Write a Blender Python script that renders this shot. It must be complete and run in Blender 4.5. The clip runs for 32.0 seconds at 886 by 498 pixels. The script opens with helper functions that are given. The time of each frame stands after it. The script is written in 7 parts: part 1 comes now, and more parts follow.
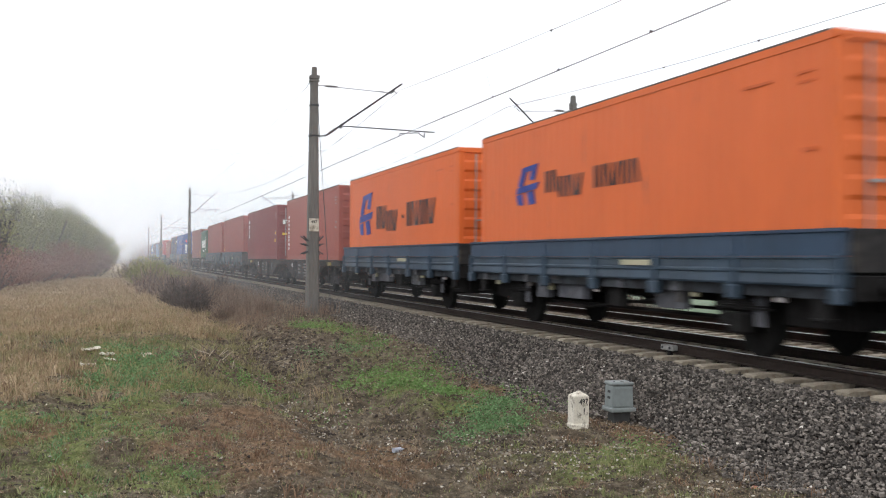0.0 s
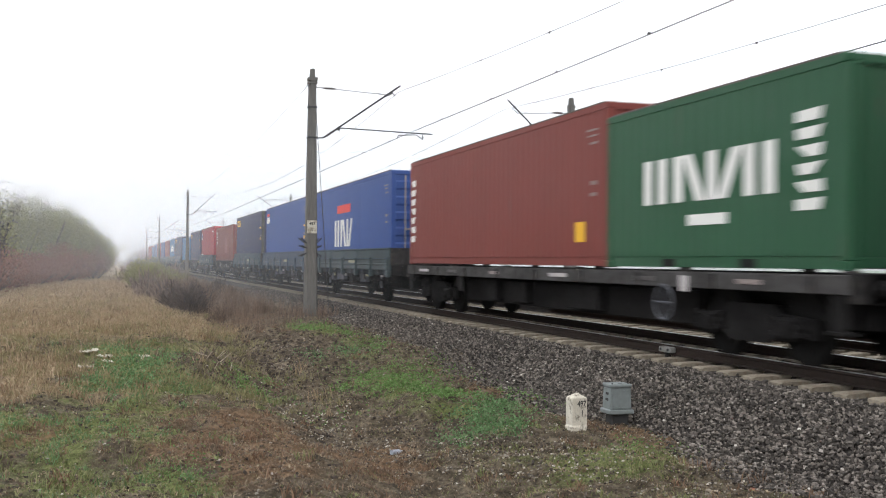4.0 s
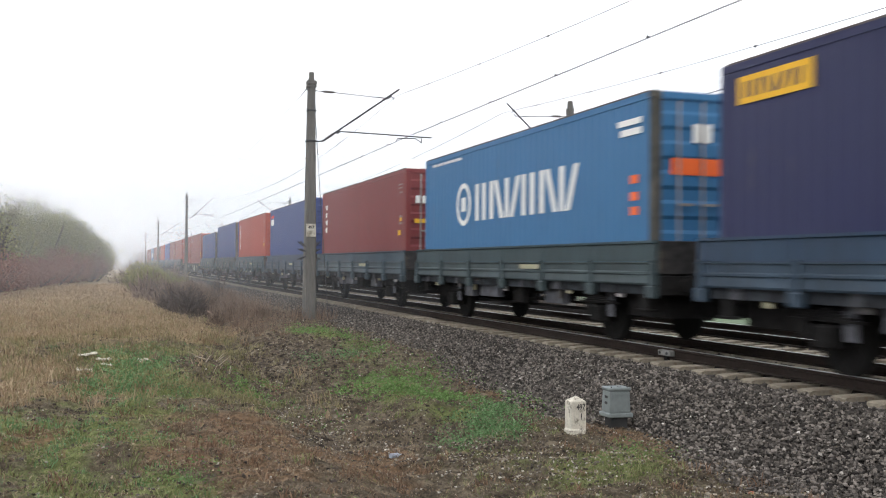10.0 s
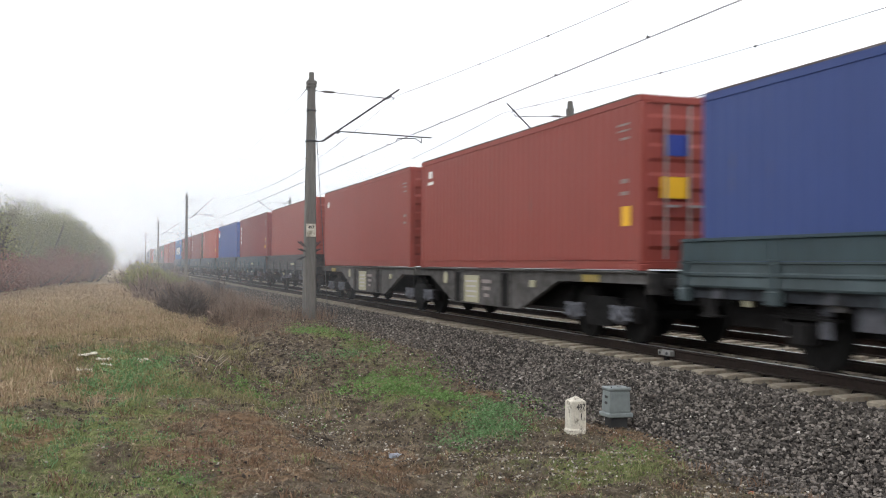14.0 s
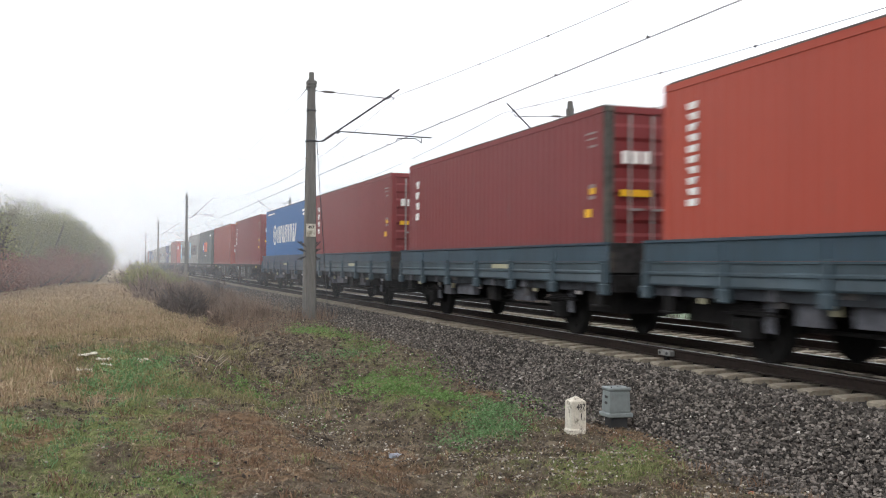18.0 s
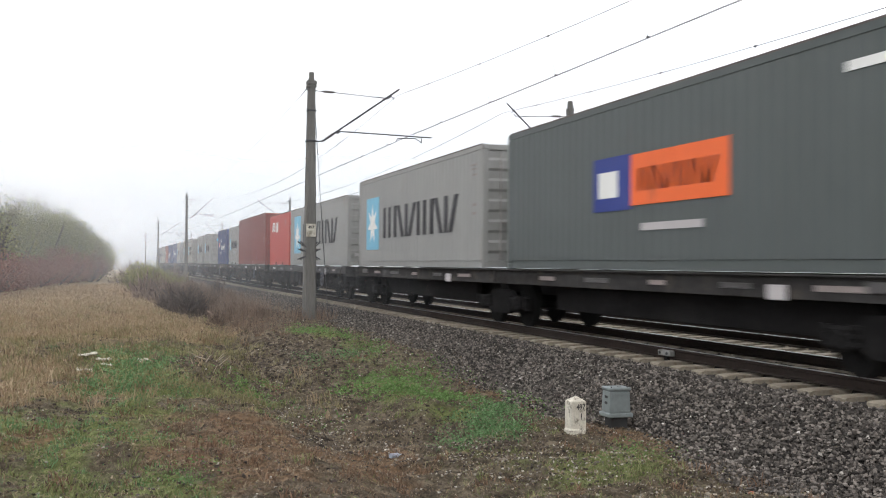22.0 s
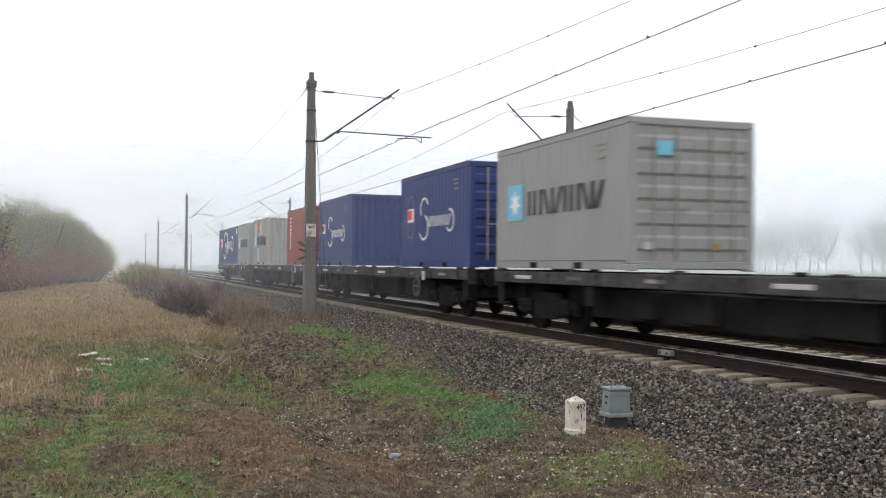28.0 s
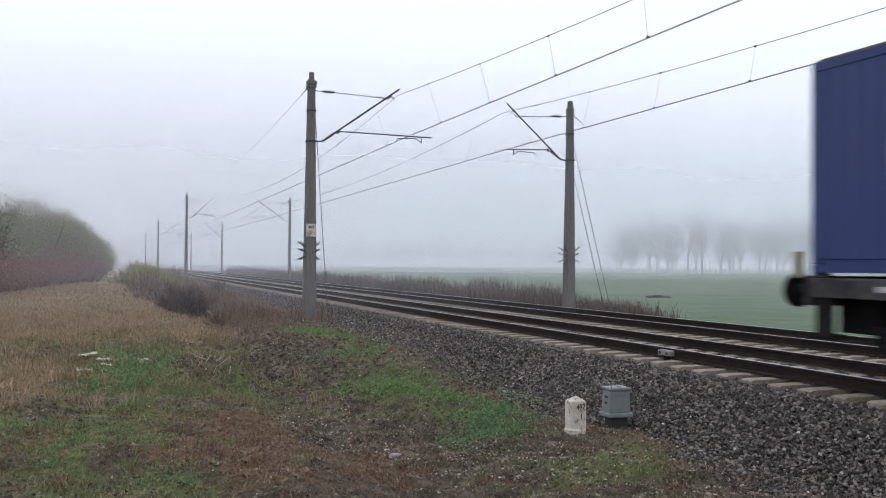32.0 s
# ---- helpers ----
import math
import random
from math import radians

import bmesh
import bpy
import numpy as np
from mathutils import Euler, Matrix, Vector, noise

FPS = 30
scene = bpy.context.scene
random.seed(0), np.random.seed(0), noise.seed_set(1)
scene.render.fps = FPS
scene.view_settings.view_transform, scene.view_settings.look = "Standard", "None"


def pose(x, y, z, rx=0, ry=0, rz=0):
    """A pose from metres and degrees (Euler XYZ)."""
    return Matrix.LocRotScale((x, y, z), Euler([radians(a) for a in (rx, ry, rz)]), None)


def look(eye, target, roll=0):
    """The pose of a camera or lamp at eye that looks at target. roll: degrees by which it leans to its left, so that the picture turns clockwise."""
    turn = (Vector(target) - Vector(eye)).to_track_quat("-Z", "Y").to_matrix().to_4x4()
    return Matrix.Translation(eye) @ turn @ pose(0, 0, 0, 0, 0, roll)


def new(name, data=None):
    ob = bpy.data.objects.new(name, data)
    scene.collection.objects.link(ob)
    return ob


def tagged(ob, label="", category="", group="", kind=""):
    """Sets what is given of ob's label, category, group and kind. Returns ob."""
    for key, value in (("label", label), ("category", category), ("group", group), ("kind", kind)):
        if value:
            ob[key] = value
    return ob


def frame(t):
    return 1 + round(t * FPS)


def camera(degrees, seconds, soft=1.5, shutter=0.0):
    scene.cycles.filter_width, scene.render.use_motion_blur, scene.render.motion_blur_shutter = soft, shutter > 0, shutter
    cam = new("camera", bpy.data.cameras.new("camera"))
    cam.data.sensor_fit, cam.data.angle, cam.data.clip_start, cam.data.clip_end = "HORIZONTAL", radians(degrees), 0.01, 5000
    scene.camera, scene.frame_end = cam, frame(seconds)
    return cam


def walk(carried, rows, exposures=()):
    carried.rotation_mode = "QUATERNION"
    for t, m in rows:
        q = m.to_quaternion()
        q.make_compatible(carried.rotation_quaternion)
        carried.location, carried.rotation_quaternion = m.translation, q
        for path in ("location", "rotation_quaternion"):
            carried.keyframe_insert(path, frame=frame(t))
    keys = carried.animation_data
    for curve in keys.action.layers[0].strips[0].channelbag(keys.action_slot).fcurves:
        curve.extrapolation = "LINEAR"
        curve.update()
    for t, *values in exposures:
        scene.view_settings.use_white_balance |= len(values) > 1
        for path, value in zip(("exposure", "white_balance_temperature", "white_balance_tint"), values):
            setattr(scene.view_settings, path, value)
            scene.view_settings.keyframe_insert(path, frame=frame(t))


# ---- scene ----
# The railway runs along +Y, x to the right of it, z = 0 on top of the rails.
EYE = Vector((0.0, 0.0, 1.321))
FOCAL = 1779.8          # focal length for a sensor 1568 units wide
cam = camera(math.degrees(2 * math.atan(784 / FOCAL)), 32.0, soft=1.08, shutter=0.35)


def aim(dx, dy):
    """The tripod's pose, turned by small shifts right and down."""
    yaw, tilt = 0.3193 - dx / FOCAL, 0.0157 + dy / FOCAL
    way = Vector((math.sin(yaw) * math.cos(tilt), math.cos(yaw) * math.cos(tilt), math.sin(tilt)))
    return look(EYE, EYE + way, 0.464)


walk(cam, [(0.0, aim(5, -9.5)), (0.5, aim(6, -11.5)), (1.0, aim(5.5, -11.2)), (1.5, aim(5, -9.5)), (3.0, aim(5, -9.5)),
           (3.5, aim(3.5, -8.5)), (5.5, aim(-0.5, 1)), (6.0, aim(0, 0)), (32.0, aim(0, 0))],
     exposures=[(0.0, -0.08, 6500, 10), (20.0, -0.08, 6500, 10), (23.0, -0.15, 6500, 10), (25.0, -0.14, 6500, 10), (28.0, -0.24, 6480, 10), (30.0, -0.3, 6420, 10), (31.0, -0.37, 6350, 11), (32.0, -0.68, 6030, 13)])

# ---- light: a foggy overcast day ----
world = bpy.data.worlds.new("overcast")
scene.world = world
world.use_nodes = True
nt = world.node_tree
nt.nodes.clear()
w_out = nt.nodes.new("ShaderNodeOutputWorld")
w_bg = nt.nodes.new("ShaderNodeBackground")
w_sky = nt.nodes.new("ShaderNodeTexSky")
w_sky.sky_type, w_sky.sun_disc = "NISHITA", False
w_sky.sun_elevation, w_sky.sun_rotation, w_sky.dust_density = radians(35), radians(200), 6.0
w_co = nt.nodes.new("ShaderNodeTexCoord")
w_sep = nt.nodes.new("ShaderNodeSeparateXYZ")
w_ramp = nt.nodes.new("ShaderNodeValToRGB")
w_ramp.color_ramp.elements[0].position, w_ramp.color_ramp.elements[0].color = 0.0, (0.97, 1.03, 1.15, 1)
w_ramp.color_ramp.elements[1].position, w_ramp.color_ramp.elements[1].color = 1.0, (1.38, 1.4, 1.44, 1)
w_mid = w_ramp.color_ramp.elements.new(0.22)
w_mid.color = (1.3, 1.33, 1.39, 1)
w_mix = nt.nodes.new("ShaderNodeMix")
w_mix.data_type = "RGBA"
w_mix.inputs["Factor"].default_value = 0.94
w_scl = nt.nodes.new("ShaderNodeVectorMath")
w_scl.operation = "SCALE"
w_scl.inputs["Scale"].default_value = 0.1
nt.links.new(w_co.outputs["Generated"], w_sep.inputs[0])
nt.links.new(w_sep.outputs["Z"], w_ramp.inputs[0])
nt.links.new(w_sky.outputs[0], w_scl.inputs[0])
nt.links.new(w_scl.outputs[0], w_mix.inputs["A"])
nt.links.new(w_ramp.outputs[0], w_mix.inputs["B"])
nt.links.new(w_mix.outputs["Result"], w_bg.inputs["Color"])
w_bg.inputs["Strength"].default_value = 1.38
nt.links.new(w_bg.outputs[0], w_out.inputs[0])

sun = new("sun", bpy.data.lights.new("sun", "SUN"))
sun.data.energy, sun.data.angle, sun.data.color = 0.5, radians(60), (1, 0.97, 0.93)
sun.matrix_world = look((0, 0, 50), (20, 34, 0))


# ---- materials ----
def material(name, colour, rough=0.6, metal=0.0, vary=0.25, grain=6.0, bump=0.0, bump_scale=40.0, second=None, spots=0.0, per_piece=0.0, spec=0.5, stretch=None):
    """A procedural surface: base colour broken by a coarse and a fine noise, dirt spots of a second colour, and fine relief."""
    m = bpy.data.materials.new(name)
    m.use_nodes = True
    n, l = m.node_tree.nodes, m.node_tree.links
    b = n["Principled BSDF"]
    b.inputs["Roughness"].default_value, b.inputs["Metallic"].default_value = rough, metal
    b.inputs["Specular IOR Level"].default_value = spec
    co = n.new("ShaderNodeTexCoord")
    big, fine = n.new("ShaderNodeTexNoise"), n.new("ShaderNodeTexNoise")
    big.inputs["Scale"].default_value, big.inputs["Detail"].default_value = grain * 0.15, 4
    fine.inputs["Scale"].default_value, fine.inputs["Detail"].default_value = grain * 2.0, 6
    place = co.outputs["Object"]
    if stretch:
        mapping = n.new("ShaderNodeMapping")
        mapping.inputs["Scale"].default_value = stretch
        l.new(place, mapping.inputs["Vector"])
        place = mapping.outputs[0]
    for k in (big, fine):
        l.new(place, k.inputs["Vector"])
    add = n.new("ShaderNodeMath")
    add.operation = "ADD"
    l.new(big.outputs["Fac"], add.inputs[0])
    l.new(fine.outputs["Fac"], add.inputs[1])
    rng = n.new("ShaderNodeMapRange")
    rng.inputs["From Min"].default_value, rng.inputs["From Max"].default_value = 0.7, 1.3
    rng.inputs["To Min"].default_value, rng.inputs["To Max"].default_value = 1 - vary, 1 + vary
    l.new(add.outputs[0], rng.inputs["Value"])
    value = rng.outputs[0]
    if per_piece:
        info, pr, mul = n.new("ShaderNodeObjectInfo"), n.new("ShaderNodeMapRange"), n.new("ShaderNodeMath")
        pr.inputs["To Min"].default_value, pr.inputs["To Max"].default_value = 1 - per_piece, 1 + per_piece
        mul.operation = "MULTIPLY"
        l.new(info.outputs["Random"], pr.inputs["Value"])
        l.new(pr.outputs[0], mul.inputs[0])
        l.new(value, mul.inputs[1])
        value = mul.outputs[0]
    scale = n.new("ShaderNodeVectorMath")
    scale.operation = "SCALE"
    scale.inputs[0].default_value = colour
    l.new(value, scale.inputs["Scale"])
    result = scale.outputs[0]
    if second:
        mask, edge, mix = n.new("ShaderNodeTexNoise"), n.new("ShaderNodeMapRange"), n.new("ShaderNodeMix")
        mask.inputs["Scale"].default_value, mask.inputs["Detail"].default_value = grain * 0.45, 8
        mask.inputs["Roughness"].default_value = 0.7
        l.new(place, mask.inputs["Vector"])
        edge.inputs["From Min"].default_value, edge.inputs["From Max"].default_value = 0.66 - spots, 0.74 - spots * 0.5
        l.new(mask.outputs["Fac"], edge.inputs["Value"])
        mix.data_type = "RGBA"
        mix.inputs["B"].default_value = (*second, 1)
        l.new(edge.outputs[0], mix.inputs["Factor"])
        l.new(result, mix.inputs["A"])
        result = mix.outputs["Result"]
    l.new(result, b.inputs["Base Color"])
    if bump:
        rel, bn = n.new("ShaderNodeTexNoise"), n.new("ShaderNodeBump")
        rel.inputs["Scale"].default_value, rel.inputs["Detail"].default_value = bump_scale, 5
        bn.inputs["Strength"].default_value, bn.inputs["Distance"].default_value = bump, 0.02
        l.new(co.outputs["Object"], rel.inputs["Vector"])
        l.new(rel.outputs["Fac"], bn.inputs["Height"])
        l.new(bn.outputs[0], b.inputs["Normal"])
    return m


def islands(name, a, b_, c, rough=0.8, spec=0.3):
    """Loose stuff: each island takes its own shade between three colours."""
    m = bpy.data.materials.new(name)
    m.use_nodes = True
    n, l = m.node_tree.nodes, m.node_tree.links
    b = n["Principled BSDF"]
    b.inputs["Roughness"].default_value = rough
    b.inputs["Specular IOR Level"].default_value = spec
    geo, ramp = n.new("ShaderNodeNewGeometry"), n.new("ShaderNodeValToRGB")
    ramp.color_ramp.elements[0].color, ramp.color_ramp.elements[1].color = (*a, 1), (*c, 1)
    mid = ramp.color_ramp.elements.new(0.55)
    mid.color = (*b_, 1)
    l.new(geo.outputs["Random Per Island"], ramp.inputs[0])
    l.new(ramp.outputs[0], b.inputs["Base Color"])
    return m



def earth(name, dark, mid, pale, covers):
    """Bare soil in three tones of crumbs; each cover grows where its share of the ground's growth layer says, with a ragged edge."""
    m = bpy.data.materials.new(name)
    m.use_nodes = True
    n, l = m.node_tree.nodes, m.node_tree.links
    b = n["Principled BSDF"]
    b.inputs["Roughness"].default_value, b.inputs["Specular IOR Level"].default_value = 0.95, 0.15
    co = n.new("ShaderNodeTexCoord")
    fine, crumb, rel = (n.new("ShaderNodeTexNoise") for _ in range(3))
    for k, sc, de, ro in ((fine, 9.0, 12, 0.8), (crumb, 3.4, 9, 0.75), (rel, 16.0, 9, 0.8)):
        k.inputs["Scale"].default_value, k.inputs["Detail"].default_value, k.inputs["Roughness"].default_value = sc, de, ro
        l.new(co.outputs["Object"], k.inputs["Vector"])
    add, half = n.new("ShaderNodeMath"), n.new("ShaderNodeMath")
    add.operation, half.operation = "ADD", "MULTIPLY"
    half.inputs[1].default_value = 0.5
    l.new(fine.outputs["Fac"], add.inputs[0])
    l.new(crumb.outputs["Fac"], add.inputs[1])
    l.new(add.outputs[0], half.inputs[0])
    ramp = n.new("ShaderNodeValToRGB")
    ramp.color_ramp.elements[0].position, ramp.color_ramp.elements[0].color = 0.41, (*dark, 1)
    ramp.color_ramp.elements[1].position, ramp.color_ramp.elements[1].color = 0.6, (*pale, 1)
    e = ramp.color_ramp.elements.new(0.5)
    e.color = (*mid, 1)
    l.new(half.outputs[0], ramp.inputs[0])
    result = ramp.outputs[0]
    layer, split = n.new("ShaderNodeAttribute"), n.new("ShaderNodeSeparateColor")
    layer.attribute_name = "growth"
    l.new(layer.outputs["Color"], split.inputs[0])
    shade = n.new("ShaderNodeMapRange")
    shade.inputs["From Min"].default_value, shade.inputs["From Max"].default_value = 0.35, 0.65
    shade.inputs["To Min"].default_value, shade.inputs["To Max"].default_value = 0.2, 1.85
    l.new(fine.outputs["Fac"], shade.inputs["Value"])
    for i, colour in enumerate(covers):
        patch = n.new("ShaderNodeTexNoise")
        patch.inputs["Scale"].default_value, patch.inputs["Detail"].default_value, patch.inputs["Roughness"].default_value = 2.2 + i, 10, 0.75
        l.new(co.outputs["Object"], patch.inputs["Vector"])
        both, edge, tint, mix = n.new("ShaderNodeMath"), n.new("ShaderNodeMapRange"), n.new("ShaderNodeVectorMath"), n.new("ShaderNodeMix")
        both.operation, tint.operation, mix.data_type = "ADD", "SCALE", "RGBA"
        l.new(patch.outputs["Fac"], both.inputs[0])
        l.new(split.outputs[i], both.inputs[1])
        edge.inputs["From Min"].default_value, edge.inputs["From Max"].default_value, edge.inputs["To Max"].default_value = 0.8, 1.1, 0.92
        l.new(both.outputs[0], edge.inputs["Value"])
        tint.inputs[0].default_value = colour
        l.new(shade.outputs[0], tint.inputs["Scale"])
        l.new(edge.outputs[0], mix.inputs["Factor"])
        l.new(result, mix.inputs["A"])
        l.new(tint.outputs[0], mix.inputs["B"])
        result = mix.outputs["Result"]
    l.new(result, b.inputs["Base Color"])
    bn = n.new("ShaderNodeBump")
    bn.inputs["Strength"].default_value, bn.inputs["Distance"].default_value = 1.0, 0.08
    l.new(rel.outputs["Fac"], bn.inputs["Height"])
    l.new(bn.outputs[0], b.inputs["Normal"])
    return m


M = {
    "rail_side": material("rail_steel_rusty", (0.022, 0.015, 0.012), 0.85, 0.0, 0.3, 8, spec=0.2),
    "rail_top": material("rail_steel_polished", (0.42, 0.41, 0.42), 0.32, 0.9, 0.12, 5),
    "sleeper": material("sleeper_concrete", (0.265, 0.228, 0.174), 0.9, 0, 0.25, 9, 0.5, 60, (0.17, 0.12, 0.075), 0.14, 0.14),
    # bed colour kept very dark to paint in the shade between loose stones
    "bed": material("ballast_bed", (0.024, 0.019, 0.017), 0.95, 0, 0.5, 14, 1.0, 22, (0.06, 0.05, 0.044), 0.1),
    "stones": islands("ballast_stones", (0.023, 0.02, 0.0178), (0.092, 0.0805, 0.0705), (0.25, 0.22, 0.193)),
    "concrete": material("mast_concrete", (0.132, 0.127, 0.118), 0.92, 0, 0.24, 5, 0.4, 50, (0.085, 0.076, 0.064), 0.1, stretch=(2.5, 2.5, 0.3), spec=0.2),
    "steel_dark": material("galvanised_dark", (0.03, 0.031, 0.035), 0.6, 0.3, 0.25, 9),
    "insulator": material("brown_porcelain", (0.05, 0.035, 0.03), 0.3, 0, 0.1, 9),
    "wire": material("copper_wire_weathered", (0.07, 0.07, 0.075), 0.6, 0.5, 0.15, 3),
    "post_paint": material("flaking_whitewash", (0.6, 0.56, 0.47), 0.9, 0, 0.2, 22, 0.5, 50, (0.12, 0.1, 0.075), 0.13),
    "white_paint": material("white_paint_worn", (0.56, 0.53, 0.45), 0.85, 0, 0.2, 9, 0.4, 60, (0.2, 0.17, 0.125), 0.2),
    "worn_black": material("worn_black_paint", (0.05, 0.048, 0.045), 0.85, 0, 0.3, 9, 0, 0, (0.4, 0.37, 0.31), 0.16),
    "black_paint": material("black_paint", (0.03, 0.03, 0.03), 0.7, 0, 0.2, 9),
    "box_grey": material("grey_plastic_cabinet", (0.185, 0.21, 0.208), 0.55, 0, 0.14, 6, 0, 0, (0.13, 0.14, 0.13), 0.07),
    # also colours the sheets that stand for shaded recesses and pockets
    "underframe": material("underframe_grime_recess_shade", (0.0145, 0.0138, 0.0138), 0.95, 0, 0.45, 5, 0.3, 30, (0.02, 0.016, 0.014), 0.04, spec=0.12),
    "frame_grey": material("wagon_frame_grey", (0.03, 0.029, 0.029), 0.9, 0, 0.55, 4, 0, 0, (0.075, 0.064, 0.054), 0.13, spec=0.15),
    "beam_grime": material("side_beam_grime", (0.037, 0.035, 0.034), 0.9, 0, 0.5, 4, 0, 0, (0.085, 0.07, 0.058), 0.1, spec=0.15),
    "beam_dark": material("side_beam_sooty", (0.021, 0.0205, 0.0205), 0.9, 0, 0.7, 5, 0, 0, (0.07, 0.064, 0.058), 0.2, spec=0.15),
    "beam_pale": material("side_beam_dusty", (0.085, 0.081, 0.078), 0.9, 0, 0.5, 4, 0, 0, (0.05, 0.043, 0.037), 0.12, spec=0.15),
    "sill_dusty": material("flat_wagon_sill", (0.058, 0.056, 0.055), 0.9, 0, 0.5, 4, 0, 0, (0.03, 0.027, 0.025), 0.13, spec=0.15),
    "bogie_grime": material("bogie_grime", (0.036, 0.035, 0.036), 0.9, 0, 0.5, 6, 0, 0, (0.016, 0.015, 0.014), 0.12, spec=0.15),
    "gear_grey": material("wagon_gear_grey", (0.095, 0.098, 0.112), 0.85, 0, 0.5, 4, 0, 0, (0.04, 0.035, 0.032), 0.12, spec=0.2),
    "wheel": material("wheel_steel_grimy", (0.01, 0.0096, 0.0092), 0.9, 0, 0.3, 6, spec=0.15),
    "contact_grey": material("rail_contact_grey", (0.22, 0.22, 0.21), 0.6, 0.2, 0.3, 12, 0, 0, (0.1, 0.08, 0.06), 0.12),
    "rod_steel": material("galvanised_rod", (0.27, 0.25, 0.24), 0.6, 0.2, 0.3, 6, 0, 0, (0.12, 0.08, 0.06), 0.08),
    "roof_grime": material("roof_edge_grime", (0.13, 0.112, 0.105), 0.9, 0, 0.4, 4, 0, 0, (0.1, 0.06, 0.045), 0.1, spec=0.1),
    "post_grime": material("end_post_grime", (0.075, 0.073, 0.066), 0.9, 0, 0.4, 4, 0, 0, (0.12, 0.1, 0.08), 0.1, spec=0.15),
    "solebar": material("solebar_grime", (0.04, 0.045, 0.052), 0.9, 0, 0.6, 5, 0, 0, (0.014, 0.013, 0.012), 0.16, spec=0.15),
    "soil": earth("soil", (0.034, 0.027, 0.019), (0.114, 0.092, 0.064), (0.25, 0.205, 0.15), ((0.155, 0.178, 0.066), (0.18, 0.116, 0.07), (0.25, 0.19, 0.112))),
    "crop": material("young_crop", (0.083, 0.122, 0.068), 0.9, 0, 0.16, 1.2, 0.1, 9, (0.075, 0.065, 0.04), 0.06),
    "bark": material("bark", (0.085, 0.074, 0.064), 0.9, 0, 0.3, 10),
}


# ---- building helpers ----
def box(bm, x, y, z, sx, sy, sz, m=None, bevel=0.0):
    """A block centred at x, y, z."""
    made = bmesh.ops.create_cube(bm, size=1.0, matrix=(m or Matrix()) @ Matrix.Translation((x, y, z)) @ Matrix.Diagonal((sx, sy, sz, 1)))
    if bevel:
        edges = {e for v in made["verts"] for e in v.link_edges}
        bmesh.ops.bevel(bm, geom=list(edges), offset=bevel, segments=1, affect="EDGES")


def rod(bm, a, b, r, r2=None, seg=8):
    """A round bar from a to b."""
    a, b = Vector(a), Vector(b)
    m = Matrix.Translation((a + b) / 2) @ (b - a).to_track_quat("Z", "Y").to_matrix().to_4x4()
    bmesh.ops.create_cone(bm, cap_ends=True, segments=seg, radius1=r, radius2=r if r2 is None else r2, depth=(b - a).length, matrix=m)


def tube(bm, pts, r, seg=5):
    """One bent round wire through the points."""
    rings = []
    for k, p in enumerate(pts):
        a, b = Vector(pts[max(k - 1, 0)]), Vector(pts[min(k + 1, len(pts) - 1)])
        q = (b - a).to_track_quat("Z", "Y")
        rings.append([bm.verts.new(Vector(p) + q @ Vector((math.cos(math.tau * i / seg) * r, math.sin(math.tau * i / seg) * r, 0))) for i in range(seg)])
    for u, v in zip(rings, rings[1:]):
        for i in range(seg):
            bm.faces.new((u[i], u[(i + 1) % seg], v[(i + 1) % seg], v[i]))
    bm.faces.new(rings[0][::-1])
    bm.faces.new(rings[-1])


def drum(bm, x, y, z, r, width, axis="X", seg=20):
    turn = {"X": pose(0, 0, 0, 0, 90, 0), "Y": pose(0, 0, 0, 90, 0, 0), "Z": Matrix()}[axis]
    bmesh.ops.create_cone(bm, cap_ends=True, segments=seg, radius1=r, radius2=r, depth=width, matrix=Matrix.Translation((x, y, z)) @ turn)


def prism(bm, outline, lo, hi, axis="Y"):
    """An outline of (a, b) pairs drawn out along one axis: (x, z) along Y, or (y, z) along X."""
    put = (lambda a, b, c: (a, c, b)) if axis == "Y" else (lambda a, b, c: (c, a, b))
    one = [bm.verts.new(put(a, b, lo)) for a, b in outline]
    two = [bm.verts.new(put(a, b, hi)) for a, b in outline]
    k = len(outline)
    for i in range(k):
        bm.faces.new((one[i], one[(i + 1) % k], two[(i + 1) % k], two[i]))
    bm.faces.new(one[::-1])
    bm.faces.new(two)
    bmesh.ops.recalc_face_normals(bm, faces=bm.faces)


def mesh_of(name, bm, mat=None):
    me = bpy.data.meshes.new(name)
    bm.to_mesh(me)
    bm.free()
    me.materials.append(mat)
    return me


def part(name, bm, mat, parent, label=""):
    """Links a bmesh (or a mesh that others share) as one object under a thing or a part."""
    me = bm if isinstance(bm, bpy.types.Mesh) else mesh_of(name, bm, mat)
    ob = new(name, me)
    if me.materials[0] is not mat:
        ob.material_slots[0].link = "OBJECT"
        ob.material_slots[0].material = mat
    ob.parent = parent
    return tagged(ob, label)


def thing(name, label, category, group="", m=None, kind=""):
    ob = new(name)
    ob.empty_display_size = 0.2
    ob.matrix_basis = m or Matrix()
    return tagged(ob, label, category, group, kind)


def single(name, bm, mat, label, category="", kind="", group=""):
    return tagged(new(name, mesh_of(name, bm, mat)), label, category, group, kind)


def raw(name, verts, faces, mat, label="", category="", kind="", smooth=False):
    """A mesh from arrays that were worked out here."""
    me = bpy.data.meshes.new(name)
    me.from_pydata([tuple(v) for v in verts], [], [tuple(f) for f in faces])
    me.materials.append(mat)
    if smooth:
        me.polygons.foreach_set("use_smooth", [True] * len(me.polygons))
    return tagged(new(name, me), label, category, "", kind)


# ---- ground ----
NEAR_X, FAR_X = 9.394, 13.0        # the two track centres
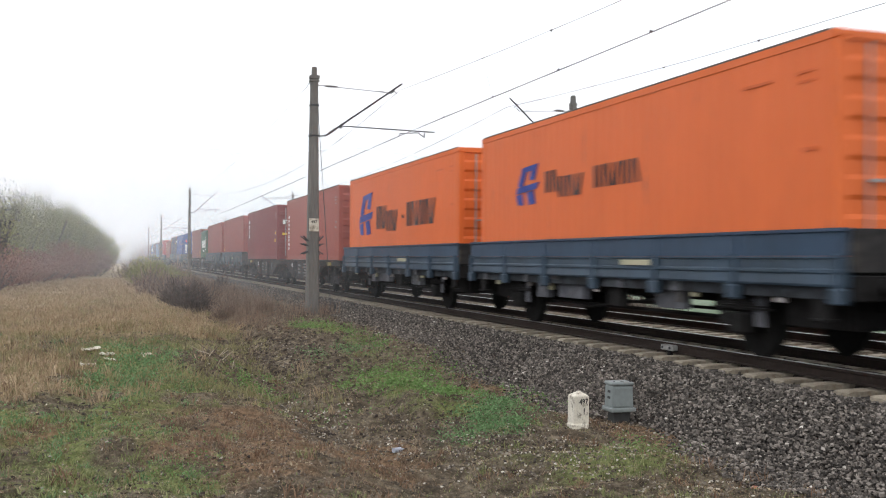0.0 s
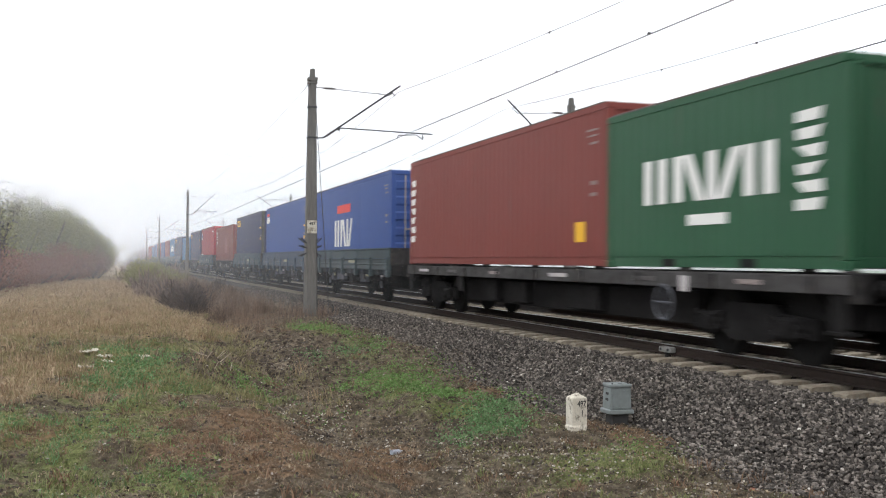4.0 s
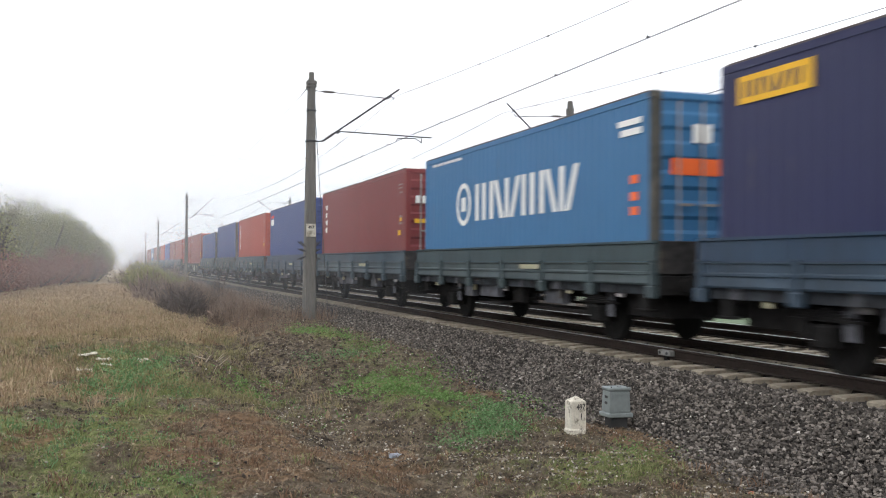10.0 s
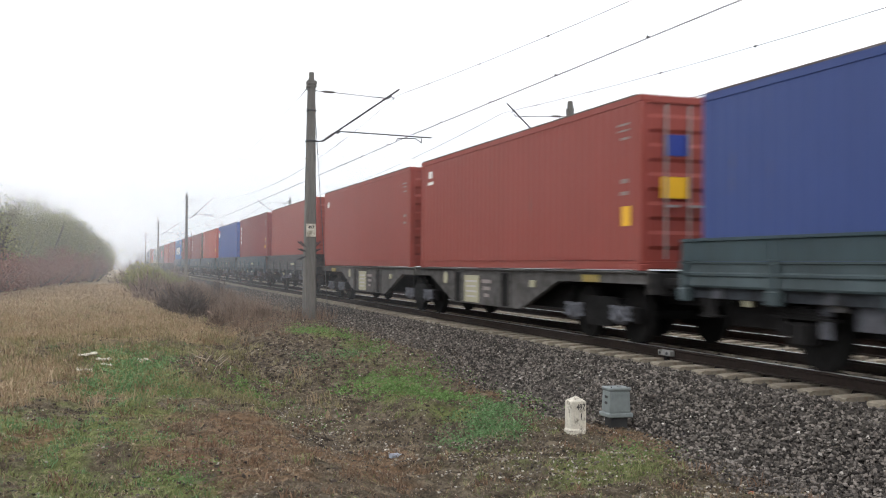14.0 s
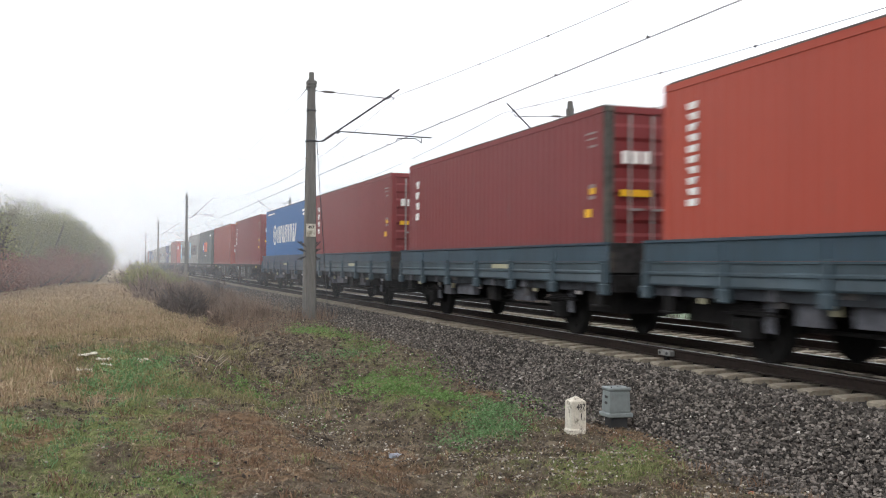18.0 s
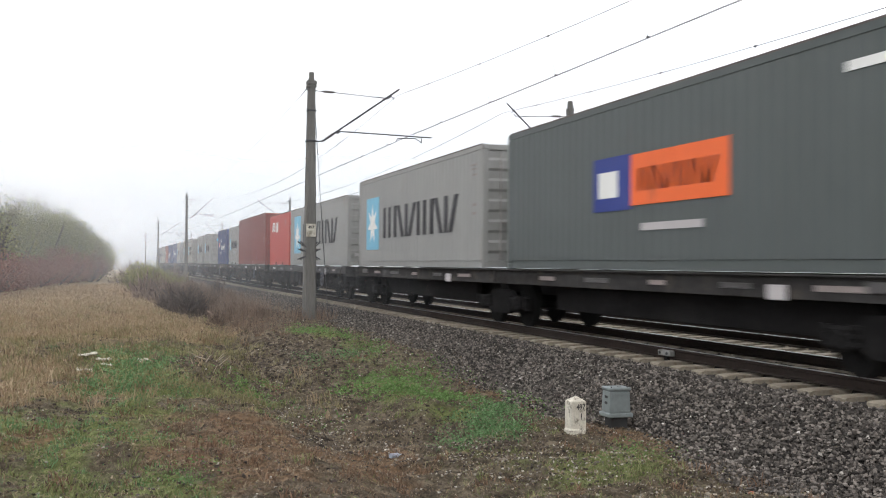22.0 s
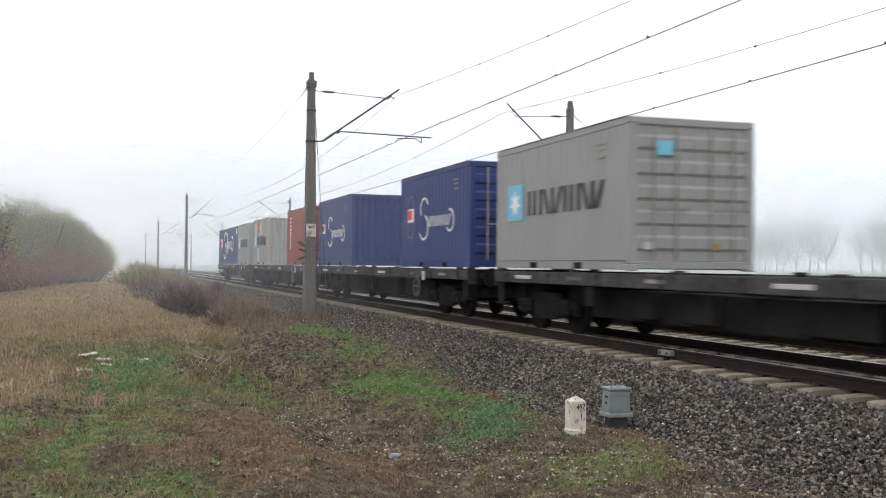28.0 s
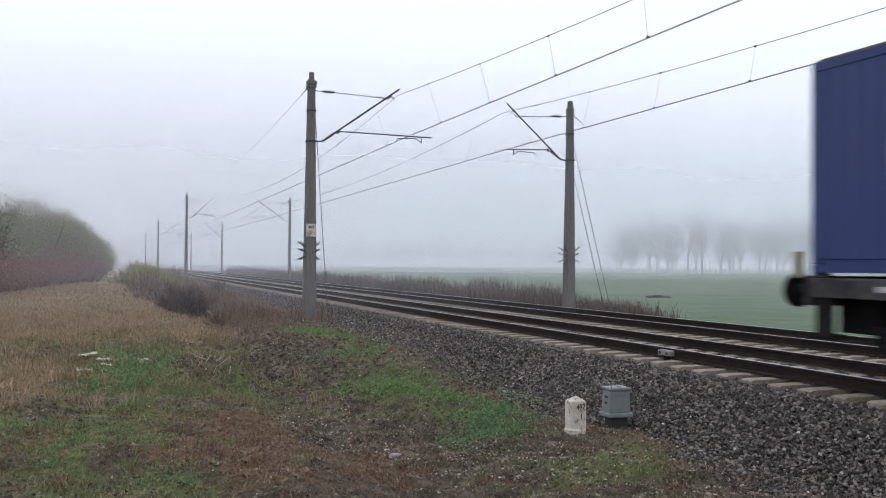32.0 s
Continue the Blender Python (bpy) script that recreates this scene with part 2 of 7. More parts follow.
TRACK_FROM, TRACK_TO = -700, 900


def smooth01(a, b, x):
    t = np.clip((x - a) / (b - a), 0, 1)
    return t * t * (3 - 2 * t)


def rough(x, y, k, seed):
    """Smooth random relief between 0 and 1, with k lumps to the metre."""
    def at(i, j):
        h = np.sin(i * 127.1 + j * 311.7 + seed * 74.7) * 43758.5453
        return h - np.floor(h)
    i, j = np.floor(x * k), np.floor(y * k)
    u, v = x * k - i, y * k - j
    u, v = u * u * (3 - 2 * u), v * v * (3 - 2 * v)
    return (at(i, j) * (1 - u) + at(i + 1, j) * u) * (1 - v) + (at(i, j + 1) * (1 - u) + at(i + 1, j + 1) * u) * v


def ground_height(x, y):
    """The field, the shallow ditch beside the line, and the formation that carries the ballast."""
    z = -0.62 - 0.25 * smooth01(1.0, 3.6, x) + 0.05 * smooth01(4.2, 5.6, x)
    z = z + 0.34 * smooth01(16, 23, y) * smooth01(2.9, 4.5, x) + 0.08 * smooth01(23, 34, y) * smooth01(3.4, 5.6, x)
    z = z + 0.2 * smooth01(16, 40, y) * (1 - smooth01(0.5, 4, x))
    z = z - 0.2 * smooth01(15.5, 18.5, x)
    z = z - 0.1 * np.exp(-((x - 3.0) ** 2) / 1.2 - ((y - 13.0) ** 2) / 30) + 0.17 * np.exp(-((x - 1.6) ** 2) / 0.4 - ((y - 18.0) ** 2) / 1.6)
    z = z + 0.15 * smooth01(13.55, 13.95, y + 0.25 * np.sin(x * 5)) * np.exp(-((x - 4.5) / 0.55) ** 2) * (1 - smooth01(14.4, 17.5, y))
    z = z + 0.07 * np.exp(-((x - 4.35) ** 2) / 0.12 - ((y - 14.6) ** 2) / 3.0) - 0.07 * np.exp(-((x - 3.95) ** 2) / 0.08 - ((y - 14.2) ** 2) / 3.0)
    bed_line = np.interp(y, [8, 9.2, 11.5, 14.4, 17, 21], [3.05, 2.95, 2.85, 2.45, 2.5, 2.9])
    z = z - 0.13 * np.exp(-((x - bed_line) / 0.6) ** 2) * smooth01(6.5, 9.5, y) * (1 - smooth01(20, 26, y))
    z = z + 0.13 * near(x, y, 1.6, 18.7, 0.5, 1.1) + 0.08 * near(x, y, 1.35, 17.6, 0.5, 0.5) - 0.08 * near(x, y, -0.45, 13.8, 0.4, 0.35) + 0.12 * near(x, y, 3.6, 22.5, 0.7, 2.6)
    bump = 0.15 * (rough(x, y, 1.3, 1) - 0.5) + 0.11 * (rough(x, y, 3.0, 2) - 0.5) + 0.06 * (rough(x, y, 7.0, 3) - 0.5) * (y < 40)
    bump = bump * (1 - 0.85 * near(x, y, 5.95, 11.85, 0.55, 0.6))
    return z + bump * (1 - smooth01(60, 120, np.hypot(x, y))) * (1 - smooth01(5.6, 6.4, x) * (1 - smooth01(16, 18, x)))


def spread(marks, far):
    """Grid lines: (from, to, step) stretches, then ever wider out to the horizon."""
    inner = sorted({round(float(v), 3) for lo, hi, step in marks for v in np.arange(lo, hi, step)} | {float(marks[-1][1])})
    lo, hi, step = inner[0], inner[-1], 0.4
    out_lo, out_hi, k = [], [], step
    a, b = lo, hi
    while b < far:
        k *= 1.35
        a, b = a - k, b + k
        out_lo.append(a), out_hi.append(b)
    return np.array(out_lo[::-1] + inner + out_hi)


def near(x, y, cx, cy, rx, ry):
    return np.exp(-((x - cx) / rx) ** 2 - ((y - cy) / ry) ** 2)


def wave(x, y, k, p):
    """Slow patchiness between 0 and 1."""
    return 0.5 + 0.25 * (np.sin(x * k + p + 1.7 * np.sin(y * k * 0.7 + p)) + np.sin(y * k * 1.3 + 2.1 * p + 1.2 * np.sin(x * k * 0.9)))


# what grows where beside the line
def bare_share(x, y):
    """Dug-over spots with no growth: the spoil heap, the bank above the ditch, and small scrapes."""
    b = 1.2 * near(x, y, 1.65, 18.6, 0.6, 1.5) + near(x, y, 3.5, 21.8, 0.85, 3.2) + 0.9 * near(x, y, 3.95, 12.95, 0.5, 0.5) + 0.9 * near(x, y, -0.45, 13.9, 0.35, 0.35) + 0.8 * near(x, y, 2.6, 13.2, 0.35, 1.6) + 0.6 * near(x, y, 4.4, 11.0, 0.5, 0.45)
    return np.clip(b * (0.55 + 0.8 * rough(x, y, 3.2, 31)), 0, 1)


def green_share(x, y):
    g = near(x, y, 0.7, 18.6, 1.3, 5.2) + 0.75 * near(x, y, 0.1, 11.4, 1.0, 1.2) + 0.7 * near(x, y, -1.5, 13.0, 1.0, 1.6) + 0.5 * near(x, y, -0.3, 9.0, 1.2, 0.8) + 0.55 * near(x, y, 5.6, 10.0, 0.6, 0.7) + 0.45 * near(x, y, 4.8, 9.4, 0.9, 0.8) + 0.4 * near(x, y, 3.9, 10.6, 0.5, 0.6)
    g = g + 0.5 * near(x, y, 4.7, 15.5, 0.8, 4.5) + 0.6 * near(x, y, 5.0, 26, 0.6, 4) + 0.45 * (wave(x, y, 2.3, 2.2) - 0.35) * (1 - smooth01(24, 30, y)) * (1 - 0.7 * smooth01(2.4, 3.4, x))
    g = g + 0.25 * smooth01(24, 40, y) * (1 - smooth01(2.0, 3.4, x)) * wave(x, y, 1.1, 0.4)
    g = g * (0.35 + 1.3 * rough(x, y, 2.4, 7))
    return np.clip(g - 0.9 * near(x, y, -1.2, 17.3, 0.6, 2.4) - near(x, y, 1.6, 18.2, 0.6, 1.7) - 0.8 * near(x, y, 1.7, 11.2, 1.0, 1.9), 0, 1)


def red_share(x, y):
    r = near(x, y, 1.6, 11.2, 1.2, 2.2) + 0.8 * near(x, y, 2.9, 11.4, 0.6, 0.9) + 0.8 * near(x, y, 6.2, 10.8, 0.4, 1.2) + 0.7 * near(x, y, -0.9, 11.9, 0.5, 0.7) + 0.6 * near(x, y, 0.3, 13.1, 0.6, 0.5) + 0.5 * near(x, y, 4.0, 34, 1.2, 9) + 0.6 * near(x, y, 6.05, 15.5, 0.3, 4.5)
    r = r * (0.4 + 1.2 * rough(x, y, 2.0, 9))
    return np.clip(r + 0.4 * (wave(x, y, 2.9, 5.1) - 0.4) * (1 - smooth01(24, 34, y)) - 0.8 * near(x, y, 3.6, 22.5, 0.9, 3.5), 0, 1)


def straw_share(x, y):
    return np.clip((0.62 + 0.5 * wave(x, y, 1.3, 0.3)) * smooth01(21, 29, y) * (1 - smooth01(1.9, 4.3, x + 0.4 * np.sin(y))) + near(x, y, -1.3, 17.6, 0.8, 3.4) + near(x, y, -4, 20, 2.2, 8) + 0.35 * (wave(x, y, 1.9, 0.9) - 0.5) - near(x, y, 3.6, 22.5, 1.0, 3.5) - 0.5 * (rough(x, y, 0.9, 5) - 0.45), 0, 1)


def chip_share(x, y):
    return np.clip(near(x, y, 2.6, 15.3, 0.7, 1.2) + near(x, y, 3.4, 13.6, 0.6, 1.3) + 0.8 * near(x, y, 3.4, 12.0, 0.5, 0.8) + near(x, y, 4.4, 10.2, 1.0, 0.9) + near(x, y, 5.3, 9.2, 0.9, 1.0) + 0.4 * near(x, y, 1.7, 18.4, 0.7, 1.6)
                   + 0.9 * near(x, y, 4.0, 11.3, 0.9, 0.9) + 0.8 * near(x, y, 2.6, 13.4, 0.4, 1.5) + 0.7 * near(x, y, 2.0, 18.6, 0.5, 1.3) + 0.55 * near(x, y, 3.4, 21.5, 0.9, 3.2)
                   + 0.35 * smooth01(4.4, 6.0, x) * (1 - smooth01(30, 40, y)) + 0.06, 0, 1) * (0.3 + 1.3 * rough(x, y, 2.8, 11))


gx = spread([(-8, -3.2, 0.3), (-3.2, 6.5, 0.065), (6.5, 20, 0.3)], 3000)
gy = spread([(3, 6.4, 0.3), (6.4, 20, 0.075), (20, 34, 0.16), (34, 60, 0.4)], 3000)
GX, GY = np.meshgrid(gx, gy)
GZ = ground_height(GX, GY)
rng = np.random.default_rng(3)
GZ = GZ + rng.normal(0, 0.007, GZ.shape) * (np.hypot(GX, GY) < 70)
cols = len(gx)
idx = np.arange(len(gx) * len(gy)).reshape(len(gy), cols)
quads = np.stack([idx[:-1, :-1], idx[:-1, 1:], idx[1:, 1:], idx[1:, :-1]], -1).reshape(-1, 4)
ground = raw("ground", np.stack([GX, GY, GZ], -1).reshape(-1, 3).tolist(), quads.tolist(), M["soil"],
    "damp brown soil with dry grass and patches of green", "ground", "structure", True)
ground.data.materials.append(M["crop"])
ground.data.polygons.foreach_set("material_index", np.where(GX[:-1, :-1] + 0.5 * np.sin(GY[:-1, :-1]) > 18.5, 1, 0).astype(np.int32).reshape(-1))
growth = ground.data.color_attributes.new("growth", "FLOAT_COLOR", "POINT")
open_soil = 1 - 0.95 * bare_share(GX, GY)
growth.data.foreach_set("color", np.stack([green_share(GX, GY) * open_soil, red_share(GX, GY) * open_soil, straw_share(GX, GY) * open_soil, np.ones_like(GX)], -1).reshape(-1).astype(np.float32))


# ---- track ----
def ballast():
    bm = bmesh.new()
    prism(bm, [(6.3, -1.03), (6.45, -0.9), (7.75, -0.28), (8.0, -0.245), (14.4, -0.235), (14.65, -0.25), (15.9, -0.86), (16.1, -1.0)], TRACK_FROM, TRACK_TO)
    return single("ballast_bed", bm, M["bed"], "grey-brown crushed stone ballast bed under two tracks", "ballast", "structure")


bed = ballast()


def infill():
    """Crushed stone packed between the rails, up to the rail seats."""
    for centre in (NEAR_X, FAR_X):
        bm = bmesh.new()
        prism(bm, [(centre - 0.66, -0.24), (centre - 0.62, -0.186), (centre + 0.62, -0.186), (centre + 0.66, -0.24)], TRACK_FROM, TRACK_TO)
        single("ballast_infill", bm, M["bed"], "dark oil-stained stone packed between the rails", "ballast", "structure")


infill()


def rails():
    head = [(-0.035, 0.0), (0.035, 0.0), (0.035, -0.03), (0.009, -0.042), (0.009, -0.13), (0.07, -0.145), (0.07, -0.158), (-0.07, -0.158), (-0.07, -0.145), (-0.009, -0.13), (-0.009, -0.042), (-0.035, -0.03)]
    for centre in (NEAR_X, FAR_X):
        for side in (-0.75, 0.75):
            bm = bmesh.new()
            prism(bm, [(centre + side + a, b - 0.003) for a, b in head], TRACK_FROM, TRACK_TO)
            r = single("rail", bm, M["rail_side"], "rust-brown steel rail with a polished running head", "rail", "structure")
            bm = bmesh.new()
            box(bm, centre + side, (TRACK_FROM + TRACK_TO) / 2, 0.0, 0.05, TRACK_TO - TRACK_FROM, 0.006)
            part("running_surface", bm, M["rail_top"], r, "bright worn running surface")


rails()


def sleeper_mesh():
    bm = bmesh.new()
    prism(bm, [(-1.25, -0.36), (-1.25, -0.2), (-1.2, -0.185), (-0.55, -0.172), (-0.3, -0.2), (0.3, -0.2), (0.55, -0.172), (1.2, -0.185), (1.25, -0.2), (1.25, -0.36)], -0.13, 0.13)
    return mesh_of("sleeper", bm, M["sleeper"])


def track_panels():
    me = sleeper_mesh()
    root = thing("sleeper_row", "row of pale concrete sleepers half sunk in ballast", "sleepers", kind="structure")
    for i in range(150):
        for centre in (NEAR_X, FAR_X):
            s = part("sleeper", me, M["sleeper"], root)
            s.location = (centre, 5 + i * 0.6, random.uniform(-0.008, 0.008))
            s.rotation_euler.z = random.uniform(-0.012, 0.012)
    co = np.array([v.co[:] for v in me.vertices])
    fa = [list(p.vertices) for p in me.polygons]
    verts, faces = [], []
    for y in list(np.arange(-30, 5, 0.6)) + list(np.arange(95, 420, 0.6)):
        for centre in (NEAR_X, FAR_X):
            k = len(verts)
            verts += (co + (centre, y, 0)).tolist()
            faces += [[v + k for v in f] for f in fa]
    raw("sleepers_beyond", verts, faces, M["sleeper"], "more pale concrete sleepers along the line", "sleepers", "stuff")


track_panels()


# ---- overhead line ----
MAST_X, MAST_Y, MAST_STEP, FAR_MAST_X, FAR_MAST_Y = 5.9, 31.08, 57.34, 15.8, 33.2


def mast(x, y, side, foot, full, far_reach, crown=False):
    """side: +1 where the track lies to the right of the mast; the wire zigzags, so every other arm reaches far."""
    root = thing("catenary_mast", "grey tapered concrete catenary mast with a steel cantilever", "catenary mast", "masts along the line", pose(x, y, 0))
    bm = bmesh.new()
    g = 1.0 if full else 0.76
    lo = [(-0.21 * g, -0.2 * g), (0.21 * g, -0.2 * g), (0.21 * g, 0.2 * g), (-0.21 * g, 0.2 * g)]
    v0 = [bm.verts.new((a, b, foot)) for a, b in lo]
    v1 = [bm.verts.new((a * 0.54, b * 0.57, 6.93)) for a, b in lo]
    v2 = [bm.verts.new((a * 0.36, b * 0.38, 6.96)) for a, b in lo]
    v3 = [bm.verts.new((a * 0.34, b * 0.36, 7.3)) for a, b in lo]
    for p, q in ((v0, v1), (v1, v2), (v2, v3)):
        for i in range(4):
            bm.faces.new((p[i], p[(i + 1) % 4], q[(i + 1) % 4], q[i]))
    bm.faces.new(v3)
    bm.faces.new(v0[::-1])
    bmesh.ops.bevel(bm, geom=[e for e in bm.edges if abs(e.verts[0].co.z - e.verts[1].co.z) > 1], offset=0.05, segments=1, affect="EDGES")
    part("column", bm, M["concrete"], root)
    bm = bmesh.new()
    box(bm, 0, 0, 6.98, 0.3 if crown else 0.24, 0.28 if crown else 0.24, 0.1)
    box(bm, 0, 0, 6.86, 0.29 if crown else 0.22, 0.28 if crown else 0.22, 0.06)
    part("collar", bm, M["concrete"], root)
    s = side
    if far_reach:
        tip, top, reach = (2.85, 6.95, 3.95) if s > 0 else (2.95, 7.0, 4.1)
    else:
        tip, top, reach = (2.3, 7.0, 2.5) if s > 0 else (2.47, 7.08, 2.55)
    bm = bmesh.new()
    rod(bm, (s * 0.35, 0, 5.15), (s * tip, 0, top), 0.029)
    rod(bm, (s * 0.12, 0, 5.15), (s * 0.4, 0, 5.17), 0.02)
    part("cantilever_tube", bm, M["steel_dark"], root)
    for y0, z0, dy, dz in ((0.5, 5.26, 0.07, 0.05), (0.42, 6.725, 0.08, 0.0)):
        bm = bmesh.new()
        a, b = Vector((s * (y0 - dy), 0, z0 - dz)), Vector((s * (y0 + 4 * dy), 0, z0 + 4 * dz))
        rod(bm, a, b, 0.026, seg=10)
        for k in range(4):
            p = a.lerp(b, 0.15 + 0.2 * k)
            rod(bm, p, p + (b - a).normalized() * 0.03, 0.052, seg=10)
        part("insulator", bm, M["insulator"], root)
    bm = bmesh.new()
    rod(bm, (s * 0.1, 0, 6.74), (s * (tip - 0.55), 0, 6.64), 0.011, seg=6)
    rod(bm, (s * (tip - 0.75), 0, 6.66), (s * (tip - 0.35), 0, 6.62), 0.017, seg=6)
    rod(bm, (s * (tip - 0.35), 0, 6.62), (s * (tip - 0.27), 0, 6.72), 0.02, seg=6)
    part("top_tie", bm, M["steel_dark"], root)
    bm = bmesh.new()
    rod(bm, (s * 0.85, 0, 5.5), (s * reach, 0, 5.44), 0.02, seg=6)
    part("registration_tube", bm, M["steel_dark"], root)
    bm = bmesh.new()
    rod(bm, (s * (reach - 0.35), 0, 5.44), (s * (reach - 0.33), 0, 5.25), 0.016, seg=6)
    rod(bm, (s * (reach - 0.35), 0, 5.27), (s * (reach - 0.55), 0, 5.4), 0.016, seg=6)
    rod(bm, (s * (reach - 0.55), 0, 5.4), (s * (reach - 1.15), 0, 5.36), 0.016, seg=6)
    rod(bm, (s * (reach - 1.15), 0, 5.36), (s * (reach - 1.2), 0, 5.24), 0.012, seg=6)
    part("steady_arm", bm, M["steel_dark"], root)
    bm = bmesh.new()
    rod(bm, (-s * 0.14, 0, 6.78), (-s * 0.38, -0.2, 6.5), 0.012, seg=6)
    rod(bm, (-s * 0.18, 0, 6.78), (s * 0.18, 0, 6.74), 0.02, seg=6)
    part("bracket", bm, M["steel_dark"], root)
    for z0, w in ((6.1, 0.3), (5.15, 0.33)):
        bm = bmesh.new()
        box(bm, 0, 0, z0, w, w - 0.02, 0.05, bevel=0.005)
        part("clamp_band", bm, M["steel_dark"], root)
    bm = bmesh.new()
    rod(bm, (s * 0.85, 0, 5.42), (s * 0.87, 0, 5.54), 0.045, seg=8)
    part("clamp", bm, M["steel_dark"], root)
    bm = bmesh.new()
    rod(bm, (s * (tip - 0.3), 0, top - 0.2), (s * (tip - 0.16), 0, top - 0.34), 0.02, seg=6)
    part("wire_hanger", bm, M["steel_dark"], root)
    if full:
        for k in range(3):
            for d in (-1, 1):
                for e in (-0.12, 0.1):
                    bm = bmesh.new()
                    rod(bm, (d * 0.15, e, 1.55 + k * 0.15), (d * (0.34 if d < 0 else 0.28), e * 2.2, 1.55 + k * 0.15 + (-0.1, 0.08, 0.16)[k]), 0.02, seg=5)
                    part("anti_climb_spike", bm, M["steel_dark"], root)
        bm = bmesh.new()
        box(bm, 0, 0, foot + 0.14, 0.62, 0.6, 0.36, bevel=0.03)
        part("foundation", bm, M["concrete"], root)
    return root


masts = []
for i in range(-1, 8):
    masts.append(mast(MAST_X + (0.08 + 0.16 * i if i > 0 else 0), MAST_Y + MAST_STEP * i, 1, -0.75, i == 0, i % 2 == 0, i == 0))
    masts.append(mast(FAR_MAST_X - (0.4 + 0.06 * i if i > 0 else 0), FAR_MAST_Y + MAST_STEP * i, -1, -1.2, i == 0, i % 2 == 1))


def guy(x, y, z, x2, y2, z2):
    bm = bmesh.new()
    rod(bm, (x, y, z), (x2, y2, z2), 0.011, seg=6)
    return single("guy_wire", bm, M["wire"], "thin steel stay running from a mast to the ground", "guy wire", group="stays of the masts")


guy(6.0, 31.15, 6.6, 6.55, 31.2, -0.75)
guy(15.9, 33.3, 6.1, 17.9, 33.6, -1.1)
guy(15.9, 33.3, 5.0, 17.65, 33.6, -1.1)


def stay_anchor(x, y):
    root = thing("stay_anchor", "thin rusty steel stake beside the mast's foot", "stake", group="stakes at the mast", m=pose(x, y, -0.85))
    bm = bmesh.new()
    rod(bm, (0, 0, 0), (0.02, 0, 0.75), 0.022, seg=6)
    part("stake", bm, M["steel_dark"], root)
    bm = bmesh.new()
    rod(bm, (-0.035, 0, 0.62), (0.075, 0, 0.62), 0.014, seg=6)
    part("eye_bolt", bm, M["steel_dark"], root)


stay_anchor(6.27, 30.95)
stay_anchor(6.62, 31.1)


def wires():
    """Messenger, contact wires and droppers, span by span."""
    for centre, my, sx, contact, sag in ((NEAR_X, MAST_Y, 8.68, 5.5, 0.6), (FAR_X + 0.08, FAR_MAST_Y, 13.2, 5.3, 0.87)):
        for i in range(-1, 6):
            y0, y1 = my + MAST_STEP * (i - 1) + MAST_STEP, my + MAST_STEP * (i + 1)
            root = thing("catenary_span", "thin dark contact and carrying wires with droppers", "overhead wire", "spans of the overhead line")

            def carry(u):
                return 6.74 - sag * 4 * u * (1 - u)

            off = 0.22 if i % 2 else -0.22
            bm = bmesh.new()
            pts = [(sx + (centre - sx) * math.sin(math.pi * k / 14), y0 + (y1 - y0) * k / 14, carry(k / 14)) for k in range(15)]
            tube(bm, pts, 0.0085)
            part("carrying_wire", bm, M["wire"], root)
            for d in (-0.02, 0.02):
                bm = bmesh.new()
                rod(bm, (centre + off + d, y0, contact), (centre - off + d, y1, contact), 0.0065, seg=5)
                part("contact_wire", bm, M["wire"], root)
            for k in range(14):
                u = (k + 0.75) / 14.5
                x = sx + (centre - sx) * math.sin(math.pi * u)
                bm = bmesh.new()
                rod(bm, (x, y0 + (y1 - y0) * u, carry(u)), (centre + off * (1 - 2 * u), y0 + (y1 - y0) * u, contact), 0.0035, seg=4)
                box(bm, x, y0 + (y1 - y0) * u, carry(u), 0.03, 0.05, 0.05)
                box(bm, centre + off * (1 - 2 * u), y0 + (y1 - y0) * u, contact + 0.02, 0.04, 0.05, 0.045)
                part("dropper", bm, M["wire"], root)



wires()


def feeder():
    """The wire that hangs from the field side of the masts."""
    for i in range(0, 5):
        bm = bmesh.new()
        y0, y1 = MAST_Y + MAST_STEP * i - 0.2, MAST_Y + MAST_STEP * (i + 1) - 0.2
        pts = [(MAST_X - 0.38, y0 + (y1 - y0) * k / 10, 6.5 - 2.6 * (k / 10) * (1 - k / 10)) for k in range(11)]
        tube(bm, pts, 0.006)
        single("feeder_wire", bm, M["wire"], "thin wire strung along the field side of masts", "overhead wire", group="feeder wires")


feeder()


# ---- the train ----
# How far it has come at a time, in metres: it brakes gently.
def gone(t):
    u = t / 16
    return 16 * (21.52706 * u - 0.131837 * u ** 2 - 0.198587 * u ** 3 - 0.043368 * u ** 4)


WHEEL = 0.48
FLOOR = 1.245          # where the containers stand
moving, spinning = [], []
cache = {}


def shared(key, build):
    if key not in cache:
        bm = bmesh.new()
        build(bm)
        cache[key] = mesh_of(key.split(":")[0], bm)
    return cache[key]


def paint(name, colour, dirt=(0.09, 0.07, 0.06), spots=0.02, vary=0.075, rough=0.55):
    return material("paint_" + name, colour, rough, 0.0, vary, 2.2, 0, 0, dirt, spots, stretch=(2.2, 2.2, 0.4), spec=0.3)


